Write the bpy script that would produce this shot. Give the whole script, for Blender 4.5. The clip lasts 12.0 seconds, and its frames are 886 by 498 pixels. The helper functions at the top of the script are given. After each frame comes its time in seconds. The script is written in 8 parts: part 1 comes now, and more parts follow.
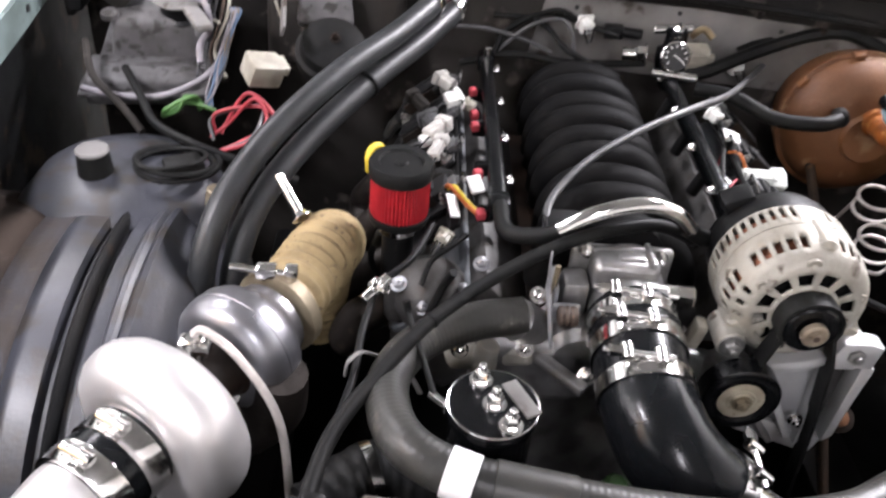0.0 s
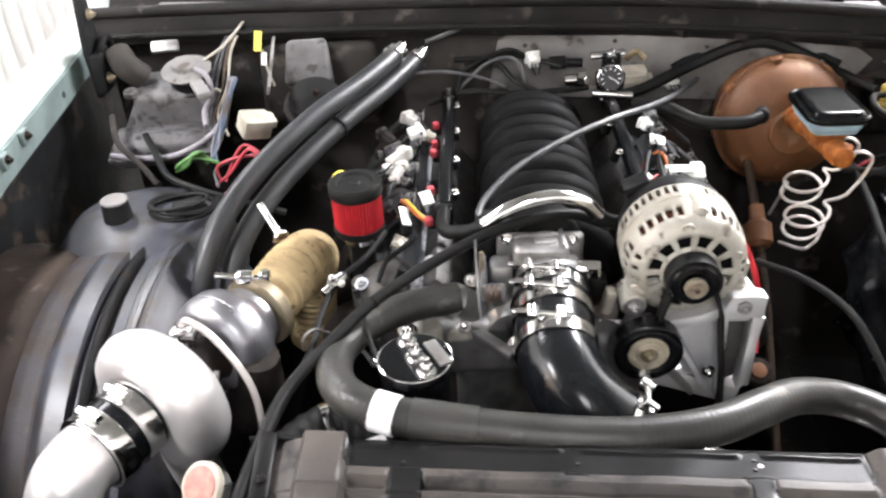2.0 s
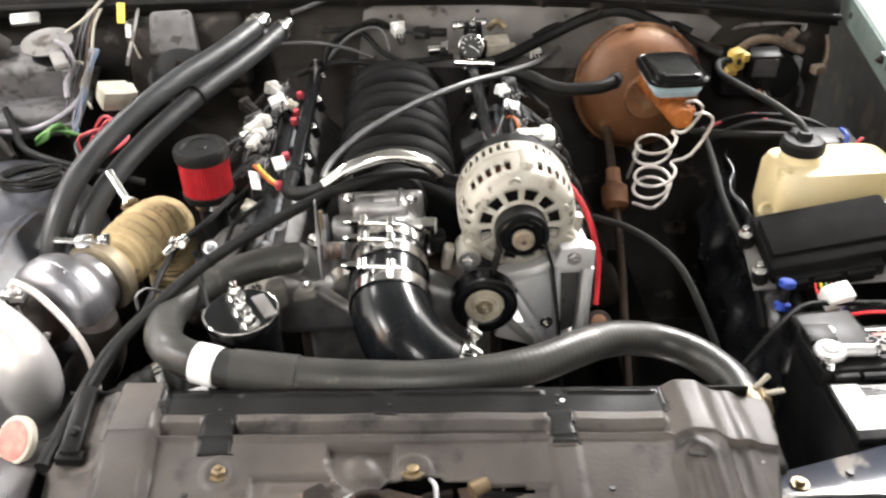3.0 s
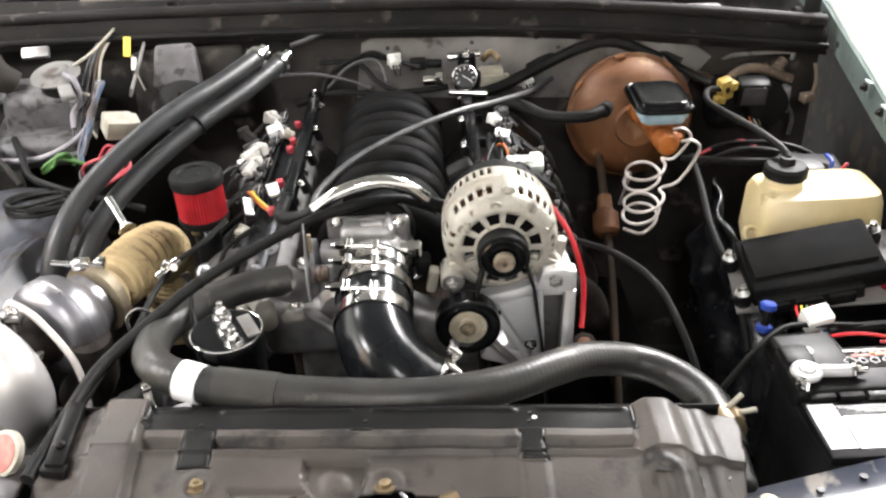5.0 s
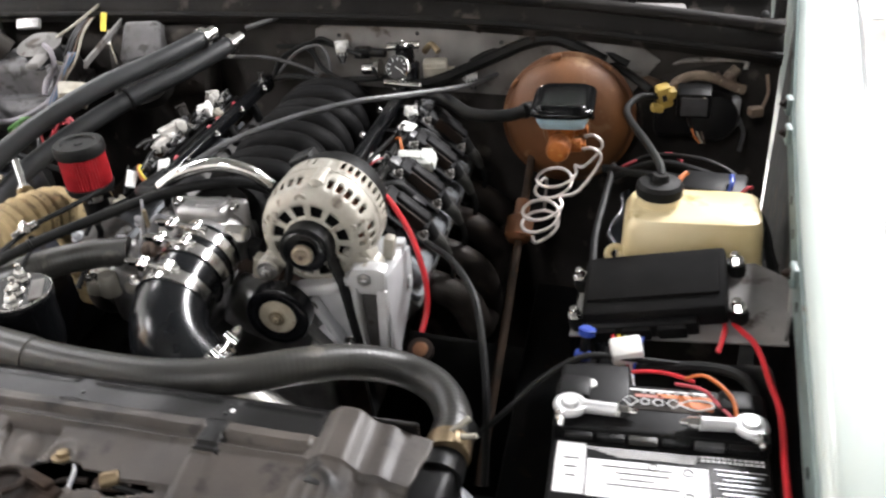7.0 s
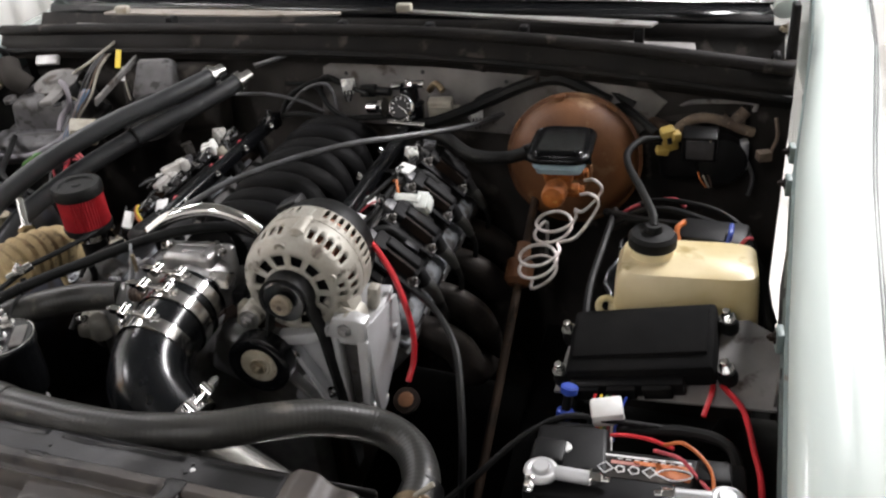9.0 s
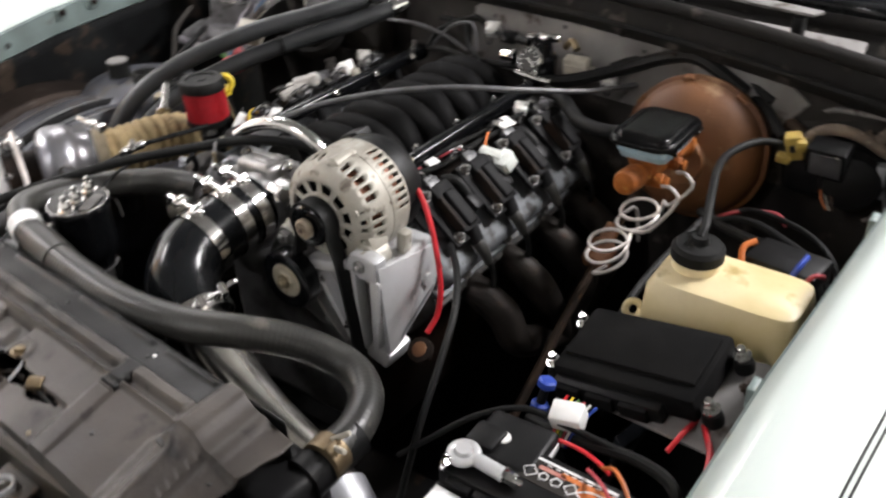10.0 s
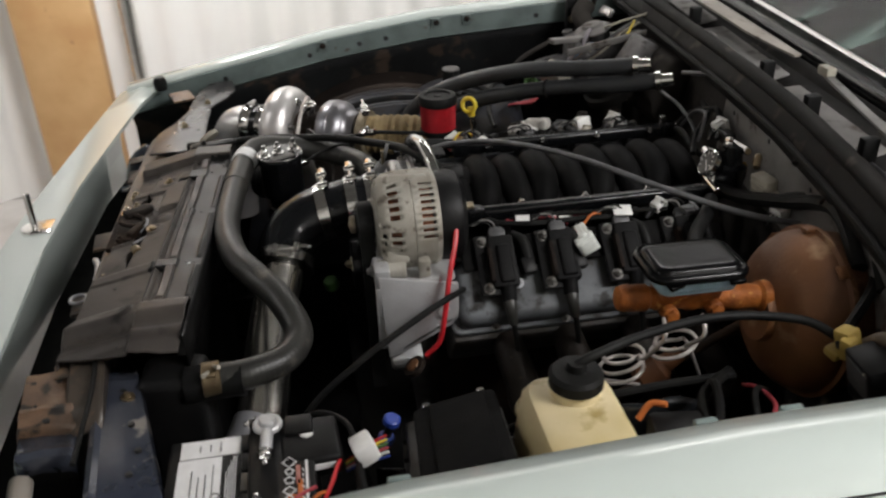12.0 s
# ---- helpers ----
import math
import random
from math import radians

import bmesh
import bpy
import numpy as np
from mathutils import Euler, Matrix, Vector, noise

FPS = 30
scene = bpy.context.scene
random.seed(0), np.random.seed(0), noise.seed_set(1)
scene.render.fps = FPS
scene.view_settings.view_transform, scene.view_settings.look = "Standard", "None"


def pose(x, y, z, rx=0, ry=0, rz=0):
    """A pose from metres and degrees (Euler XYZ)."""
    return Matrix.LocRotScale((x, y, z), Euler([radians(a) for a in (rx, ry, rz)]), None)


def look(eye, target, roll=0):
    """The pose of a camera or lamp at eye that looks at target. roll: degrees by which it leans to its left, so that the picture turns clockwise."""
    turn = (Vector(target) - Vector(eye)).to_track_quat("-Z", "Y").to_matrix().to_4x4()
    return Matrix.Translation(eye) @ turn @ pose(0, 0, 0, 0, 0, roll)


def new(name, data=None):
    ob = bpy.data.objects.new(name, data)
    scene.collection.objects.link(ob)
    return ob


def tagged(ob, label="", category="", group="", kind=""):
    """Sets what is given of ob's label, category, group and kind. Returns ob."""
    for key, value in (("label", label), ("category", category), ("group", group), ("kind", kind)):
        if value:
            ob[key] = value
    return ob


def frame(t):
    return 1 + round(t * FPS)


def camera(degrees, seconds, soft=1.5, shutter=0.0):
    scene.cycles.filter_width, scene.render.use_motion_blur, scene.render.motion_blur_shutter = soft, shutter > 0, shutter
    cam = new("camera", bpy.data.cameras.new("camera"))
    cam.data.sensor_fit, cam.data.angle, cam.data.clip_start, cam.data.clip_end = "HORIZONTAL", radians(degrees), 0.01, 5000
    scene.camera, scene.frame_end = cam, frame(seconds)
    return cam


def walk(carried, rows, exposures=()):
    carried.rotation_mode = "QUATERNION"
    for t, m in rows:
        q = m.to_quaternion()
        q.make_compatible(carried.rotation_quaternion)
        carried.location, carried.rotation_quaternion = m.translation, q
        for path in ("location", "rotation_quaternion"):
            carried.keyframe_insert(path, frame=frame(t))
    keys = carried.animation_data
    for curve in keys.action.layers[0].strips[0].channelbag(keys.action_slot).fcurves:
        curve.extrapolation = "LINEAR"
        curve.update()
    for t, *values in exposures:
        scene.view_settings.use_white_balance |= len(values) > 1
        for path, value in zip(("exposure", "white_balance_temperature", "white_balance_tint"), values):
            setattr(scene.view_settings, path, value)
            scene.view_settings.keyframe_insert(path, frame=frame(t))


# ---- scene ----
cam = camera(54.8, 12.0, soft=2.3, shutter=0.5)
EXPOSURES = [(0, -0.15, 6400, 20), (0.5, 0.02, 6450, 18), (1.0, 0.12, 6500, 17), (1.5, 0.37, 6500, 16), (2.0, 0.26, 6480, 15), (2.5, 0.18, 6450, 15), (3, 0.27, 6800, 13), (5.0, 0.17, 6700, 13), (5.5, 0.17, 6750, 13), (6.5, -0.22, 6750, 11), (7, -0.3, 6550, 14), (9, -1.0, 6600, 15), (9.5, -0.84, 6650, 15), (10.0, -0.74, 6650, 15), (10.5, -0.7, 6700, 16), (11.0, -0.84, 6660, 14), (11.5, -1.4, 6600, 12), (12, -1.95, 6800, 13)]
PATH = [
    (0, (-0.231, -0.573, 1.516), (-0.141, 1.020, 0.311), 5.4),
    (0.5, (-0.217, -0.550, 1.515), (-0.207, 0.980, 0.227), 4.6),
    (1, (-0.196, -0.604, 1.539), (-0.210, 0.973, 0.308), 0.8),
    (1.5, (-0.154, -0.719, 1.540), (-0.191, 0.898, 0.364), -3.4),
    (2, (-0.069, -0.770, 1.560), (-0.160, 0.907, 0.475), -3.2),
    (2.5, (-0.007, -0.806, 1.554), (-0.105, 0.880, 0.483), -3.3),
    (3, (0.061, -0.814, 1.532), (0.103, 0.851, 0.425), -2.0),
    (3.2, (0.074, -0.823, 1.538), (0.116, 0.847, 0.438), -2.2),
    (4.8, (0.091, -0.840, 1.542), (0.112, 0.853, 0.478), -2.4),
    (5, (0.106, -0.844, 1.533), (0.105, 0.864, 0.493), -2.8),
    (5.5, (0.162, -0.813, 1.525), (0.153, 0.913, 0.515), -3.2),
    (6, (0.247, -0.753, 1.511), (0.241, 0.952, 0.466), -2.9),
    (6.5, (0.367, -0.749, 1.508), (0.214, 0.949, 0.462), -4.9),
    (7, (0.564, -0.781, 1.504), (0.156, 0.879, 0.466), -4.3),
    (7.2, (0.593, -0.784, 1.502), (0.196, 0.884, 0.471), -3.3),
    (8.8, (0.650, -0.728, 1.516), (0.105, 0.917, 0.517), -6.1),
    (9, (0.637, -0.723, 1.524), (0.117, 0.932, 0.528), -5.4),
    (9.5, (0.711, -0.672, 1.511), (0.042, 0.914, 0.492), -7.0),
    (10, (0.885, -0.572, 1.515), (-0.147, 0.758, 0.437), -2.9),
    (10.5, (0.983, -0.401, 1.533), (-0.290, 0.667, 0.420), -3.6),
    (11, (1.104, -0.245, 1.562), (-0.384, 0.568, 0.502), -4.5),
    (11.5, (1.248, -0.132, 1.555), (-0.408, 0.382, 0.557), -2.3),
    (12, (1.341, 0.011, 1.552), (-0.389, 0.277, 0.585), -2.1),
]
walk(cam, [(t, look(eye, aim, lean)) for t, eye, aim, lean in PATH], EXPOSURES)

# ---- world and lights ----
world = bpy.data.worlds.new("garage_world")
scene.world = world
world.use_nodes = True
world.node_tree.nodes["Background"].inputs[0].default_value = (1.0, 0.98, 0.95, 1)
world.node_tree.nodes["Background"].inputs[1].default_value = 0.25
scene.view_settings.exposure = 0.0


def area_lamp(name, eye, target, sx, sy, watts, colour=(0.97, 0.985, 1.0)):
    data = bpy.data.lights.new(name, "AREA")
    data.shape, data.size, data.size_y, data.energy, data.color = "RECTANGLE", sx, sy, watts, colour
    ob = new(name, data)
    ob.matrix_world = look(eye, target)
    return ob


# each lamp: x, y, watts, and how far it leans in x towards the wall
LAMPS = [(-1.7, -0.5, 270, -1.85), (0.1, -2.2, 42, 0.0), (1.5, 1.75, 275, 0.0), (-1.5, 1.3, 48, 0.0)]
for lx, ly, watts, lean in LAMPS:
    area_lamp("ceiling_lamp", (lx, ly, 2.56), (lx + lean, ly, 0), 0.3, 1.2, watts)


# ---- materials ----
def mat(name, base, rough=0.5, metal=0.0, base2=None, scale=30.0, amount=0.5, bump=0.15, bump_scale=200.0, rough_var=0.12, coat=0.0,
        speck=None, speck_at=0.62, detail=6.0, spec=0.5):
    """A principled material: two colours mixed by broad noise, fine bump, uneven roughness, and stains of a third colour."""
    m = bpy.data.materials.new(name)
    m.use_nodes = True
    nt = m.node_tree
    b = nt.nodes["Principled BSDF"]
    tc = nt.nodes.new("ShaderNodeTexCoord")
    info = nt.nodes.new("ShaderNodeObjectInfo")
    shift = nt.nodes.new("ShaderNodeVectorMath")
    shift.operation = "ADD"
    nt.links.new(tc.outputs["Object"], shift.inputs[0])
    nt.links.new(info.outputs["Random"], shift.inputs[1])
    n1 = nt.nodes.new("ShaderNodeTexNoise")
    n1.inputs["Scale"].default_value, n1.inputs["Detail"].default_value = scale, detail
    nt.links.new(shift.outputs[0], n1.inputs["Vector"])
    ramp = nt.nodes.new("ShaderNodeMapRange")
    ramp.inputs["From Min"].default_value, ramp.inputs["From Max"].default_value = 0.35, 0.68
    nt.links.new(n1.outputs["Fac"], ramp.inputs["Value"])
    mix = nt.nodes.new("ShaderNodeMix")
    mix.data_type = "RGBA"
    base2 = base2 or tuple(c * (1 - 0.45 * amount) for c in base)
    mix.inputs[6].default_value, mix.inputs[7].default_value = (*base, 1), (*base2, 1)
    nt.links.new(ramp.outputs[0], mix.inputs[0])
    colour = mix.outputs[2]
    n3 = nt.nodes.new("ShaderNodeTexNoise")
    n3.inputs["Scale"].default_value, n3.inputs["Detail"].default_value = scale * 2.7, 8.0
    nt.links.new(shift.outputs[0], n3.inputs["Vector"])
    if speck:
        edge = nt.nodes.new("ShaderNodeMapRange")
        edge.inputs["From Min"].default_value, edge.inputs["From Max"].default_value = speck_at, speck_at + 0.09
        nt.links.new(n3.outputs["Fac"], edge.inputs["Value"])
        mix2 = nt.nodes.new("ShaderNodeMix")
        mix2.data_type = "RGBA"
        mix2.inputs[7].default_value = (*speck, 1)
        nt.links.new(colour, mix2.inputs[6])
        nt.links.new(edge.outputs[0], mix2.inputs[0])
        colour = mix2.outputs[2]
    nt.links.new(colour, b.inputs["Base Color"])
    b.inputs["Metallic"].default_value = metal
    b.inputs["Specular IOR Level"].default_value = spec
    rr = nt.nodes.new("ShaderNodeMapRange")
    rr.inputs["To Min"].default_value, rr.inputs["To Max"].default_value = max(0.03, rough - rough_var), min(1, rough + rough_var)
    nt.links.new(n3.outputs["Fac"], rr.inputs["Value"])
    nt.links.new(rr.outputs[0], b.inputs["Roughness"])
    b.inputs["Coat Weight"].default_value, b.inputs["Coat Roughness"].default_value = coat, 0.08
    if bump:
        n2 = nt.nodes.new("ShaderNodeTexNoise")
        n2.inputs["Scale"].default_value, n2.inputs["Detail"].default_value = bump_scale, 4.0
        nt.links.new(shift.outputs[0], n2.inputs["Vector"])
        bp = nt.nodes.new("ShaderNodeBump")
        bp.inputs["Strength"].default_value, bp.inputs["Distance"].default_value = bump, 0.002
        nt.links.new(n2.outputs["Fac"], bp.inputs["Height"])
        nt.links.new(bp.outputs[0], b.inputs["Normal"])
    return m


def glow(name, colour, strength):
    m = bpy.data.materials.new(name)
    m.use_nodes = True
    b = m.node_tree.nodes["Principled BSDF"]
    b.inputs["Emission Color"].default_value, b.inputs["Emission Strength"].default_value = (*colour, 1), strength
    return m


def glass(name, colour, rough=0.02):
    m = bpy.data.materials.new(name)
    m.use_nodes = True
    b = m.node_tree.nodes["Principled BSDF"]
    b.inputs["Base Color"].default_value = (*colour, 1)
    b.inputs["Transmission Weight"].default_value, b.inputs["Roughness"].default_value = 1.0, rough
    b.inputs["IOR"].default_value = 1.45
    return m


MINT = mat("mint_paint", (0.59, 0.665, 0.63), 0.22, 0.0, (0.575, 0.645, 0.61), 2, bump=0.015, coat=0.6, rough_var=0.04)
# inner lip: darker and rougher than the fender skin, with brown specks
MINT_LIP = mat("dark_mint_lip", (0.15, 0.195, 0.187), 0.5, 0.0, (0.095, 0.124, 0.118), 18, speck=(0.07, 0.055, 0.04), speck_at=0.64)
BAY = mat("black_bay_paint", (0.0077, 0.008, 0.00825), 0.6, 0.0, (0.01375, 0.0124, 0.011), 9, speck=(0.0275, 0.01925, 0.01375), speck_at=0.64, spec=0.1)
APRON = mat("dark_apron_paint", (0.01375, 0.01515, 0.01595), 0.6, 0.0, (0.00605, 0.00605, 0.00635), 7, speck=(0.045, 0.033, 0.025), speck_at=0.55, spec=0.1)
WELL = mat("grey_wheel_housing", (0.042, 0.044, 0.054), 0.42, 0.0, (0.016, 0.017, 0.02), 8, speck=(0.024, 0.02, 0.017), speck_at=0.55)
FIREWALL = mat("dirty_dark_firewall", (0.038, 0.0343, 0.0313), 0.75, 0.0, (0.0125, 0.0114, 0.0106), 6, bump=0.35, bump_scale=70, speck=(0.09, 0.079, 0.07), speck_at=0.6, spec=0.06)
DUSTY_WELL = mat("brown_dusted_housing", (0.036, 0.034, 0.037), 0.6, 0.0, (0.030, 0.023, 0.018), 24, bump=0.3, speck=(0.05, 0.042, 0.036), speck_at=0.6, spec=0.2)
PALE_STEEL = mat("pale_scuffed_steel", (0.215, 0.208, 0.20), 0.62, 0.15, (0.10, 0.095, 0.09), 9, speck=(0.05, 0.04, 0.033), speck_at=0.58, spec=0.25)
ZINC = mat("pale_zinc_disc", (0.44, 0.40, 0.31), 0.5, 0.3, (0.3, 0.26, 0.19), 40, bump=0.2, speck=(0.16, 0.12, 0.08), speck_at=0.62)
VCOVER = mat("dull_valve_cover", (0.115, 0.124, 0.133), 0.62, 0.2, (0.048, 0.05, 0.052), 10, bump=0.25, speck=(0.015, 0.0135, 0.012), speck_at=0.53)
PALE_PAINT = mat("pale_dusty_paint", (0.31, 0.28, 0.245), 0.5, 0.0, (0.19, 0.17, 0.145), 9, speck=(0.12, 0.1, 0.08), speck_at=0.62)
SHROUD = mat("dusty_black_panel", (0.074, 0.064, 0.056), 0.46, 0.0, (0.028, 0.0245, 0.0225), 7, bump=0.14, speck=(0.011, 0.010, 0.0095), speck_at=0.56, spec=0.28)
PANEL_DARK = mat("dark_panel_paint", (0.010, 0.0098, 0.0098), 0.34, 0.0, (0.006, 0.006, 0.006), 12, bump=0.08, speck=(0.035, 0.03, 0.027), speck_at=0.66, spec=0.16)
LINER = mat("black_liner_plastic", (0.007, 0.008, 0.0095), 0.24, 0.0, (0.013, 0.014, 0.0155), 10, bump=0.25, bump_scale=40, spec=0.5)
# pale specks are scuffs and also painted glints of reflected light
CORNER = mat("worn_glinting_gloss", (0.022, 0.029, 0.050), 0.17, 0.0, (0.055, 0.06, 0.075), 9, bump=0.18, bump_scale=24, speck=(0.26, 0.24, 0.22), speck_at=0.62, spec=0.8, coat=0.4)
TAIL = mat("worn_gloss_black", (0.024, 0.021, 0.021), 0.3, 0.0, (0.011, 0.0105, 0.0115), 9, bump=0.22, bump_scale=50, speck=(0.09, 0.06, 0.04), speck_at=0.64, spec=0.5)
DULL_BLUE = mat("dusty_blue_insulation", (0.06, 0.105, 0.17), 0.6, 0.0, (0.045, 0.075, 0.12), 40, bump=0.05)
LILAC = mat("dusty_lilac_tube", (0.21, 0.195, 0.215), 0.5, 0.0, (0.13, 0.12, 0.13), 30, bump=0.05)
SUPPORT = mat("worn_support_paint", (0.046, 0.040, 0.034), 0.42, 0.1, (0.065, 0.05, 0.038), 11, speck=(0.14, 0.09, 0.058), speck_at=0.58, spec=0.45)
DUSTY_RUBBER = mat("dusty_rubber", (0.035, 0.0345, 0.031), 0.38, 0.0, (0.0165, 0.0165, 0.0155), 12, bump=0.15, speck=(0.085, 0.078, 0.066), speck_at=0.63, spec=0.35)
COWLING = mat("dusty_black_cowl", (0.0155, 0.0142, 0.0132), 0.6, 0.0, (0.0068, 0.0063, 0.006), 8, speck=(0.055, 0.048, 0.042), speck_at=0.61, spec=0.08)
RUBBER = mat("black_rubber", (0.0062, 0.0064, 0.0066), 0.52, 0.0, (0.0118, 0.0118, 0.011), 16, bump=0.14, spec=0.12)
FOAM = mat("grey_black_hose", (0.022, 0.0235, 0.025), 0.42, 0.0, (0.012, 0.0128, 0.0135), 12, bump=0.15, spec=0.4)
PLASTIC = mat("black_plastic", (0.00495, 0.00495, 0.00525), 0.45, 0.0, (0.00825, 0.00825, 0.00825), 25, bump=0.06, spec=0.16)
COIL = mat("dusty_coil_plastic", (0.0055, 0.0055, 0.006), 0.6, 0.0, (0.011, 0.0108, 0.0105), 22, bump=0.2, speck=(0.03, 0.028, 0.025), speck_at=0.64, spec=0.12)
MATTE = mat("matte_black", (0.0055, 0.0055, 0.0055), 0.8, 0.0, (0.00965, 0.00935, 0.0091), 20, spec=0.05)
INTAKE = mat("dark_nylon", (0.0036, 0.0036, 0.0038), 0.62, 0.0, (0.0058, 0.0056, 0.0054), 14, bump=0.14, speck=(0.014, 0.013, 0.012), speck_at=0.66, spec=0.06)
LID_BLACK = mat("moulded_black_lid", (0.0024, 0.0025, 0.0027), 0.2, 0.0, (0.0034, 0.0035, 0.0037), 12, bump=0.03, rough_var=0.05, spec=0.14)
GLOSS = mat("gloss_black", (0.0033, 0.0036, 0.00415), 0.2, 0.0, (0.0044, 0.0047, 0.00525), 12, bump=0.02, rough_var=0.05, spec=0.3)
SILICONE = mat("black_silicone", (0.0058, 0.0065, 0.0075), 0.21, 0.0, (0.0085, 0.009, 0.010), 14, bump=0.07, bump_scale=90, rough_var=0.08, spec=0.26)
POLISHED = mat("polished_bright_pipe", (0.92, 0.90, 0.85), 0.22, 1.0, (0.8, 0.76, 0.7), 9, bump=0.04, rough_var=0.08)
CHROME = mat("polished_steel", (0.78, 0.77, 0.75), 0.14, 1.0, (0.62, 0.61, 0.6), 30, bump=0.03, rough_var=0.06)
ALU = mat("cast_aluminium", (0.38, 0.375, 0.37), 0.42, 0.85, (0.2, 0.195, 0.19), 30, bump=0.25, bump_scale=350)
COMP = mat("blasted_aluminium", (0.8, 0.78, 0.77), 0.36, 0.7, (0.7, 0.68, 0.67), 18, bump=0.12, bump_scale=500)
HOT = mat("heat_tinted_steel", (0.31, 0.315, 0.34), 0.33, 0.85, (0.22, 0.215, 0.225), 12, bump=0.08, speck=(0.16, 0.17, 0.21), speck_at=0.68)
ALTCASE = mat("dirty_alternator_casting", (0.40, 0.385, 0.34), 0.52, 0.3, (0.26, 0.24, 0.20), 18, bump=0.35, bump_scale=260, speck=(0.12, 0.10, 0.08), speck_at=0.61)
COPPER = mat("copper_winding", (0.28, 0.10, 0.05), 0.45, 0.5, (0.07, 0.028, 0.016), 60, bump=0.4, bump_scale=150)
DULL_BOLT = mat("dull_plated_bolt", (0.16, 0.155, 0.145), 0.6, 0.3, (0.09, 0.085, 0.078), 60, bump=0.2, speck=(0.05, 0.042, 0.035), speck_at=0.6)
PALE_BRACKET = mat("pale_cast_bracket", (0.60, 0.61, 0.62), 0.42, 0.5, (0.48, 0.48, 0.48), 14, bump=0.15, speck=(0.2, 0.17, 0.14), speck_at=0.68)
BRACKET = mat("bare_bracket_metal", (0.42, 0.43, 0.45), 0.45, 0.6, (0.36, 0.36, 0.37), 16, bump=0.12, speck=(0.2, 0.17, 0.14), speck_at=0.68)
HEAD = mat("grey_cast_head", (0.08, 0.078, 0.076), 0.55, 0.4, (0.03, 0.027, 0.024), 22, bump=0.3, speck=(0.04, 0.033, 0.027), speck_at=0.58)
IRON = mat("rusty_black_iron", (0.01375, 0.01155, 0.01045), 0.65, 0.3, (0.0275, 0.0165, 0.011), 18, bump=0.4, spec=0.15)
SCORCHED = mat("scorched_exhaust_steel", (0.034, 0.028, 0.024), 0.5, 0.5, (0.015, 0.012, 0.010), 20, bump=0.3, speck=(0.07, 0.052, 0.038), speck_at=0.64)
RUST = mat("rusty_booster", (0.205, 0.084, 0.028), 0.58, 0.1, (0.085, 0.032, 0.012), 7, bump=0.3, speck=(0.27, 0.16, 0.085), speck_at=0.6)
ORANGE_RUST = mat("orange_rusted_iron", (0.33, 0.102, 0.018), 0.6, 0.1, (0.12, 0.033, 0.009), 34, bump=0.7, speck=(0.44, 0.21, 0.055), speck_at=0.62, spec=0.25)
PLATE_RUST = mat("rust_stained_plate", (0.20, 0.115, 0.065), 0.5, 0.1, (0.075, 0.05, 0.036), 14, bump=0.3, speck=(0.018, 0.016, 0.014), speck_at=0.56)
DARK_RUST = mat("dark_rusted_shaft", (0.045, 0.028, 0.018), 0.7, 0.1, (0.022, 0.016, 0.012), 24, bump=0.4, speck=(0.08, 0.042, 0.02), speck_at=0.6, spec=0.2)
BROWN_RUST = mat("brown_rusted_steel", (0.075, 0.047, 0.032), 0.62, 0.2, (0.038, 0.028, 0.022), 24, bump=0.35, speck=(0.14, 0.085, 0.05), speck_at=0.62)
WRAP = mat("tan_exhaust_wrap", (0.36, 0.27, 0.135), 0.85, 0.0, (0.22, 0.16, 0.08), 34, bump=0.6, bump_scale=420, speck=(0.12, 0.085, 0.05), speck_at=0.6)
CREAM = mat("aged_cream_plastic", (0.68, 0.58, 0.36), 0.38, 0.0, (0.5, 0.4, 0.19), 9, bump=0.04, speck=(0.36, 0.27, 0.1), speck_at=0.6)
RED = mat("red_filter_cloth", (0.42, 0.012, 0.02), 0.6, 0.0, (0.3, 0.008, 0.014), 60, bump=0.4)
RED_WIRE = mat("red_insulation", (0.55, 0.02, 0.03), 0.4, 0.0, (0.45, 0.015, 0.02), 40, bump=0.0)
PINK = mat("faded_red_plastic", (0.42, 0.05, 0.065), 0.5, 0.0, (0.3, 0.035, 0.045), 30, bump=0.05)
FADED = mat("faded_print", (0.38, 0.085, 0.07), 0.6, 0.0, (0.42, 0.2, 0.16), 60, bump=0.05)
BLUE = mat("blue_plastic", (0.02, 0.055, 0.32), 0.4, 0.0, (0.015, 0.04, 0.24), 30, bump=0.0)
GREEN = mat("green_insulation", (0.08, 0.2, 0.05), 0.5, 0.0, (0.05, 0.13, 0.035), 30, bump=0.0)
ORANGE = mat("orange_insulation", (0.5, 0.14, 0.03), 0.5, 0.0, (0.4, 0.1, 0.02), 30, bump=0.0)
YELLOW = mat("yellow_plastic", (0.75, 0.58, 0.04), 0.45, 0.0, (0.6, 0.45, 0.04), 40, bump=0.05)
DULL_YELLOW = mat("dusty_yellow_plastic", (0.42, 0.3, 0.07), 0.55, 0.0, (0.3, 0.2, 0.05), 40, bump=0.2)
WHITE = mat("white_plastic", (0.78, 0.78, 0.76), 0.4, 0.0, (0.66, 0.66, 0.63), 40, bump=0.05)
PALE_PLUG = mat("grubby_white_plastic", (0.74, 0.77, 0.73), 0.45, 0.0, (0.52, 0.54, 0.50), 60, bump=0.1, speck=(0.2, 0.19, 0.16), speck_at=0.68)
SENSOR_CREAM = mat("cream_plastic", (0.60, 0.56, 0.47), 0.5, 0.0, (0.46, 0.42, 0.34), 50, bump=0.1, speck=(0.2, 0.17, 0.12), speck_at=0.7)
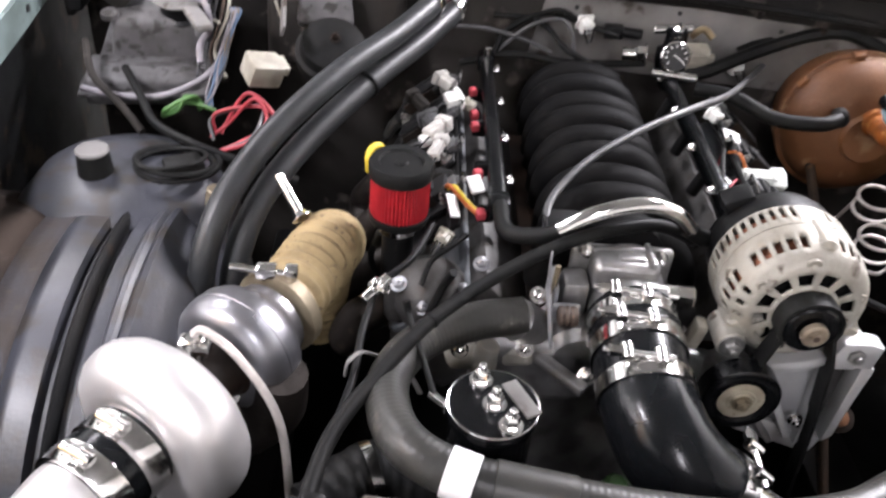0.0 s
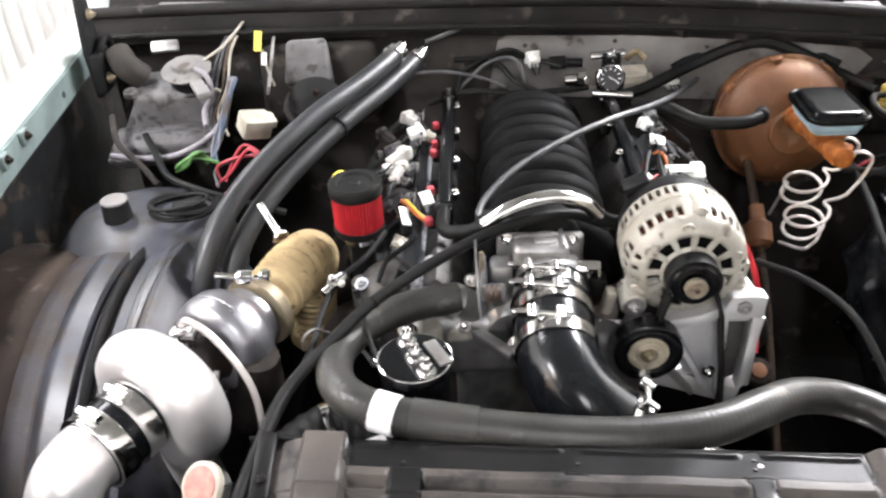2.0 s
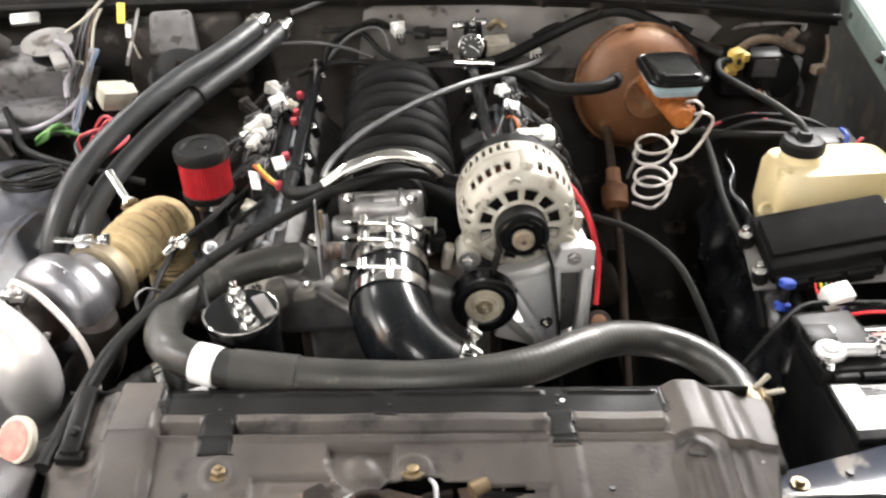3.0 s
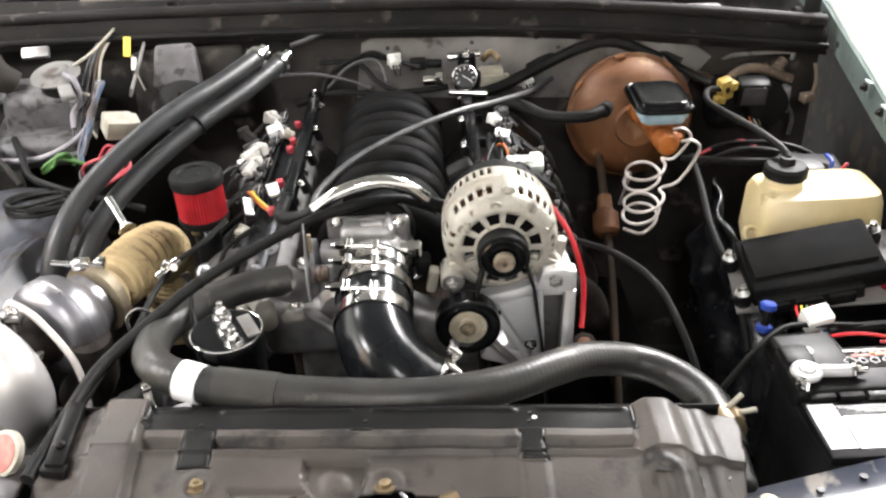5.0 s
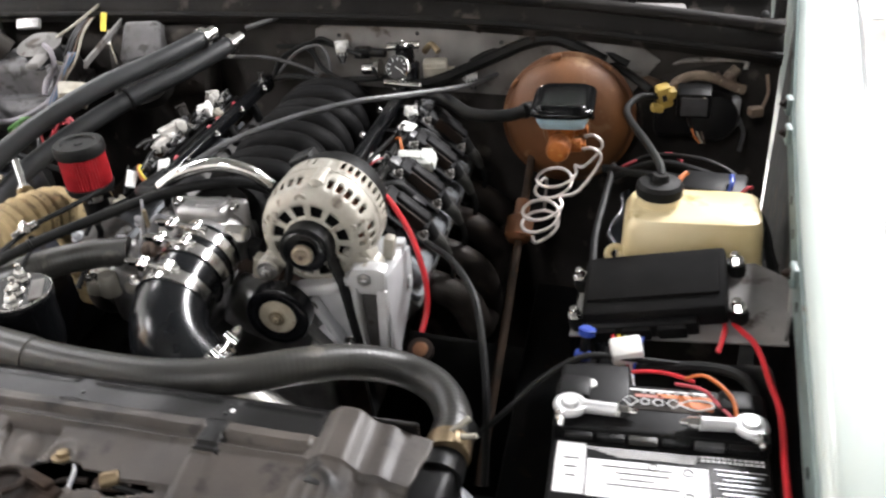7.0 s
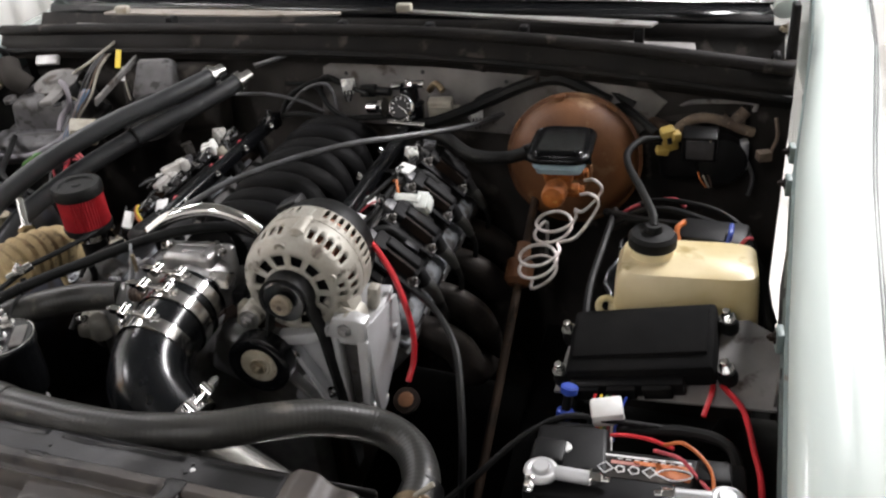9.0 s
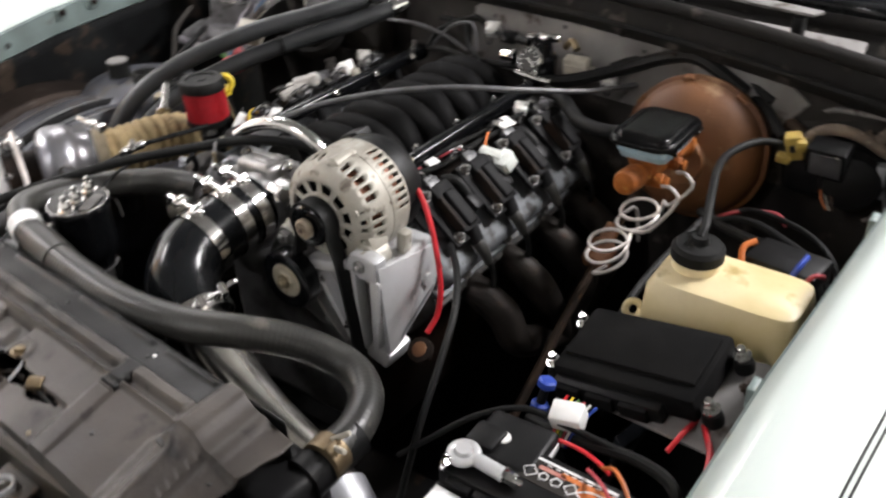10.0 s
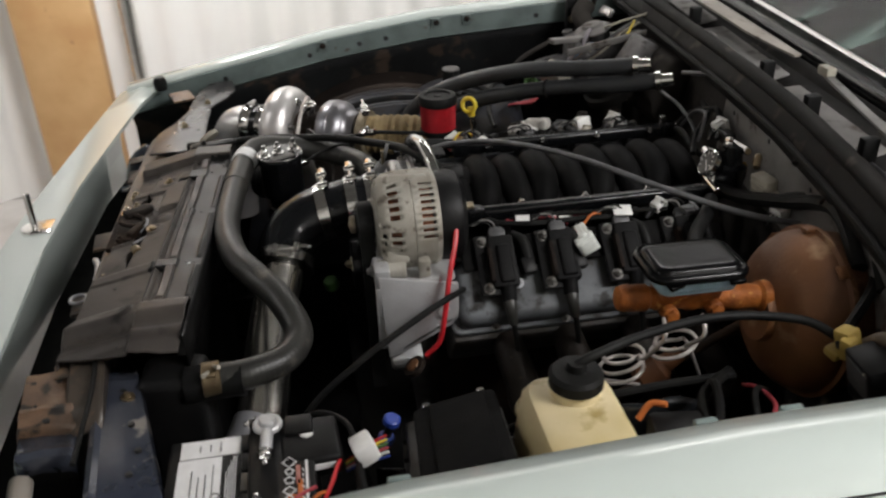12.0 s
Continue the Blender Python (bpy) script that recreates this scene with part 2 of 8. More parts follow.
OLD_BRASS = mat("old_brass", (0.42, 0.27, 0.07), 0.4, 0.7, (0.26, 0.16, 0.05), 50, bump=0.1)
OLD_STEEL = mat("tarnished_steel", (0.30, 0.255, 0.19), 0.5, 0.4, (0.19, 0.15, 0.11), 60, bump=0.15, speck=(0.08, 0.05, 0.03), speck_at=0.62)
OFFWHITE = mat("yellowed_white_plastic", (0.36, 0.34, 0.28), 0.5, 0.0, (0.24, 0.22, 0.18), 40, bump=0.1)
CLEAR = mat("milky_plastic", (0.5, 0.49, 0.46), 0.3, 0.0, (0.34, 0.325, 0.3), 60, bump=0.1, spec=0.5)
PALE_BLUE = mat("pale_blue_plastic", (0.3, 0.43, 0.5), 0.4, 0.0, (0.22, 0.32, 0.37), 30, bump=0.05)
BRAKE_LINE = mat("coated_brake_line", (0.62, 0.58, 0.55), 0.4, 0.5, (0.45, 0.41, 0.38), 50, bump=0.1)
TAN = mat("tan_zinc_centre", (0.27, 0.23, 0.16), 0.45, 0.5, (0.18, 0.145, 0.095), 40)
TAN_HOSE = mat("dusty_tan_hose", (0.17, 0.125, 0.09), 0.7, 0.0, (0.085, 0.062, 0.046), 26, bump=0.3, speck=(0.26, 0.21, 0.17), speck_at=0.62)
BRASS = mat("brass_clamp", (0.22, 0.17, 0.1), 0.45, 0.7, (0.12, 0.085, 0.05), 40)
GREY_BOX = mat("grey_heater_box", (0.115, 0.112, 0.115), 0.62, 0.0, (0.034, 0.031, 0.03), 16, bump=0.6, bump_scale=45, speck=(0.022, 0.02, 0.018), speck_at=0.55)
MUD = mat("caked_brown_dirt", (0.034, 0.025, 0.02), 0.85, 0.0, (0.013, 0.0107, 0.0097), 9, bump=0.7, bump_scale=60, speck=(0.06, 0.05, 0.044), speck_at=0.6, spec=0.1)
DULL_GREY_STRAP = mat("dull_grey_strap", (0.16, 0.155, 0.15), 0.5, 0.0, (0.10, 0.095, 0.09), 40, bump=0.1)
GREY_TUBE = mat("grey_cable", (0.075, 0.075, 0.08), 0.42, 0.0, (0.045, 0.045, 0.045), 40, bump=0.05)
LABEL = mat("white_label", (0.8, 0.8, 0.8), 0.5, 0.0, (0.72, 0.72, 0.71), 60, bump=0.0)
INK = mat("black_ink", (0.011, 0.011, 0.011), 0.5, 0.0, bump=0.0)
GLASS = glass("green_tint_glass", (0.36, 0.6, 0.55))
SHEET = mat("white_plastic_sheet", (0.88, 0.87, 0.85), 0.4, 0.0, (0.83, 0.82, 0.79), 2.5, bump=0.25, bump_scale=6)
CONCRETE = mat("pale_concrete", (0.62, 0.6, 0.57), 0.75, 0.0, (0.4, 0.385, 0.36), 3, bump=0.3, bump_scale=60, speck=(0.5, 0.48, 0.45), speck_at=0.68)
CEILING = mat("grey_ceiling", (0.17, 0.167, 0.163), 0.8, 0.0, (0.13, 0.128, 0.125), 2)
WOOD = mat("pale_pine", (0.72, 0.46, 0.22), 0.6, 0.0, (0.58, 0.33, 0.14), 5, bump=0.3, speck=(0.36, 0.18, 0.07), speck_at=0.68)
TUBE_GLOW = glow("lamp_glow", (1.0, 0.985, 0.97), 6.0)


# ---- builders ----
class Shape:
    """Collects the vertices and faces of one part."""

    def __init__(self):
        self.v, self.f = [], []

    def add(self, verts, faces, m=None):
        n = len(self.v)
        self.v += [tuple(m @ Vector(p)) if m else tuple(p) for p in verts]
        self.f += [tuple(i + n for i in f) for f in faces]
        return self

    def from_bm(self, bm, m=None):
        bm.verts.ensure_lookup_table()
        bm.verts.index_update()
        self.add([v.co for v in bm.verts], [[v.index for v in f.verts] for f in bm.faces], m)
        bm.free()
        return self

    def box(self, c, s, rot=(0, 0, 0), bevel=0.004, seg=2, taper=1.0):
        """A box with rounded edges; taper scales its top."""
        bm = bmesh.new()
        bmesh.ops.create_cube(bm, size=1.0)
        for v in bm.verts:
            k = taper if v.co.z > 0 else 1.0
            v.co = Vector((v.co.x * s[0] * k, v.co.y * s[1] * k, v.co.z * s[2]))
        if bevel:
            bmesh.ops.bevel(bm, geom=bm.edges[:], offset=min(bevel, 0.45 * min(s)), segments=seg, affect="EDGES", profile=0.5)
        return self.from_bm(bm, pose(*c, *rot))

    def lathe(self, origin, axis, profile, seg=28, cap=True):
        """A turned body: profile rows of (distance along the axis, radius)."""
        axis = Vector(axis).normalized()
        m = Matrix.Translation(origin) @ axis.to_track_quat("Z", "X").to_matrix().to_4x4()
        verts, faces = [], []
        for h, r in profile:
            verts += [(r * math.cos(2 * math.pi * k / seg), r * math.sin(2 * math.pi * k / seg), h) for k in range(seg)]
        for a in range(len(profile) - 1):
            for k in range(seg):
                j = (k + 1) % seg
                faces.append((a * seg + k, a * seg + j, (a + 1) * seg + j, (a + 1) * seg + k))
        if cap:
            faces.append(tuple(reversed(range(seg))))
            faces.append(tuple((len(profile) - 1) * seg + k for k in range(seg)))
        return self.add(verts, faces, m)

    def rod(self, a, b, r, seg=14, bevel=0.15, r2=None):
        """A round bar from a to b with softened ends."""
        a, b = Vector(a), Vector(b)
        h, r2 = (b - a).length, r if r2 is None else r2
        e = min(bevel * r, 0.3 * h)
        return self.lathe(a, b - a, [(0, r - e), (e, r), (h - e, r2), (h, max(r2 - e, 0.0002))], seg)

    def tube(self, pts, r, seg=12, step=6, wave=0.0, ribs=0.0, flat=1.0, caps=True):
        """A hose through the points. r: one radius or one for each point; ribs: ring pitch; wave: their height."""
        pts = [Vector(p) for p in pts]
        rs = r if isinstance(r, (list, tuple)) else [r] * len(pts)
        path, rad = [], []
        ext = [2 * pts[0] - pts[1]] + pts + [2 * pts[-1] - pts[-2]]
        for i in range(len(pts) - 1):
            p0, p1, p2, p3 = ext[i : i + 4]
            n = max(step, int((p2 - p1).length / ribs * 4)) if ribs else step
            for k in range(n):
                t = k / n
                path.append(0.5 * ((2 * p1) + (p2 - p0) * t + (2 * p0 - 5 * p1 + 4 * p2 - p3) * t * t + (3 * p1 - p0 - 3 * p2 + p3) * t**3))
                rad.append(rs[i] * (1 - t) + rs[i + 1] * t)
        path.append(pts[-1])
        rad.append(rs[-1])
        verts, faces, far = [], [], 0.0
        up = Vector((0, 0, 1))
        for i, p in enumerate(path):
            d = (path[min(i + 1, len(path) - 1)] - path[max(i - 1, 0)]).normalized()
            if i == 0 and abs(d.z) > 0.9:
                up = Vector((1, 0, 0))
            side = d.cross(up).normalized()
            up = side.cross(d).normalized()
            far += (path[i] - path[i - 1]).length if i else 0
            q = rad[i] + (wave * math.sin(2 * math.pi * far / ribs) if ribs else 0)
            verts += [p + q * (math.cos(2 * math.pi * k / seg) * side + flat * math.sin(2 * math.pi * k / seg) * up) for k in range(seg)]
        for i in range(len(path) - 1):
            for k in range(seg):
                j = (k + 1) % seg
                faces.append((i * seg + k, (i + 1) * seg + k, (i + 1) * seg + j, i * seg + j))
        if caps:
            faces.append(tuple(range(seg)))
            faces.append(tuple(reversed([(len(path) - 1) * seg + k for k in range(seg)])))
        return self.add(verts, faces)

    def slab(self, c, s, r, rows, rot=(0, 0, 0), seg=6):
        """A moulded body with round corners in plan; rows of (inset, height) from below to above."""
        verts, faces, n = [], [], 4 * (seg + 1)
        for inset, h in rows:
            hx, hy, q = s[0] / 2 - inset, s[1] / 2 - inset, max(r - inset, 0.002)
            for k, (sx, sy) in enumerate(((1, 1), (-1, 1), (-1, -1), (1, -1))):
                for j in range(seg + 1):
                    a = math.pi / 2 * (k + j / seg)
                    verts.append((sx * (hx - q) + q * math.cos(a), sy * (hy - q) + q * math.sin(a), h))
        for i in range(len(rows) - 1):
            for k in range(n):
                j = (k + 1) % n
                faces.append((i * n + k, i * n + j, (i + 1) * n + j, (i + 1) * n + k))
        faces.append(tuple(reversed(range(n))))
        faces.append(tuple((len(rows) - 1) * n + k for k in range(n)))
        return self.add(verts, faces, pose(*c, *rot))

    def prism(self, poly, z0, z1, m=None, bevel=0.003):
        """A plate cut to an outline in x and y, from z0 to z1, then laid by m."""
        bm = bmesh.new()
        vs = [bm.verts.new((x, y, z0)) for x, y in poly]
        face = bm.faces.new(vs)
        ext = bmesh.ops.extrude_face_region(bm, geom=[face])
        for v in ext["geom"]:
            if isinstance(v, bmesh.types.BMVert):
                v.co.z = z1
        bmesh.ops.recalc_face_normals(bm, faces=bm.faces[:])
        if bevel:
            bmesh.ops.bevel(bm, geom=bm.edges[:], offset=bevel, segments=2, affect="EDGES", profile=0.5)
        return self.from_bm(bm, m)

    def strip(self, rows, closed=False):
        """A skin over rows of points; every row has as many points."""
        n = len(rows[0])
        verts = [p for row in rows for p in row]
        faces = []
        for i in range(len(rows) - 1):
            for k in range(n if closed else n - 1):
                j = (k + 1) % n
                faces.append((i * n + k, (i + 1) * n + k, (i + 1) * n + j, i * n + j))
        return self.add(verts, faces)

    def torus(self, c, axis, big, small, seg=32, ring=12, arc=1.0, start=0.0):
        axis = Vector(axis).normalized()
        m = Matrix.Translation(c) @ axis.to_track_quat("Z", "X").to_matrix().to_4x4()
        n = max(3, int(seg * arc))
        rows = []
        for i in range(n + 1):
            a = 2 * math.pi * (start + arc * i / n)
            rows.append([m @ Vector(((big + small * math.cos(2 * math.pi * k / ring)) * math.cos(a), (big + small * math.cos(2 * math.pi * k / ring)) * math.sin(a),
                                     small * math.sin(2 * math.pi * k / ring))) for k in range(ring)])
        return self.strip(rows, closed=True)

    def hexbolt(self, p, axis, r=0.007, h=0.007):
        axis = Vector(axis).normalized()
        self.lathe(p, axis, [(0, r * 1.45), (0.0018, r * 1.45), (0.0018, r)], 16)
        self.lathe(Vector(p) + axis * 0.0018, axis, [(0, r), (h * 0.8, r), (h, r * 0.75)], 6)
        return self.lathe(Vector(p) + axis * h, axis, [(0, r * 0.5), (h * 0.7, r * 0.5), (h * 0.8, r * 0.35)], 10)


def mesh_of(name, sh, material, smooth=38, solid=0.0):
    me = bpy.data.meshes.new(name)
    me.from_pydata(sh.v, [], sh.f)
    bm = bmesh.new()
    bm.from_mesh(me)
    bmesh.ops.recalc_face_normals(bm, faces=bm.faces[:])
    bm.to_mesh(me)
    bm.free()
    me.materials.append(material)
    me.shade_smooth()
    me.set_sharp_from_angle(angle=radians(smooth))
    me.update()
    return me


def part(name, sh, material, parent, label="", solid=0.0, smooth=38):
    """One mesh object under a thing or a part."""
    ob = new(name, mesh_of(name, sh, material, smooth))
    if parent:
        ob.parent = parent
        off = Vector((0, 0, 0)) if parent.parent else parent.location
        ob.matrix_parent_inverse = Matrix.Translation(-off)
    if solid:
        mod = ob.modifiers.new("thickness", "SOLIDIFY")
        mod.thickness, mod.offset = solid, 0.0
    return tagged(ob, label) if label else ob


def thing(name, at, label, category, group="", kind=""):
    ob = new(name)
    ob.empty_display_size = 0.05
    ob.location = at
    return tagged(ob, label, category, group, kind)


def single(name, sh, material, label, category, group="", kind="", solid=0.0):
    ob = part(name, sh, material, None, solid=solid)
    return tagged(ob, label, category, group, kind)


def at_m(sh, m_):
    sh.v = [tuple(m_ @ Vector(p)) for p in sh.v]
    return sh


# ---- setting: the garage ----
FLOOR, CEIL, WX0, WX1, WY0, WY1 = 0.0, 2.65, -2.3, 2.1, -3.2, 4.2
single("floor", Shape().box(((WX0 + WX1) / 2, (WY0 + WY1) / 2, -0.05), (WX1 - WX0, WY1 - WY0, 0.1), bevel=0), CONCRETE, "white painted garage floor with stains", "floor", kind="structure")
single("ceiling", Shape().box(((WX0 + WX1) / 2, (WY0 + WY1) / 2, CEIL + 0.05), (WX1 - WX0, WY1 - WY0, 0.1), bevel=0), CEILING, "plain grey garage ceiling", "ceiling", kind="structure")


def sheet_wall(name, a, b):
    """A wall hung with loosely folded white plastic sheet."""
    a, b = Vector(a), Vector(b)
    d = b - a
    n = Vector((-d.y, d.x, 0)).normalized()
    rows = []
    for k in range(361):
        u = k / 360
        fold = 0.016 * math.sin(u * d.length * 42 + 1.5 * math.sin(u * 17)) + 0.008 * math.sin(u * d.length * 17 + 1.3)
        p = a + d * u
        rows.append([p + n * (fold * (1 - 0.5 * h)) + Vector((0, 0, CEIL * h)) for h in (0, 0.35, 0.7, 1)] + [p - n * 0.1 + Vector((0, 0, CEIL)), p - n * 0.1])
    single(name, Shape().strip(rows, closed=True), SHEET, "wall hung with folded white plastic sheet", "wall", kind="structure")


sheet_wall("wall_west", (WX0, WY1, 0), (WX0, WY0, 0))
sheet_wall("wall_east", (WX1, WY0, 0), (WX1, WY1, 0))
sheet_wall("wall_south", (WX0, WY0, 0), (WX1, WY0, 0))
sheet_wall("wall_north", (WX1, WY1, 0), (WX0, WY1, 0))

for lx, ly, watts, lean in LAMPS:
    fixture = thing("ceiling_light", (lx, ly, CEIL), "white fluorescent fixture fixed under the ceiling", "ceiling light", "ceiling lights")
    part("housing", Shape().box((lx, ly, CEIL - 0.03), (0.34, 1.26, 0.06), bevel=0.01), CEILING, fixture)
    part("tube", Shape().rod((lx - 0.08, ly - 0.55, CEIL - 0.07), (lx - 0.08, ly + 0.55, CEIL - 0.07), 0.013), TUBE_GLOW, fixture, "glowing glass tube")
    part("tube", Shape().rod((lx + 0.08, ly - 0.55, CEIL - 0.07), (lx + 0.08, ly + 0.55, CEIL - 0.07), 0.013), TUBE_GLOW, fixture, "glowing glass tube")

single("wall_post", Shape().box((-2.19, -0.93, CEIL / 2), (0.09, 0.30, CEIL), bevel=0.006), WOOD, "bare pine post against the sheeted wall", "post", kind="structure")
single("conduit", Shape().rod((-2.2, -0.66, 0), (-2.2, -0.66, CEIL), 0.03, 20), CHROME, "bright metal conduit standing beside the post", "pipe")

# ---- the car body ----
car = thing("car", (0, 0.6, 0), "mint green car with its hood removed and engine bay open", "car")

# rows of a fender: y, inner x, top z
FENDER_R = [(-0.42, 0.722, 0.905), (-0.11, 0.742, 0.958), (0.06, 0.753, 0.988), (0.36, 0.780, 1.030), (0.76, 0.834, 1.080), (1.15, 0.872, 1.105)]
FENDER_L = [(-0.42, -0.715, 0.915), (-0.18, -0.735, 0.958), (0.06, -0.752, 1.000), (0.32, -0.768, 1.030), (0.60, -0.785, 1.040), (1.15, -0.83, 1.055)]


def fender(rows, s):
    skin, lip, inner = [], [], []
    for y, x, z in rows:
        prof = [(0, -0.055), (0, -0.004), (0.004, 0), (0.035, 0.010), (0.065, 0.008), (0.085, -0.004), (0.105, -0.03), (0.12, -0.09), (0.128, -0.2), (0.125, -0.36), (0.10, -0.56)]
        skin.append([(x + s * dx, y, z + dz) for dx, dz in prof[2:]])
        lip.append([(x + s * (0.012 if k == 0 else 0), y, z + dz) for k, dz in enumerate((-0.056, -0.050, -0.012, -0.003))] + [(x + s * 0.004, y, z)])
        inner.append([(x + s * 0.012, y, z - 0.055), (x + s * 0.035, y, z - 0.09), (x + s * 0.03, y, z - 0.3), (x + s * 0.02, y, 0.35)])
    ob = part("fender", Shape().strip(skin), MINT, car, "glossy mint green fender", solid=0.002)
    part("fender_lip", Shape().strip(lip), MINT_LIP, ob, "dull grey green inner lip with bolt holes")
    part("inner_fender", Shape().strip(inner), APRON, car, "dark inner fender panel with dried dirt", solid=0.003)
    for k, y in enumerate((-0.187, 0.02, 0.053, 0.144, 0.21, 0.338, 0.416, 0.60)):
        i = max(j for j in range(len(rows) - 1) if rows[j][0] <= y)
        u = (y - rows[i][0]) / (rows[i + 1][0] - rows[i][0])
        x = rows[i][1] * (1 - u) + rows[i + 1][1] * u
        z = rows[i][2] * (1 - u) + rows[i + 1][2] * u
        if k in (2, 5, 6):
            clip = part("fender_clip", Shape().box((x - s * 0.004, y, z - 0.014), (0.008, 0.022, 0.024), bevel=0.002), MINT_LIP, ob)
            part("clip_bolt", Shape().hexbolt((x - s * 0.008, y, z - 0.012), (-s, 0, 0), 0.005, 0.005), IRON, ob)
        else:
            part("bolt_hole", Shape().lathe((x + s * 0.001, y, z - 0.028), (-s, 0, 0), [(0, 0.006), (0.002, 0.006)], 14), INK, ob)
    for dz in (-0.018, -0.025):
        part("pinstripe", Shape().tube([(x + s * (0.0975 if dz > -0.02 else 0.1028), y, z + dz) for y, x, z in rows], 0.0014, 6), INK, ob, "thin dark pinstripe")
    return ob


fender(FENDER_R, 1)
fender(FENDER_L, -1)

# header panel across the nose
rows = []
for x, yi, yo, z in [(-0.745, -0.335, -0.435, 0.924), (-0.62, -0.372, -0.455, 0.918), (-0.5, -0.392, -0.472, 0.913), (-0.2, -0.427, -0.503, 0.91), (0.05, -0.436, -0.518, 0.909), (0.3, -0.428, -0.522, 0.906), (0.5, -0.425, -0.51, 0.903), (0.68, -0.41, -0.46, 0.903), (0.735, -0.39, -0.42, 0.905)]:
    rows.append([(x, yi - 0.014, z - 0.010), (x, yi - 0.002, z - 0.006), (x, yi - 0.001, z + 0.002), (x, (yi + yo) / 2, z + 0.001), (x, yo, z - 0.012), (x, yo - 0.02, z - 0.045), (x, yo - 0.03, z - 0.16), (x, yo - 0.02, z - 0.4)])
header_panel = part("header_panel", Shape().strip(rows), MINT, car, "mint green header panel across the nose", solid=0.002)
pin = Shape().lathe((-0.03, -0.468, 0.911), (0, 0, 1), [(0, 0.022), (0.003, 0.022), (0.004, 0.012)], 20)
pin.rod((-0.03, -0.468, 0.912), (-0.032, -0.468, 0.975), 0.0055)
pin.box((-0.03, -0.456, 0.9125), (0.05, 0.035, 0.004), bevel=0.0015)
part("hood_pin", pin, CHROME, header_panel, "upright steel hood pin on a chrome plate")

# wheel housing on the passenger side
def housing(s):
    inner = [(0.626, 0.0045), (0.612, 0.006), (0.589, 0.006), (0.584, -0.005), (0.556, -0.007), (0.552, 0.003), (0.538, 0.002), (0.533, 0.008), (0.528, 0.0085), (0.5225, 0.004), (0.517, 0.0085), (0.512, 0.008), (0.506, 0.0), (0.495, -0.014), (0.475, -0.035), (0.46, -0.075), (0.455, -0.16), (0.455, -0.34)]
    shoulder = [(0.668, -0.003), (0.648, 0.001), (0.635, 0.0035), (0.626, 0.0045)]
    outer = [(0.86, -0.006), (0.80, -0.002), (0.73, -0.006), (0.69, 0.0), (0.668, -0.003)]

    def arch(prof, i0=0, i1=28):
        rows = []
        for i in range(i0, i1 + 1):
            a = math.pi * (i / 28)
            rows.append([(s * x, 0.20 - 1.02 * max(0.02, 0.36 + d) * math.cos(a), 0.535 + max(0.02, 0.36 + d) * math.sin(a)) for x, d in prof])
        return rows

    ob = part("wheel_housing", Shape().strip(arch(inner)), WELL, car, "grey ribbed wheel housing with dust", solid=0.003)
    part("housing_edge", Shape().strip(arch(outer)), MUD, ob, "brown dirt-caked outer edge of the housing", solid=0.003)
    part("housing_shoulder", Shape().strip(arch(shoulder)), DUSTY_WELL, ob, "grey shoulder fading into brown dust", solid=0.003)
    # flattened dark tube that fills the groove along the arch
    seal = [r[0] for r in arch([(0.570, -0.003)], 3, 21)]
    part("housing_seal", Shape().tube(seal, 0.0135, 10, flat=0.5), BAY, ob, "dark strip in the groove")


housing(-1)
part("shock_tower", Shape().lathe((-0.60, 0.37, 0.80), (0.05, 0, 1), [(0, 0.15), (0.05, 0.14), (0.09, 0.11), (0.105, 0.07), (0.11, 0.03)], 36), WELL, car, "grey domed shock tower")

# firewall, cowl and plenum
FW = pose(0, 0.748, 0, 0, 0, -7.5)
firewall = part("firewall", at_m(Shape().box((0.0, 0.015, 0.70), (1.62, 0.03, 0.74), bevel=0.004), FW), FIREWALL, car, "dirty dark firewall")
panel = Shape().prism([(-0.05, 0.92), (0.56, 0.92), (0.62, 1.0), (0.56, 1.04), (0.30, 1.066), (0.05, 1.066), (-0.03, 1.03)], 0, 0.006, FW @ Matrix(((1, 0, 0, 0), (0, 0, -1, 0.0), (0, 1, 0, 0), (0, 0, 0, 1))))
part("firewall_panel", panel, PALE_STEEL, firewall, "pale scuffed patch of the firewall")
for x, z in ((0.18, 1.03), (0.02, 1.02), (0.34, 1.02), (0.27, 1.05)):
    part("hole", at_m(Shape().lathe((x, -0.006, z), (0, -1, 0), [(0, 0.004), (0.0015, 0.004)], 12), FW), INK, firewall)
COWL = [(-0.82, 0.825, 1.075), (-0.5, 0.785, 1.088), (-0.1, 0.752, 1.093), (0.2, 0.722, 1.093), (0.45, 0.685, 1.085), (0.62, 0.655, 1.075), (0.80, 0.625, 1.06)]
rows = [[(x, y - 0.012, z - 0.05), (x, y - 0.006, z - 0.02), (x, y + 0.005, z - 0.004), (x, y + 0.03, z), (x, y + 0.05, z - 0.012), (x, y + 0.055, z - 0.05), (x, 0.5 * (y + 0.055) + 0.43, z - 0.055), (x, 0.885 - 0.09 * x, 1.06), (x, 0.893 - 0.1 * x, 1.082)] for x, y, z in COWL]
cowl = part("cowl", Shape().strip(rows), COWLING, car, "black cowl below the windshield", solid=0.003)
part("cowl_seal", Shape().tube([(x, y + 0.012, z + 0.004) for x, y, z in COWL], 0.014, 12, flat=0.8), COWLING, cowl, "black rubber hood seal")
part("cowl_seam", Shape().tube([(x, y - 0.014, z - 0.034) for x, y, z in COWL], 0.006, 8), BAY, cowl)
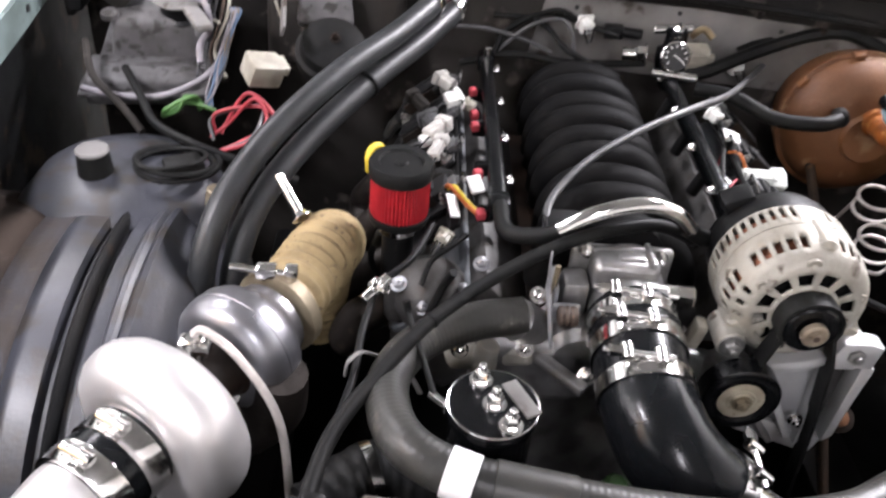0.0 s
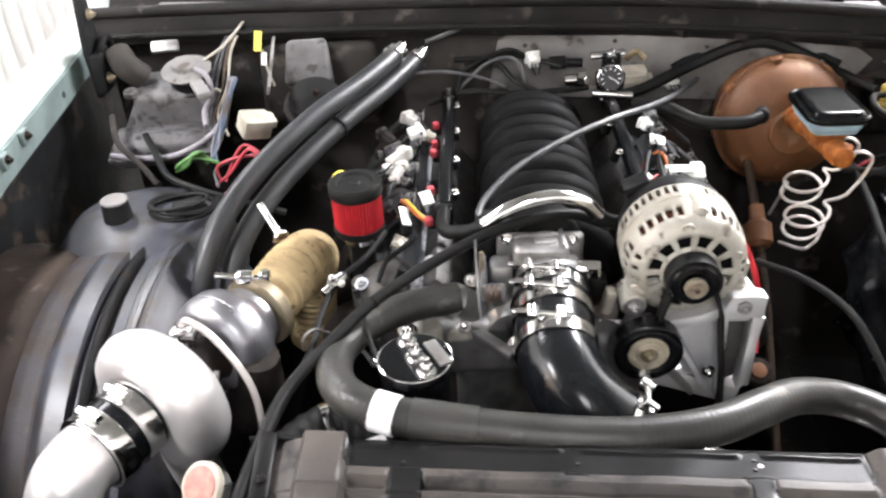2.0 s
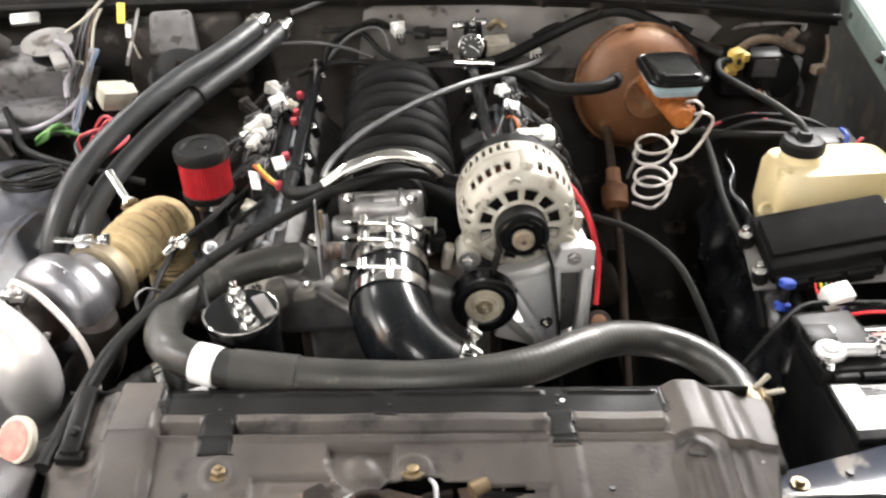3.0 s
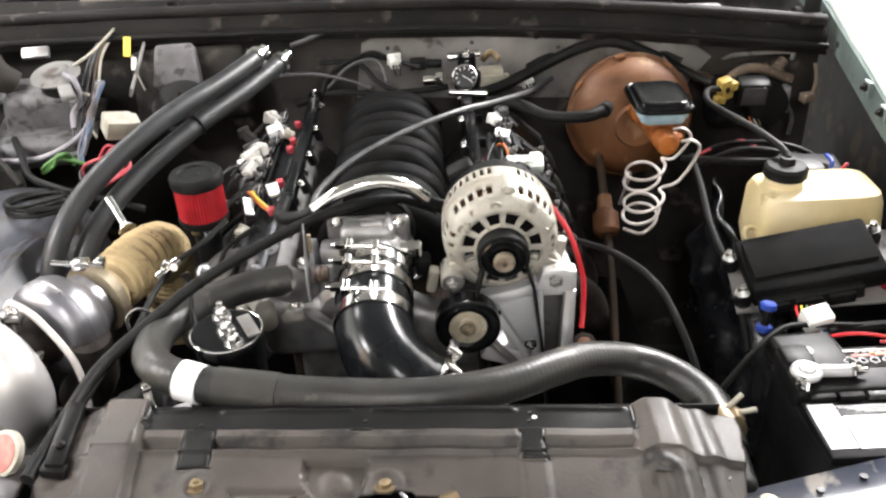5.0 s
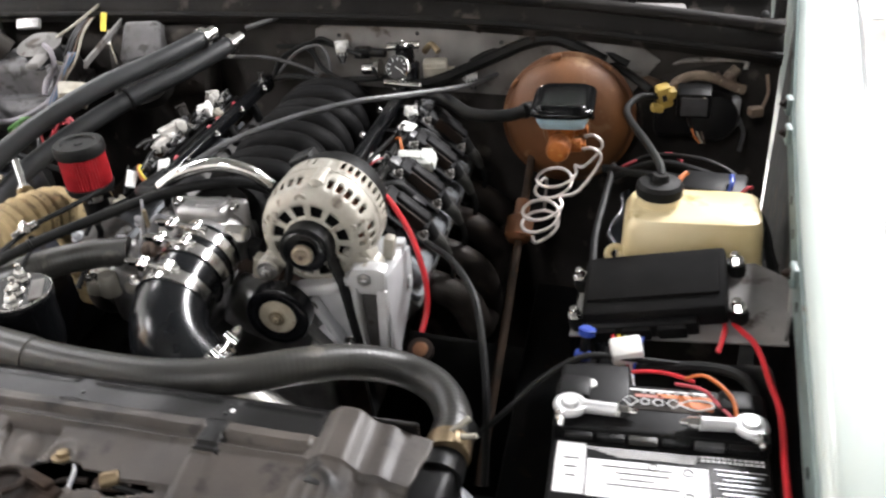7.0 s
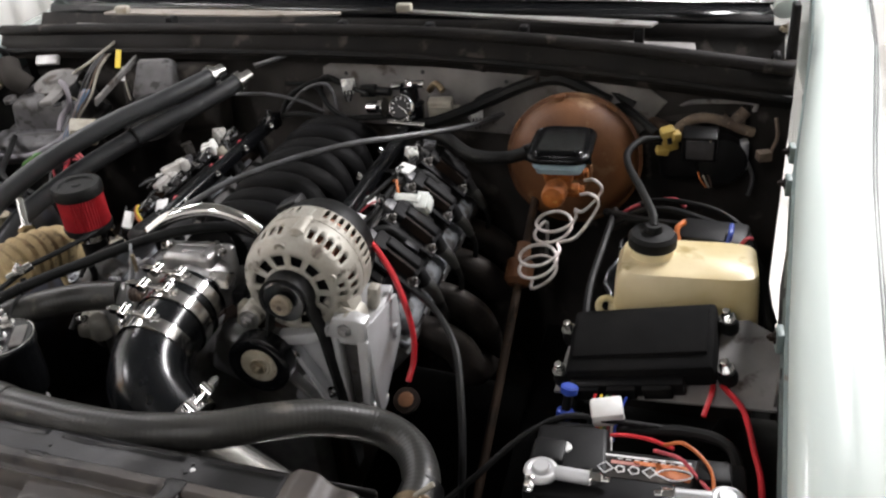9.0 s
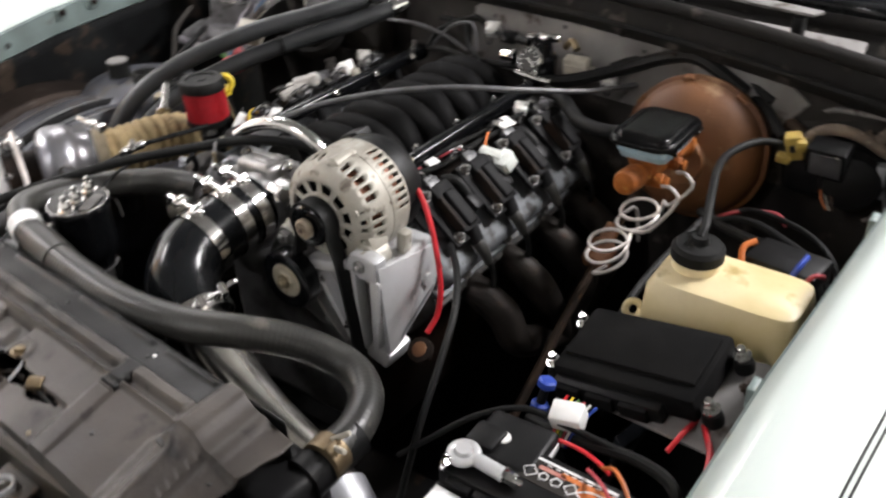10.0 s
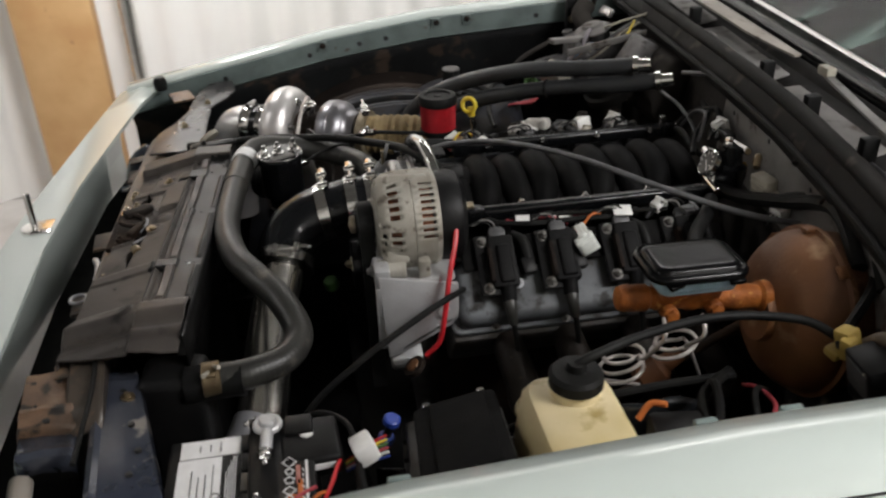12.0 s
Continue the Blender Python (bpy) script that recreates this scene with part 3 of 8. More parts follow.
for x0, x1 in ((-0.72, -0.42), (-0.38, -0.02), (0.02, 0.34), (0.38, 0.66)):
    xm = (x0 + x1) / 2
    ym = 0.752 - 0.13 * xm + 0.082
    slot = Shape().prism([(x0, -0.022), (x1, -0.022), (x1 - 0.01, 0.022), (x0 + 0.01, 0.022)], 0, 0.005, pose(0, 0, 0) @ Matrix.Translation((xm, ym, 1.058)) @ pose(0, 0, 0, 10, 0, -6) @ Matrix.Translation((-xm, 0, 0)))
    part("cowl_panel", slot, PALE_STEEL, cowl, "scuffed grey cowl panel")
for x in (-0.40, 0.0, 0.18, 0.36, 0.56):
    part("cowl_clip", Shape().box((x, 0.80 - 0.12 * x, 1.085), (0.016, 0.024, 0.036), bevel=0.003), PLASTIC, cowl)
arm = Shape().prism([(0.115, 0.832), (0.36, 0.772), (0.50, 0.735), (0.58, 0.722), (0.59, 0.745), (0.45, 0.778), (0.30, 0.802), (0.117, 0.846)], 1.106, 1.111, bevel=0.0015)
part("wiper_linkage", arm, PALE_STEEL, car, "bare grey wiper linkage plate")
shelf = Shape().prism([(-0.60, 0.90), (-0.44, 0.882), (-0.20, 0.862), (-0.03, 0.866), (-0.034, 0.882), (-0.17, 0.896), (-0.37, 0.915), (-0.58, 0.935)], 1.094, 1.099, bevel=0.0015)
part("cowl_shelf", shelf, PALE_PAINT, cowl, "pale dusty painted cowl shelf")
part("washer_nozzle", Shape().box((0.115, 0.838, 1.116), (0.03, 0.018, 0.016), bevel=0.004), OFFWHITE, cowl)
part("washer_nozzle", Shape().box((-0.52, 0.86, 1.115), (0.03, 0.018, 0.016), bevel=0.004), OFFWHITE, cowl)

rows = [[(x, 0.895 - 0.1 * x, 1.078), (x, 0.905 - 0.1 * x, 1.096), (x * 0.99, 0.937 - 0.1 * x, 1.107)] for x in (-0.8, -0.6, -0.4, -0.2, 0.0, 0.2, 0.4, 0.6, 0.78)]
part("windshield_trim", Shape().strip(rows), GLOSS, car, "black windshield rubber", solid=0.004)
part("trim_bead", Shape().tube([(x, 0.936 - 0.1 * x, 1.111) for x in (-0.8, -0.6, -0.4, -0.2, 0.0, 0.2, 0.4, 0.6, 0.78)], 0.0055, 8), CHROME, car, "bright windshield bead")
rows = [[(x, 0.938 - 0.1 * x, 1.108), (x * 0.94, 1.25 - 0.06 * x, 1.28), (x * 0.88, 1.60, 1.44)] for x in (-0.8, -0.6, -0.4, -0.2, 0, 0.2, 0.4, 0.6, 0.78)]
ws = part("windshield", Shape().strip(rows), GLASS, car, "green tinted windshield glass", solid=0.005)
ws.visible_shadow = False
part("dashboard", Shape().box((0, 1.26, 1.0), (1.5, 0.6, 0.16), bevel=0.03), MATTE, car)
rows = [[(x, 1.60, 1.44), (x, 1.75, 1.47), (x, 2.6, 1.46), (x * 1.02, 3.1, 1.15)] for x in (-0.70, -0.4, 0, 0.4, 0.70)]
part("roof", Shape().strip(rows), MINT, car, "mint green roof", solid=0.02)
for s in (-1, 1):
    part("pillar", Shape().tube([(s * 0.80, 0.93 - 0.08 * s, 1.10), (s * 0.75, 1.22, 1.28), (s * 0.70, 1.62, 1.44)], 0.022, 10), MINT, car)
    part("door_skin", Shape().strip([[(s * 0.985, y, 0.35), (s * 1.0, y, 0.6), (s * 0.99, y, 0.9), (s * 0.95, y, 1.03), (s * 0.86, y, 1.05)] for y in (1.15, 1.6, 2.3, 3.1)]), MINT, car, "mint green door", solid=0.02)

# wheels
for wx in (-0.80, 0.80):
    for wy in (0.17, 2.85):
        wheel = part("wheel", Shape().lathe((wx - 0.105, wy, 0.33), (1, 0, 0), [(0, 0.20), (0.01, 0.29), (0.03, 0.325), (0.07, 0.331), (0.14, 0.331), (0.18, 0.325), (0.20, 0.29), (0.21, 0.20)], 40), RUBBER, car, "black road tyre")
        part("rim", Shape().lathe((wx + 0.106 * (1 if wx > 0 else -1), wy, 0.33), (1 if wx > 0 else -1, 0, 0), [(0, 0.20), (0.004, 0.19), (-0.02, 0.16), (-0.015, 0.06), (0.0, 0.05)], 32), ALU, wheel)

# hood hinges
def hinge(s, x, y, z):
    h = Shape().prism([(-0.02, -0.03), (0.02, -0.03), (0.028, 0.05), (0.018, 0.16), (-0.012, 0.16), (-0.03, 0.06)], -0.006, 0.006, Matrix(((0, 0, 1, x), (1, 0, 0, y), (0, 1, 0, z), (0, 0, 0, 1))))
    h.box((x - s * 0.015, y - 0.01, z + 0.02), (0.02, 0.05, 0.07), bevel=0.004)
    h.torus((x - s * 0.02, y + 0.015, z + 0.05), (1, 0, 0), 0.022, 0.007, 20, 8)
    ob = part("hood_hinge", h, BAY, car, "black hood hinge standing at the cowl corner")
    part("hinge_bolt", Shape().hexbolt((x - s * 0.026, y - 0.02, z + 0.01), (-s, 0, 0), 0.007), TAN, ob)
    part("hinge_bolt", Shape().hexbolt((x - s * 0.01, y, z + 0.12), (-s, 0, 0), 0.007), TAN, ob)


hinge(1, 0.80, 0.70, 0.99)
hinge(-1, -0.76, 0.70, 1.0)

# radiator support in front
rows = [[(x, y + 0.030, z - 0.03), (x, y + 0.030, z + 0.004), (x, y + 0.024, z + 0.006), (x, y + 0.004, z), (x, y - 0.012, z), (x, y - 0.016, z - 0.004), (x, y - 0.016, z - 0.05)]
        for x, y, z in ((-0.47, -0.312, 0.880), (-0.455, -0.314, 0.894), (-0.407, -0.318, 0.895), (-0.2, -0.326, 0.896), (0.0, -0.330, 0.896), (0.2, -0.332, 0.895), (0.36, -0.325, 0.890), (0.43, -0.318, 0.878), (0.47, -0.316, 0.862))]
support = part("radiator_support", Shape().strip(rows), SUPPORT, car, "worn black radiator support with rust", solid=0.003)
part("support_plate", Shape().prism([(-0.725, -0.225), (-0.73, -0.172), (-0.66, -0.162), (-0.605, -0.182), (-0.56, -0.210), (-0.43, -0.214), (-0.36, -0.212), (-0.322, -0.185), (-0.318, -0.318), (-0.42, -0.312), (-0.47, -0.285), (-0.54, -0.262), (-0.64, -0.252)], 0, 0.006, pose(0, 0, 0.900, 0, 1.5, 0)), TAIL, support, "dusty brown-black corner plate with worn shiny paint")
fold = []
for x, z in ((0.345, 0.868), (0.350, 0.876), (0.39, 0.877), (0.423, 0.876), (0.428, 0.880), (0.434, 0.880), (0.439, 0.875), (0.458, 0.873), (0.466, 0.864), (0.486, 0.862), (0.498, 0.868), (0.506, 0.864), (0.512, 0.845)):
    u = (x - 0.345) / 0.167
    fold.append([(x, -0.402 + 0.022 * u + (y + 0.402) * (1 - 0.05 * u), z + dz + 0.0012 * math.sin(90 * x + 70 * y)) for y, dz in ((-0.402, -0.008), (-0.399, 0.0), (-0.382, 0.0), (-0.37, 0.0015), (-0.352, 0.0), (-0.336, 0.0), (-0.331, -0.004), (-0.329, -0.02))])
rust_plate = part("support_plate", Shape().strip(fold[:9]), PLATE_RUST, support, "rust brown folded plate with stains", solid=0.002)
part("plate_edge", Shape().strip(fold[8:]), CORNER, rust_plate, "shiny black folded end of the plate", solid=0.002)
for x, y, r in ((0.372, -0.385, 0.004), (0.372, -0.353, 0.0045), (0.452, -0.352, 0.0045), (0.42, -0.372, 0.002)):
    part("plate_hole", Shape().lathe((x, y, 0.8735), (0, 0, 1), [(0, r), (0.0045, r)], 12), INK, rust_plate)
part("plate_stub", Shape().rod((0.515, -0.375, 0.84), (0.56, -0.37, 0.835), 0.014), PALE_PAINT, support, "pale stub below the rusty plate")
crn = []
for k in range(9):
    u = k / 8
    x = 0.345 + 0.27 * u
    y0, y1 = -0.312 + 0.03 * u, -0.262 + 0.065 * u
    z = 0.868 - 0.004 * u
    crn.append([(x, y0 - 0.004, z - 0.03), (x, y0, z + 0.002), (x, y0 + 0.006, z + 0.006), (x, y0 + 0.012, z), (x, (y0 + y1) / 2, z + 0.002 * math.sin(9 * u)), (x, y1 - 0.008, z), (x, y1, z + 0.004), (x, y1 + 0.003, z - 0.012)])
part("corner_plate", Shape().strip(crn), CORNER, support, "shiny blue-black corner plate with a worn edge", solid=0.002)
for x, y in ((0.40, -0.27), (0.52, -0.235), (0.56, -0.24), (0.47, -0.25)):
    part("plate_hole", Shape().lathe((x, y, 0.8665), (0, 0, 1), [(0, 0.004), (0.0035, 0.004)], 10), INK, support)
part("plate_bolt", Shape().lathe((0.415, -0.262, 0.868), (0, 0, 1), [(0, 0.009), (0.003, 0.009), (0.003, 0.005), (0.008, 0.004)], 16), BRASS, support, "brassy bolt")
part("strut_tab", Shape().box((0.36, -0.345, 0.884), (0.03, 0.03, 0.004), (0, 0, 10), bevel=0.0015), SUPPORT, support)
for x, y in ((-0.30, -0.322), (-0.18, -0.328), (0.12, -0.334), (0.23, -0.334), (0.31, -0.330)):
    part("rail_hole", Shape().lathe((x, y, 0.8965), (0, 0, 1), [(0, 0.006), (0.0012, 0.006)], 12), INK, support)
part("ring_bolt", Shape().torus((0.155, -0.372, 0.872), (0, 0, 1), 0.012, 0.0028, 20, 8), BRACKET, support, "bare metal ring")
for x, y in ((0.155, -0.358), (-0.05, -0.362), (-0.33, -0.345)):
    part("support_bracket", Shape().box((x, y, 0.864), (0.06, 0.05, 0.006), (4, 0, 6), bevel=0.002), SUPPORT, support)
part("chrome_strip", Shape().tube([(0.02, -0.372, 0.868), (0.05, -0.362, 0.868), (0.10, -0.356, 0.87)], 0.005, 8, flat=0.5), BRACKET, support)
# added black sheet: gives the gap behind the nose its shade
part("nose_shelf", Shape().prism([(-0.74, -0.38), (-0.4, -0.44), (0.0, -0.46), (0.45, -0.45), (0.72, -0.40), (0.70, -0.27), (0.35, -0.32), (0.0, -0.325), (-0.4, -0.30), (-0.74, -0.15)], 0.77, 0.78), MATTE, car, "black sheet standing in for the shade behind the nose")
low = Shape()
low.box((0, -0.345, 0.55), (1.38, 0.02, 0.42), bevel=0.004)
part("front_panel", low, BAY, car, "black panel behind the nose")
for s in (-1, 1):
    part("frame_rail", Shape().box((s * 0.44, 0.2, 0.45), (0.09, 1.2, 0.12), bevel=0.012), BAY, car, "black frame rail")
part("crossmember", Shape().box((0, 0.12, 0.38), (0.95, 0.16, 0.08), bevel=0.015), BAY, car)
# added dark sheet: hides the lit floor, as deep shade under the engine
part("floor_shield", Shape().box((0, 0.3, 0.30), (1.72, 1.5, 0.01), bevel=0), MATTE, car, "added dark sheet for the shade under the engine")
for x, y, z in ((0.152, -0.328, 0.896), (0.33, -0.326, 0.892), (-0.145, -0.322, 0.898), (-0.45, -0.26, 0.916), (-0.58, -0.22, 0.918)):
    part("bolt", Shape().hexbolt((x, y, z), (0, 0, 1), 0.007), TAN, support)

# hood latch in the middle of the support
lt = Shape().box((-0.01, -0.318, 0.903), (0.15, 0.042, 0.008), (0, 0, -2), bevel=0.003)
lt.prism([(-0.05, -0.315), (-0.02, -0.33), (0.05, -0.325), (0.06, -0.30), (0.0, -0.285), (-0.045, -0.29)], 0.908, 0.916, bevel=0.003)
lt.box((-0.04, -0.30, 0.918), (0.022, 0.05, 0.014), (0, 0, 32), bevel=0.004)
lt.box((0.03, -0.296, 0.918), (0.04, 0.012, 0.010), (0, 0, -20), bevel=0.003)
lt.torus((0.0, -0.305, 0.922), (0, 0.2, 1), 0.020, 0.0035, 20, 8, 0.65, 0.1)
lt.hexbolt((0.05, -0.318, 0.908), (0, 0, 1), 0.007)
latch = part("hood_latch", lt, IRON, support, "rusty hood latch")
part("latch_bolt", Shape().hexbolt((-0.06, -0.322, 0.908), (0, 0, 1), 0.008), CHROME, latch)
part("latch_bolt", Shape().hexbolt((-0.075, -0.308, 0.908), (0, 0, 1), 0.006), TAN, latch)
part("latch_spring", Shape().rod((0.092, -0.288, 0.916), (0.108, -0.280, 0.916), 0.008), BRASS, latch, "brassy cable end")
part("latch_cable", Shape().tube([(0.096, -0.286, 0.912), (0.2, -0.30, 0.905), (0.3, -0.31, 0.90), (0.42, -0.30, 0.893), (0.55, -0.30, 0.885)], 0.0035, 8), RUBBER, support)

# bits in the hollow behind the nose
nb = Shape().lathe((-0.50, -0.345, 0.80), (0.1, -0.6, 0.5), [(0, 0.05), (0.02, 0.055), (0.05, 0.045), (0.06, 0.02)], 28)
part("lamp_bucket", nb, CORNER, car, "blue-black lamp bucket in the hollow")
part("nose_bracket", Shape().box((-0.40, -0.345, 0.872), (0.03, 0.06, 0.006), (4, 0, 12), bevel=0.002), SUPPORT, support)
part("nose_bracket", Shape().box((-0.28, -0.352, 0.862), (0.022, 0.05, 0.006), (4, 0, 8), bevel=0.002), CORNER, support)
part("rust_tab", Shape().box((-0.655, -0.285, 0.918), (0.05, 0.05, 0.006), (0, 8, 20), bevel=0.002), PLATE_RUST, support, "rusty corner tab")
part("fender_bumper", Shape().lathe((-0.70, -0.335, 0.925), (0, 0, 1), [(0, 0.014), (0.02, 0.016), (0.03, 0.012)], 18), RUBBER, support, "black rubber bumper")

# ---- radiator ----
radiator = thing("radiator", (0.05, -0.2, 0.5), "radiator with dusty black top shroud behind the nose", "radiator")
part("core", Shape().box((0.04, -0.235, 0.66), (0.70, 0.05, 0.40), bevel=0.004), MATTE, radiator)


def rear_edge(x):
    return -0.153 - 0.062 * (x + 0.2)


def rise(v, a, b, w):
    """1 between a and b with soft flanks of width w, else 0."""
    def soft(q):
        q = min(1.0, max(0.0, q))
        return q * q * (3 - 2 * q)
    return soft((v - a) / w + 0.5) * soft((b - v) / w + 0.5)


NOTCH = ((-0.166, -0.133, 0.083), (0.003, 0.024, 0.040), (0.171, 0.196, 0.075))


def pressed(x, d):
    """Height of the pressed top sheet, d metres ahead of its rear edge."""
    z = 0.931 if d < 0.064 else 0.929 - 0.21 * (d - 0.064)
    notch = max(rise(x, a, b, 0.003) * rise(d, -1, e, 0.003) for a, b, e in NOTCH)
    field = rise(x, -0.206, 0.284, 0.004) * (1 - notch)
    z += field * (0.0045 * rise(d, 0.036, 0.049, 0.005) - 0.0045 * rise(d, 0.050, 0.061, 0.004) + 0.002 * rise(d, 0.061, 0.066, 0.003))
    z += 0.003 * notch * rise(d, 0.034, 1, 0.004) + 0.0025 * field * rise(d, 0.002, 0.007, 0.004)
    z += 0.0022 * rise(x, 0.171, 0.196, 0.004) * rise(d, 0.07, 1, 0.004)
    z += 0.013 * rise(x, -0.254, -0.209, 0.007) + 0.010 * rise(x, 0.296, 0.330, 0.018)
    q = math.hypot(x - 0.303, min(0.0, d - 0.095))
    z += 0.0040 * rise(q, 0.010, 0.020, 0.008) * rise(d, 0.07, 1, 0.01)
    z += 0.0018 * rise(math.hypot(x + 0.141, d - 0.101), 0.010, 0.017, 0.004) + 0.0018 * rise(math.hypot(x - 0.04, d - 0.099), 0.012, 0.018, 0.004)
    if x < -0.262:
        z -= 0.42 * (-0.262 - x) + 0.004 * rise(d, 0.085, 1, 0.01)
    if x > 0.336:
        z -= 0.24 * (x - 0.336) + 0.004 * rise(d, 0.066, 1, 0.006) - 0.003 * rise(x, 0.350, 0.364, 0.010)
    pocket = rise(x, -0.041, 0.023, 0.004) * rise(d, 0.070, 0.086, 0.003)
    pocket = max(pocket, rise(math.hypot(x + 0.009, d - 0.086), -1, 0.031, 0.005) * rise(d, 0.07, 1, 0.003))
    z -= 0.008 * pocket - 0.004 * rise(math.hypot(x + 0.009, d - 0.092), -1, 0.012, 0.014)
    cut = max(rise(x, -0.111, 0.060, 0.004) * rise(d, 0.103 if x < -0.035 else 0.112, 1, 0.004), rise(x, 0.064, 0.166, 0.004) * rise(d, 0.113, 1, 0.004), rise(x, -0.20, -0.13, 0.01) * rise(d, 0.128, 1, 0.006))
    z -= 0.0045 * cut * (1 - pocket)
    z += 0.0015 * rise(x, -0.095, -0.045, 0.004) * rise(d, 0.108, 0.116, 0.004)
    z += 0.0012 * math.sin(21 * x + 4) * rise(d, 0.07, 1, 0.04) + 0.0006 * math.sin(63 * x + 40 * d)
    return z - 6.0 * max(0.0, d - 0.162)


def torn(x, d):
    """Where the sheet is cut away round the latch."""
    y = rear_edge(x) - d
    for cx, cy, hx, hy, ph in ((-0.080, -0.295, 0.031, 0.011, 0.0), (0.052, -0.287, 0.052, 0.012, 2.0), (0.115, -0.292, 0.028, 0.007, 1.0)):
        a = math.atan2((y - cy) / hy, (x - cx) / hx)
        if math.hypot((x - cx) / hx, (y - cy) / hy) < 1 + 0.18 * math.sin(3 * a + ph) + 0.10 * math.sin(7 * a + 2 * ph):
            return True
    return False


def top_sheet(dark):
    nx, ny = 248, 78
    verts, faces = [], []
    for i in range(nx + 1):
        for k in range(ny + 1):
            u, d = i / nx, -0.001 + 0.168 * k / ny
            x = -0.316 + 0.006 * rise(d, -1, 0.03, 0.03) + u * (0.706 - 0.03 * max(0.0, d - 0.05) / 0.115)
            verts.append((x, rear_edge(x) - d - 0.004 * rise(x, 0.33, 1, 0.05), pressed(x, d)))
    for i in range(nx):
        for k in range(ny):
            v = verts[i * (ny + 1) + k]
            d = -0.001 + 0.168 * (k + 0.5) / ny
            black = -0.211 < v[0] < 0.290 and (d < 0.035 or any(a < v[0] < b and d < e for a, b, e in NOTCH))
            if black == dark and not torn(v[0], d):
                a = i * (ny + 1) + k
                faces.append((a, a + ny + 1, a + ny + 2, a + 1))
    return Shape().add(verts, faces)


def tidy(sh):
    """Keeps only the vertices that a face uses."""
    used = sorted({i for f in sh.f for i in f})
    at = {v: k for k, v in enumerate(used)}
    sh.v, sh.f = [sh.v[i] for i in used], [tuple(at[i] for i in f) for f in sh.f]
    return sh


shroud = part("shroud", tidy(top_sheet(False)), SHROUD, radiator, "dusty brown-grey pressed top panel over the radiator", solid=0.0025)
part("shroud_rear", tidy(top_sheet(True)), PANEL_DARK, shroud, "dark glossy rear strip with notches", solid=0.0025)
lip = [[(x, rear_edge(x) + 0.0015, 0.932), (x, rear_edge(x) + 0.003, 0.925), (x, rear_edge(x) + 0.003, 0.88)] for x in (-0.312, -0.2, -0.1, 0.0, 0.1, 0.2, 0.3, 0.38)]
part("rear_lip", Shape().strip(lip), PANEL_DARK, shroud, solid=0.002)
channel = Shape().box((-0.290, -0.186, 0.930), (0.020, 0.088, 0.014), (3, 10, 4), bevel=0.004)
channel.box((-0.288, -0.228, 0.924), (0.026, 0.014, 0.012), (3, 10, 0), bevel=0.003)
part("edge_channel", channel, PANEL_DARK, shroud, "dark edge channel")
part("edge_stud", Shape().lathe((-0.286, -0.206, 0.937), (0, 0, 1), [(0, 0.005), (0.002, 0.0055), (0.006, 0.002)], 12), PLASTIC, shroud)
part("washer", Shape().lathe((0.040, -0.2665, 0.920), (0, 0.2, 1), [(0, 0.011), (0.002, 0.011), (0.002, 0.006), (0.006, 0.006), (0.007, 0.003)], 20), BRASS, shroud, "brassy stud and washer")
part("washer", Shape().hexbolt((-0.141, -0.258, 0.921), (0, 0.2, 1), 0.0072, 0.006), BRASS, shroud, "dull yellow bolt and washer")
# the panel isn't cut here: a black inset paints the slot's dark inside
part("slot_hole", Shape().prism([(-0.009, -0.003), (0.007, -0.005), (0.009, 0.003), (-0.006, 0.005)], 0, 0.0025, pose(0.303, -0.272, pressed(0.303, rear_edge(0.303) + 0.272) - 0.0004, 10, 0, -3), bevel=0.0006), INK, shroud, "black inset standing in for the slot's shade")
part("corner_bolt", Shape().hexbolt((0.352, -0.293, 0.895), (0, 0.15, 1), 0.007, 0.006), BRASS, shroud, "rusty yellow bolt")
for x, d, r in ((-0.151, 0.026, 0.0022), (0.018, 0.022, 0.0022), (0.184, 0.022, 0.0022), (0.186, 0.010, 0.002), (0.22, 0.118, 0.003), (-0.17, 0.122, 0.003), (0.365, 0.085, 0.003)):
    part("panel_hole", Shape().lathe((x, rear_edge(x) - d, pressed(x, d) - 0.001), (0, 0.15, 1), [(0, r), (0.0032, r)], 12), INK, shroud)
part("white_drop", Shape().lathe((0.190, rear_edge(0.19) - 0.017, 0.932), (0, 0, 1), [(0, 0.003), (0.001, 0.0025), (0.0016, 0.001)], 10), LABEL, shroud, "small white paint drop")
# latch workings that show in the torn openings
# a matte black sheet stands in for the shade inside the openings
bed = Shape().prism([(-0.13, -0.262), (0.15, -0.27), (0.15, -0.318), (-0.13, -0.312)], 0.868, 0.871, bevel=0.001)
part("latch_bed", bed, MATTE, shroud, "dark sheet standing in for the shade below the latch")
for pts, r in (([(-0.035, -0.298, 0.905), (-0.02, -0.285, 0.912), (0.005, -0.284, 0.913), (0.022, -0.292, 0.908)], 0.0028), ([(0.03, -0.297, 0.902), (0.05, -0.286, 0.909), (0.075, -0.284, 0.91)], 0.0034), ([(0.055, -0.272, 0.918), (0.060, -0.281, 0.916), (0.060, -0.297, 0.909)], 0.0022), ([(-0.105, -0.300, 0.898), (-0.09, -0.29, 0.905), (-0.066, -0.293, 0.905)], 0.003)):
    part("latch_rod", Shape().tube(pts, r, 8), BRACKET if r < 0.003 else IRON, shroud, "worn bent latch rod")
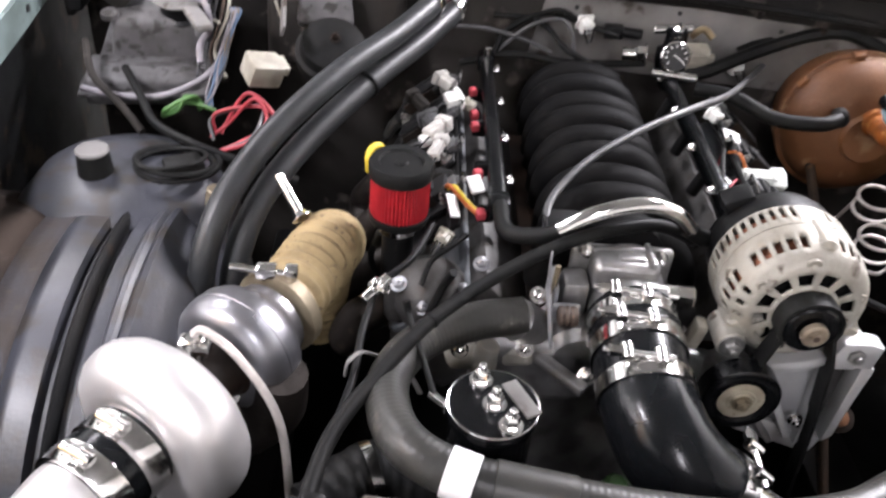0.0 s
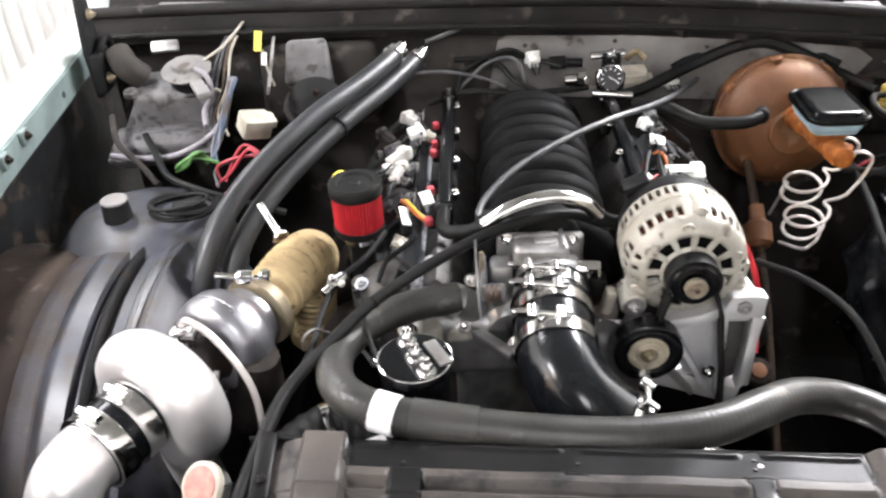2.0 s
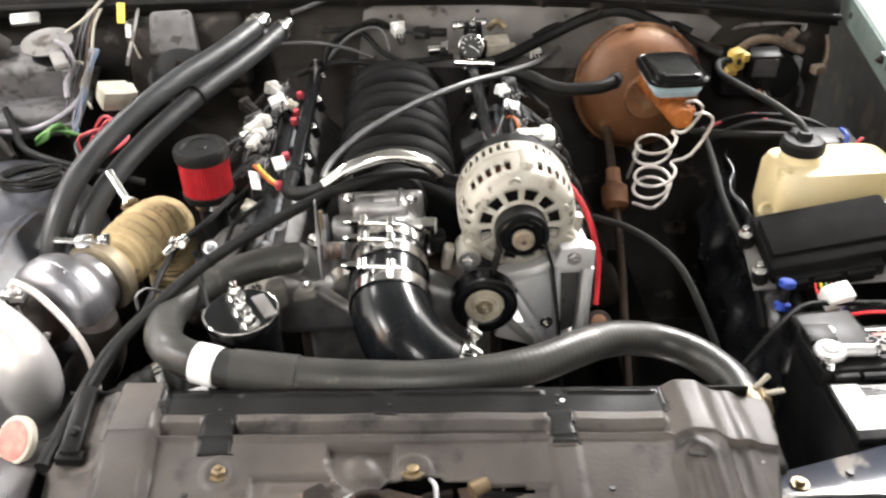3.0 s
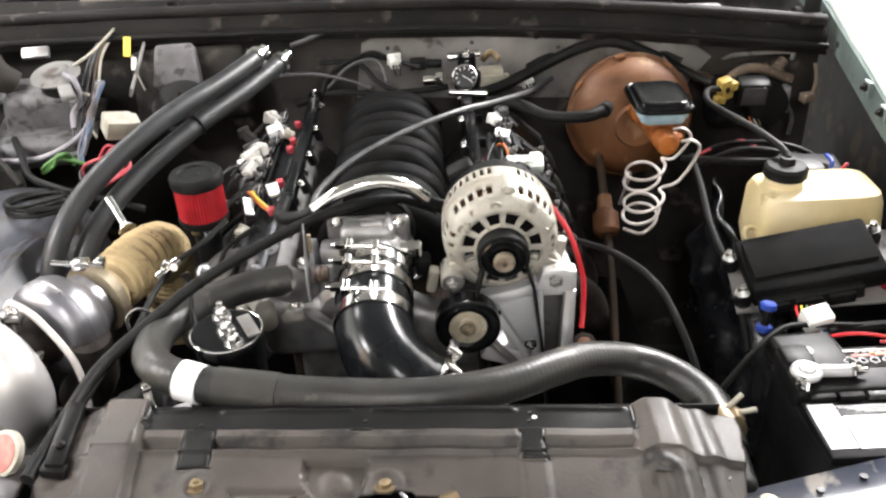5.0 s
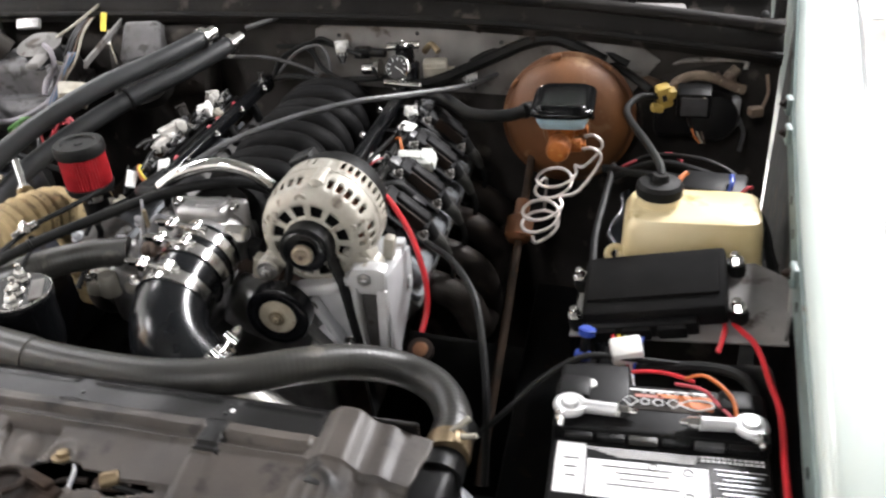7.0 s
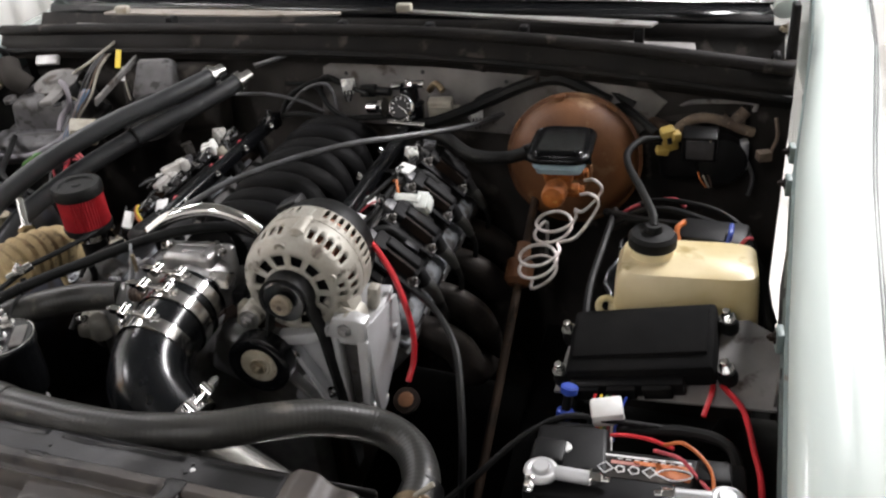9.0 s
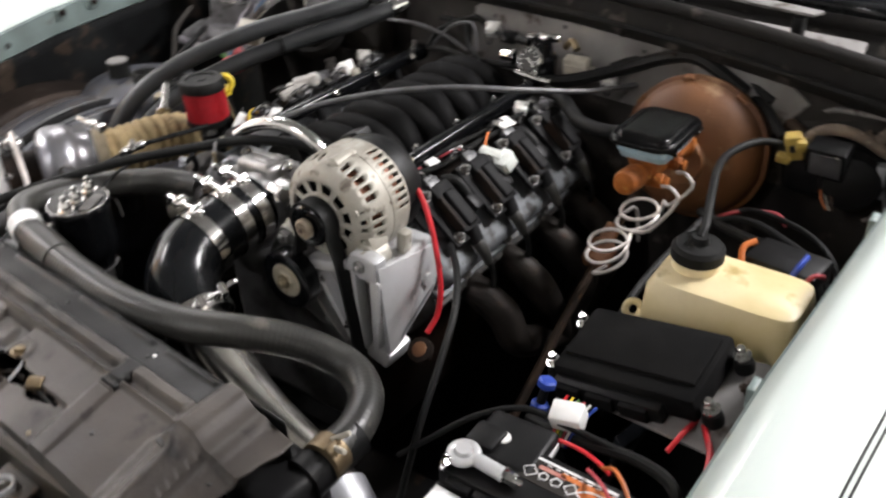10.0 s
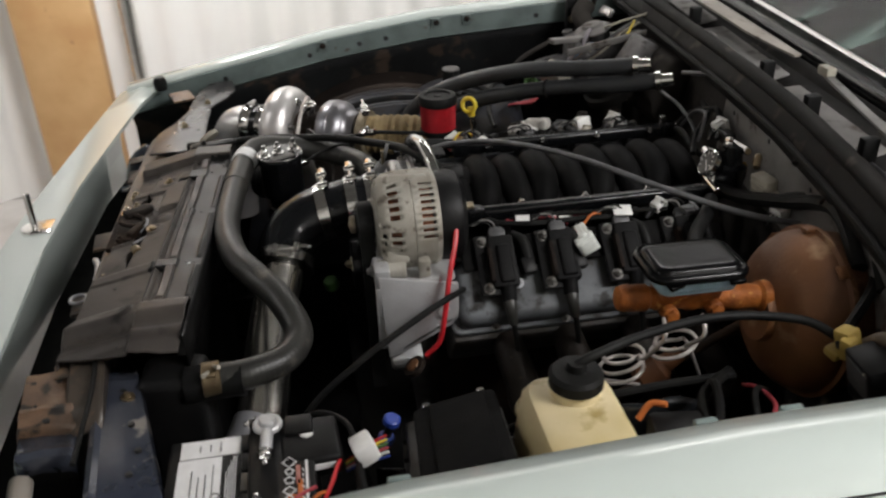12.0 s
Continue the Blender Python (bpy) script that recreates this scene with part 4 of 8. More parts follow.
for x, y, z, sx, sy, a in ((-0.012, -0.296, 0.908, 0.045, 0.012, 22), (0.028, -0.300, 0.904, 0.030, 0.018, -15), (0.096, -0.284, 0.908, 0.03, 0.014, 12), (-0.052, -0.285, 0.913, 0.03, 0.009, -6)):
    part("latch_tab", Shape().box((x, y, z), (sx, sy, 0.004), (8, 6, a), bevel=0.0014), BROWN_RUST, shroud, "rusty bent tab")
tank = Shape().box((0.378, -0.208, 0.785), (0.072, 0.085, 0.19), (0, 0, -4), bevel=0.012, seg=3)
tank.lathe((0.396, -0.19, 0.862), (0.05, 1, 0.05), [(0, 0.025), (0.04, 0.0235), (0.075, 0.0235)], 24)
part("side_tank", tank, PLASTIC, radiator, "black plastic side tank")

# ---- upper radiator hose ----
hose = thing("radiator_hose", (0.1, -0.12, 0.94), "fat black rubber upper radiator hose with clamps", "hose")
RH = [(0.4, -0.157, 0.87), (0.396, -0.108, 0.869), (0.369, -0.061, 0.868), (0.324, -0.042, 0.875), (0.269, -0.063, 0.898), (0.221, -0.097, 0.914), (0.162, -0.129, 0.921), (0.076, -0.145, 0.924), (-0.023, -0.142, 0.928), (-0.112, -0.132, 0.934), (-0.173, -0.122, 0.94), (-0.216, -0.099, 0.945), (-0.236, -0.052, 0.936), (-0.236, 0.01, 0.922), (-0.205, 0.068, 0.914), (-0.15, 0.098, 0.916), (-0.10, 0.112, 0.915)]
part("hose_body", Shape().tube(RH, 0.0205, 20, 5, wave=0.00013, ribs=0.0065), DUSTY_RUBBER, hose)
def ring_at(i, r, w, pts):
    a, b = Vector(pts[i]), (Vector(pts[min(i + 1, len(pts) - 1)]) - Vector(pts[max(i - 1, 0)])).normalized()
    return Shape().lathe(a - b * w / 2, b, [(0, r - 0.003), (0.0008, r), (w - 0.0008, r), (w, r - 0.003)], 26)
part("hose_band", ring_at(10, 0.0222, 0.027, RH), LABEL, hose, "white tape band")
part("band_tail", Shape().prism([(-0.012, 0.0), (0.010, 0.002), (0.012, -0.016), (0.003, -0.012), (0.001, -0.022), (-0.008, -0.018)], 0, 0.0008, pose(-0.183, -0.143, 0.927, 62, 0, 18), bevel=0), LABEL, hose, "loose torn end of the white tape")
part("hose_sleeve", ring_at(9, 0.0222, 0.07, RH), DUSTY_RUBBER, hose)
part("hose_clamp", ring_at(0, 0.0238, 0.024, RH), BRASS, hose, "brassy spring clamp")
part("clamp_screw", Shape().box((0.412, -0.158, 0.888), (0.014, 0.020, 0.012), (0, 35, 0), bevel=0.003), BRASS, hose)
ear = Shape().rod((0.402, -0.152, 0.890), (0.422, -0.142, 0.903), 0.003)
ear.rod((0.412, -0.157, 0.890), (0.432, -0.162, 0.899), 0.003)
part("clamp_ear", ear, OFFWHITE, hose)

# ---- engine ----
engine = thing("engine", (0.02, 0.4, 0.45), "grey cast V8 engine block with heads", "engine")
part("block", Shape().box((0.02, 0.42, 0.66), (0.30, 0.50, 0.34), bevel=0.02), IRON, engine)
part("front_cover", Shape().box((0.02, 0.16, 0.68), (0.26, 0.04, 0.30), bevel=0.02, seg=3), ALU, engine, "dull aluminium front cover")
wp = Shape().lathe((-0.03, 0.10, 0.86), (0, 1, 0), [(0, 0.035), (0.01, 0.045), (0.06, 0.05)], 24)
wp.box((-0.07, 0.13, 0.84), (0.16, 0.06, 0.10), bevel=0.02, seg=3)
wp.rod((-0.11, 0.112, 0.912), (-0.08, 0.13, 0.88), 0.024)
wp.box((0.09, 0.13, 0.81), (0.14, 0.05, 0.08), (0, 25, 0), bevel=0.018, seg=3)
part("water_pump", wp, ALU, engine, "rough cast aluminium water pump")
for s in (-1, 1):
    cx = 0.022
    part("cylinder_head", Shape().box((cx + s * 0.175, 0.42, 0.806), (0.15, 0.47, 0.11), (0, s * 41, 0), bevel=0.008), HEAD, engine, "grey cast head")
    vc = Shape().slab((cx + s * 0.231, 0.41, 0.8596), (0.100, 0.43), 0.02, [(0, -0.016), (0, 0.004), (0.003, 0.011), (0.009, 0.016), (0.014, 0.017)], (0, s * 41, 0))
    vc.slab((cx + s * 0.231, 0.41, 0.8596), (0.118, 0.452), 0.016, [(0, -0.020), (0, -0.013), (0.002, -0.011)], (0, s * 41, 0))
    valve_cover = part("valve_cover", vc, VCOVER, engine, "dull grey valve cover with grime")
    for y in (0.25, 0.36, 0.47, 0.58):
        part("bolt", Shape().hexbolt((cx + s * 0.264, y, 0.818), (s * 0.67, 0, 0.74), 0.005), DULL_BOLT, valve_cover)
    for k, y in enumerate((0.27, 0.365, 0.475, 0.58)):
        e = Shape().tube([(cx + s * 0.235, y, 0.79), (cx + s * 0.275, y, 0.778), (cx + s * 0.31, y + 0.01, 0.745), (cx + s * 0.325, y + 0.03, 0.69), (cx + s * 0.31, 0.45, 0.60)], [0.021, 0.024, 0.026, 0.025, 0.025], 16, 5)
        e.box((cx + s * 0.235, y, 0.79), (0.018, 0.07, 0.055), (0, s * 42, 0), bevel=0.006)
        part("exhaust_runner", e, SCORCHED, engine, "scorched dark exhaust runner")

# ---- intake manifold ----
intake = thing("intake_manifold", (0.022, 0.42, 0.88), "dark ribbed nylon intake manifold with black fuel rails", "manifold")
for k in range(8):
    y = 0.285 + 0.0495 * k
    skew = 0.006 if k % 2 else -0.006
    zz = 0.004 if k % 2 else 0
    pts = [(-0.046, y - skew, 0.875), (-0.042, y - skew, 0.916), (-0.019, y, 0.945 - zz), (0.022, y, 0.953 - zz), (0.063, y, 0.945 - zz), (0.087, y + skew, 0.916), (0.091, y + skew, 0.875)]
    part("runner", Shape().tube(pts, [0.023, 0.0245, 0.0255, 0.026, 0.0255, 0.0245, 0.023], 16, 5), INTAKE, intake)
body = Shape().box((0.022, 0.46, 0.895), (0.14, 0.40, 0.085), bevel=0.025, seg=3)
part("plenum", body, INTAKE, intake)
part("plenum_neck", Shape().tube([(0.022, 0.30, 0.915), (0.022, 0.25, 0.918), (0.02, 0.21, 0.93), (0.016, 0.175, 0.944)], [0.05, 0.049, 0.047, 0.046], 24, 5), INTAKE, intake)
part("front_runner", Shape().tube([(-0.06, 0.245, 0.86), (-0.052, 0.24, 0.905), (-0.02, 0.236, 0.936), (0.026, 0.236, 0.943), (0.068, 0.24, 0.93), (0.10, 0.245, 0.89), (0.108, 0.25, 0.85)], 0.024, 16, 5), INTAKE, intake)
for x, z, y0, y1 in ((-0.121, 0.944, 0.265, 0.69), (0.163, 0.948, 0.235, 0.66)):
    rail = Shape().box((x, (y0 + y1) / 2, z), (0.021, y1 - y0, 0.024), bevel=0.007, seg=3)
    rail.box((x, y0 + 0.01, z), (0.026, 0.03, 0.028), bevel=0.005)
    rail.box((x, y1 - 0.01, z), (0.026, 0.03, 0.028), bevel=0.005)
    rob = part("fuel_rail", rail, GLOSS, intake, "gloss black fuel rail")
    part("rail_fitting", Shape().rod((x, y1 - 0.002, z), (x, y1 + 0.02, z + 0.004), 0.009), CHROME, rob, "chrome fitting")
    part("rail_fitting", Shape().rod((x, y1 - 0.02, z + 0.01), (x, y1 - 0.02, z + 0.028), 0.006), CHROME, rob, "chrome fitting")
    sgn = 1 if x > 0 else -1
    for k in range(4):
        y = 0.29 + 0.105 * k
        part("rail_bolt", Shape().hexbolt((x - sgn * 0.015, y + 0.035, z + 0.004), (0, 0, 1), 0.0045, 0.005), CHROME, rob)
        inj = Shape().rod((x, y, z - 0.01), (x - sgn * 0.012, y, z - 0.045), 0.0085)
        inj.box((x + sgn * 0.014, y, z - 0.022), (0.022, 0.016, 0.018), bevel=0.003)
        part("injector", inj, PLASTIC, rob)
br = Shape().box((-0.055, 0.215, 0.972), (0.045, 0.035, 0.004), bevel=0.0015)
br.box((-0.075, 0.2, 0.96), (0.004, 0.03, 0.03), bevel=0.0015)
part("cable_bracket", br, PLASTIC, intake)

# ---- throttle body ----
tb = Shape().lathe((0.015, 0.178, 0.921), (0, -1, 0), [(0, 0.050), (0.012, 0.050), (0.014, 0.0445), (0.05, 0.0435), (0.078, 0.043)], 32)
tb.box((0.006, 0.150, 0.957), (0.072, 0.046, 0.034), (-6, 0, 0), bevel=0.009, seg=3)
tb.box((0.006, 0.166, 0.935), (0.112, 0.014, 0.080), bevel=0.010, seg=3)
tb.box((-0.045, 0.143, 0.925), (0.03, 0.036, 0.05), bevel=0.008)
tb.rod((0.022, 0.122, 0.953), (0.062, 0.119, 0.950), 0.008)
throttle = part("throttle_body", tb, ALU, intake, "cast aluminium throttle body")
part("body_rib", Shape().box((0.012, 0.146, 0.975), (0.028, 0.012, 0.006), (-6, 0, 0), bevel=0.002), ALU, throttle)
part("body_rib", Shape().box((0.033, 0.152, 0.966), (0.006, 0.044, 0.024), (-6, 0, 0), bevel=0.002), ALU, throttle)
tp = Shape().rod((0.048, 0.121, 0.950), (0.076, 0.118, 0.949), 0.0105)
tp.lathe((0.060, 0.1195, 0.9495), (1, -0.1, 0), [(0, 0.0125), (0.016, 0.0125), (0.018, 0.010)], 6)
part("plug", tp, CHROME, throttle, "bright hexagon plug")
part("sensor", Shape().box((0.078, 0.135, 0.915), (0.022, 0.026, 0.026), bevel=0.005), PLASTIC, throttle)
part("sensor_plug", Shape().box((0.090, 0.112, 0.905), (0.014, 0.020, 0.034), (0, 12, 0), bevel=0.004), OFFWHITE, throttle, "yellowed sensor plug")
lev = Shape().lathe((-0.062, 0.14, 0.93), (-1, 0, 0), [(0, 0.008), (0.004, 0.027), (0.006, 0.024), (0.008, 0.027), (0.012, 0.01)], 24)
part("lever", lev, BRACKET, throttle, "steel throttle lever wheel")
for x, z in ((-0.036, 0.972), (0.046, 0.968), (-0.04, 0.885), (0.066, 0.885)):
    part("bolt", Shape().hexbolt((x, 0.16, z), (0, -1, 0), 0.006), CHROME, throttle)
link = Shape().rod((-0.07, 0.125, 0.975), (-0.072, 0.125, 0.86), 0.003)
part("link_rod", link, TAN, throttle)

# ---- charge pipe: silicone elbow, clamps, polished tube ----
charge = thing("charge_pipe", (0.05, -0.02, 0.85), "black silicone elbow with steel clamps on a polished pipe", "pipe")
EL = [(0.015, 0.114, 0.919), (0.015, 0.07, 0.916), (0.015, 0.03, 0.911), (0.019, -0.008, 0.902), (0.034, -0.040, 0.886), (0.060, -0.057, 0.867), (0.088, -0.064, 0.848)]
part("elbow", Shape().tube(EL, [0.048, 0.048, 0.0475, 0.0485, 0.0485, 0.0475, 0.047], 32, 6), SILICONE, charge, "glossy black silicone elbow")
def tclamp(p, d, r, bolt_at, bolt_dir):
    d, p, b, bd = Vector(d).normalized(), Vector(p), Vector(bolt_at), Vector(bolt_dir).normalized()
    w = 0.019
    band = Shape().lathe(p - d * w / 2, d, [(0, r), (0.0004, r + 0.0018), (w - 0.0004, r + 0.0018), (w, r)], 36, cap=False)
    ob = part("clamp", band, CHROME, charge, "polished steel band clamp")
    t = Shape().rod(b - bd * 0.032, b + bd * 0.04, 0.0032, 10)
    for k in (-0.018, 0.016):
        t.rod(b + bd * k - d * 0.009, b + bd * k + d * 0.009, 0.0065, 12)
    t.lathe(b + bd * 0.022, bd, [(0, 0.0062), (0.012, 0.0062)], 6)
    part("clamp_bolt", t, CHROME, ob)
for y, z in ((0.096, 0.9175), (0.062, 0.9155), (0.014, 0.908)):
    tclamp((0.015 if y > 0.03 else 0.016, y, z), (0, -1, -0.08 if y > 0.03 else -0.16), 0.0485, (0.002, y, z + 0.0535), (-1, 0, 0.10))
tclamp((0.080, -0.062, 0.8535), (0.72, -0.2, -0.5), 0.0478, (0.1115, -0.054, 0.897), (0.05, 0.98, 0.0))
part("pipe", Shape().tube([(0.085, -0.064, 0.851), (0.14, -0.080, 0.820), (0.22, -0.096, 0.785), (0.30, -0.105, 0.757), (0.37, -0.12, 0.735), (0.42, -0.16, 0.71), (0.44, -0.24, 0.70)], 0.036, 28, 6), POLISHED, charge, "polished metal pipe")
part("joiner", Shape().tube([(0.35, -0.112, 0.744), (0.385, -0.128, 0.728), (0.41, -0.15, 0.716)], 0.0395, 24, 6), BRACKET, charge, "crinkled foil joiner")

# ---- alternator ----
AX, AZ = 0.181, 0.963
alt = thing("alternator", (AX, 0.13, 0.9), "dusty cast aluminium alternator with copper windings", "alternator")


def slotted(profile, seg, gaps):
    """A turned shell about the alternator's axis; gaps name the band and the angles that are cut away."""
    verts, faces = [], []
    for y, r in profile:
        verts += [(AX + r * math.cos(2 * math.pi * k / seg), y, AZ + r * math.sin(2 * math.pi * k / seg)) for k in range(seg)]
    for i in range(len(profile) - 1):
        for k in range(seg):
            deg = 360 * (k + 0.5) / seg
            if any(i == band and a0 <= (deg - a0) % 360 + a0 <= a1 and ((deg - a0) % pitch) < width for band, a0, a1, pitch, width in gaps):
                continue
            j = (k + 1) % seg
            faces.append((i * seg + k, i * seg + j, (i + 1) * seg + j, (i + 1) * seg + k))
    return Shape().add(verts, faces)


SHELL = [(0.088, 0.016), (0.086, 0.031), (0.088, 0.036), (0.088, 0.0505), (0.0885, 0.055), (0.092, 0.0615), (0.098, 0.0672), (0.104, 0.0705), (0.119, 0.0735), (0.128, 0.0742),
         (0.138, 0.0742), (0.1395, 0.0725), (0.141, 0.0742), (0.151, 0.0742), (0.171, 0.0738), (0.178, 0.069), (0.180, 0.058)]
GAPS = [(2, 5, 365, 30, 20), (7, 98, 144, 10, 6), (7, 26, 72, 10, 6), (7, 158, 204, 10, 6), (7, 336, 376, 10, 6), (13, 2, 74, 8, 4), (13, 96, 184, 8, 4), (5, 160, 200, 14, 7), (5, 340, 380, 14, 7)]
case = part("case", slotted(SHELL, 180, GAPS), ALTCASE, alt, solid=0.0035, smooth=30)
for a, r in ((97, 0.0035), (20, 0.0025), (150, 0.0025), (215, 0.003), (325, 0.003)):
    cx_, cz_ = AX + 0.0585 * math.cos(math.radians(a)), AZ + 0.0585 * math.sin(math.radians(a))
    part("boss", Shape().lathe((cx_, 0.0915, cz_), (0, -1, 0), [(0, r * 2.4), (0.003, r * 2.2), (0.0032, r), (0.001, r * 0.9)], 16), ALTCASE, case)
lobe = Shape().rod((AX + 0.009, 0.101, AZ + 0.0665), (AX + 0.009, 0.150, AZ + 0.0665), 0.0115, 22, bevel=0.5)
lobe.rod((AX + 0.009, 0.146, AZ + 0.0665), (AX + 0.009, 0.168, AZ + 0.0665), 0.0095, 20, bevel=0.3)
part("through_bolt_boss", lobe, ALTCASE, alt)
for bx_, bz_, tilt in ((0.249, 0.918, 25), (0.116, 0.919, -20)):
    g_ = 1 if tilt > 0 else -1
    ear_ = Shape().rod((bx_, 0.078, bz_), (bx_, 0.122, bz_), 0.0155, 20)
    ear_.box((bx_ - 0.017 * g_, 0.106, bz_ + 0.012), (0.040, 0.032, 0.030), (0, tilt, 0), bevel=0.007)
    ear_.box((bx_ - 0.006 * g_, 0.112, bz_ + 0.022), (0.018, 0.034, 0.034), (0, -tilt, 0), bevel=0.006)
    part("mounting_ear", ear_, ALTCASE, alt)
    part("bolt", Shape().hexbolt((bx_, 0.0785, bz_), (0, -1, 0), 0.0095, 0.008), ALU, alt)
part("foot", Shape().box((0.263, 0.148, 0.922), (0.015, 0.018, 0.034), (0, 8, 0), bevel=0.004), ALTCASE, alt, "bare pale foot")
part("winding", Shape().lathe((AX, 0.106, AZ), (0, 1, 0), [(0, 0.03), (0, 0.064), (0.014, 0.068), (0.062, 0.068), (0.062, 0.03)], 36), COPPER, alt, "copper winding seen through the slots")
part("fan", Shape().lathe((AX, 0.098, AZ), (0, 1, 0), [(0, 0.03), (0, 0.058), (0.006, 0.058)], 30), MATTE, alt)
part("rear_cover", Shape().lathe((AX, 0.179, AZ), (0, 1, 0), [(0, 0.069), (0.022, 0.0705), (0.034, 0.066), (0.042, 0.052)], 36), PLASTIC, alt, "black rear cover")
pul = Shape().lathe((AX, 0.058, AZ), (0, 1, 0), [(0.005, 0.016), (0.001, 0.0175), (0, 0.0265), (0.002, 0.0285), (0.005, 0.026), (0.008, 0.0285), (0.011, 0.026), (0.014, 0.0285), (0.017, 0.026), (0.021, 0.0295), (0.025, 0.0295), (0.028, 0.018)], 32)
part("pulley", pul, GLOSS, alt, "black grooved pulley")
nut = Shape().lathe((AX, 0.056, AZ), (0, -1, 0), [(0, 0.0135), (0.006, 0.0135), (0.008, 0.011)], 24)
nut.lathe((AX, 0.0505, AZ), (0, -1, 0), [(0, 0.006), (0.004, 0.005)], 12)
part("pulley_nut", nut, OLD_STEEL, alt, "tarnished tan pulley nut")
part("shaft_end", Shape().lathe((AX, 0.0463, AZ), (0, -1, 0), [(0, 0.0034), (0.0006, 0.0034)], 12), BROWN_RUST, alt, "rust speck on the shaft end")
part("stud", Shape().rod((0.214, 0.215, 0.991), (0.214, 0.232, 0.991), 0.006), TAN, alt)
part("plug", Shape().box((0.135, 0.215, 1.012), (0.035, 0.03, 0.022), (0, -25, 0), bevel=0.004), PLASTIC, alt)

# bracket under the alternator
brk = thing("alternator_bracket", (0.22, 0.11, 0.7), "bare grey metal bracket holding the alternator", "bracket")
XZ = Matrix(((1, 0, 0, 0), (0, 0, 1, 0), (0, 1, 0, 0), (0, 0, 0, 1)))
YZ = Matrix(((0, 0, 1, 0), (1, 0, 0, 0), (0, 1, 0, 0), (0, 0, 0, 1)))
part("corner_block", Shape().prism([(0.222, 0.905), (0.273, 0.897), (0.277, 0.93), (0.262, 0.934), (0.232, 0.932)], 0.074, 0.096, XZ), PALE_BRACKET, brk)
part("top_arm", Shape().prism([(0.150, 0.898), (0.172, 0.902), (0.20, 0.908), (0.226, 0.92), (0.226, 0.906), (0.205, 0.893), (0.175, 0.886), (0.152, 0.886)], 0.073, 0.095, XZ), PALE_BRACKET, brk)
part("upright", Shape().prism([(0.257, 0.782), (0.266, 0.79), (0.277, 0.90), (0.262, 0.903)], 0.074, 0.098, XZ, bevel=0.002), PALE_BRACKET, brk)
# the web gets the darker head grey to show shade in the recess
part("web", Shape().prism([(0.232, 0.905), (0.262, 0.905), (0.260, 0.79), (0.232, 0.775)], 0.096, 0.104, XZ, bevel=0.002), HEAD, brk, "recessed web with its shade put into a darker grey")
part("inner_rib", Shape().prism([(0.226, 0.910), (0.234, 0.910), (0.238, 0.775), (0.230, 0.770)], 0.078, 0.10, XZ, bevel=0.002), PALE_BRACKET, brk)
part("side_plate", Shape().prism([(0.078, 0.922), (0.10, 0.916), (0.196, 0.897), (0.196, 0.838), (0.185, 0.826), (0.105, 0.782), (0.086, 0.778)], 0.270, 0.277, YZ, bevel=0.002), PALE_BRACKET, brk)
part("plate_flange", Shape().box((0.268, 0.147, 0.8135), (0.018, 0.09, 0.006), (29, 0, 0), bevel=0.0015), PALE_BRACKET, brk)
part("brace", Shape().prism([(0.163, 0.876), (0.171, 0.880), (0.222, 0.785), (0.214, 0.782)], 0.076, 0.094, XZ, bevel=0.002), PALE_BRACKET, brk)
part("brace", Shape().prism([(0.150, 0.83), (0.156, 0.835), (0.205, 0.775), (0.198, 0.772)], 0.076, 0.094, XZ, bevel=0.002), ALU, brk)
part("back_web", Shape().prism([(0.16, 0.885), (0.228, 0.905), (0.232, 0.775), (0.20, 0.772)], 0.096, 0.103, XZ, bevel=0.002), PALE_BRACKET, brk, "bluish bare web between the ribs")
part("shelf", Shape().box((0.228, 0.138, 0.9), (0.094, 0.11, 0.012), (8, 0, 0), bevel=0.004), PALE_BRACKET, brk)
part("foot", Shape().box((0.21, 0.115, 0.775), (0.12, 0.05, 0.03), (0, 20, 0), bevel=0.006), PALE_BRACKET, brk)
part("bolt_pad", Shape().lathe((0.277, 0.172, 0.852), (1, 0, 0), [(0, 0.010), (0.004, 0.009), (0.0045, 0.004)], 18), PALE_BRACKET, brk)
for x, z in ((0.218, 0.815), (0.17, 0.868)):
    part("bolt", Shape().hexbolt((x, 0.078, z), (0, -1, 0), 0.006), CHROME, brk)

idl = thing("idler_pulley", (0.133, 0.06, 0.83), "black idler pulley with a tan metal centre", "pulley")
part("rim", Shape().lathe((0.133, 0.047, 0.868), (0, 1, 0), [(0.003, 0.024), (0, 0.028), (0, 0.0385), (0.003, 0.0425), (0.024, 0.0425), (0.027, 0.039), (0.027, 0.02)], 40), GLOSS, idl, "shiny black rim")
ic = Shape().lathe((0.133, 0.051, 0.868), (0, -1, 0), [(0, 0.0265), (0.001, 0.0265), (0.003, 0.022), (0.0022, 0.016), (0.0032, 0.0145), (0.0028, 0.012), (0.005, 0.011)], 32)
part("centre", ic, ZINC, idl, "pale tan zinc plated centre")
part("bolt", Shape().hexbolt((0.133, 0.047, 0.868), (0, -1, 0), 0.0075, 0.006), TAN, idl)
part("arm", Shape().box((0.132, 0.098, 0.855), (0.05, 0.04, 0.06), bevel=0.012), ALU, idl)

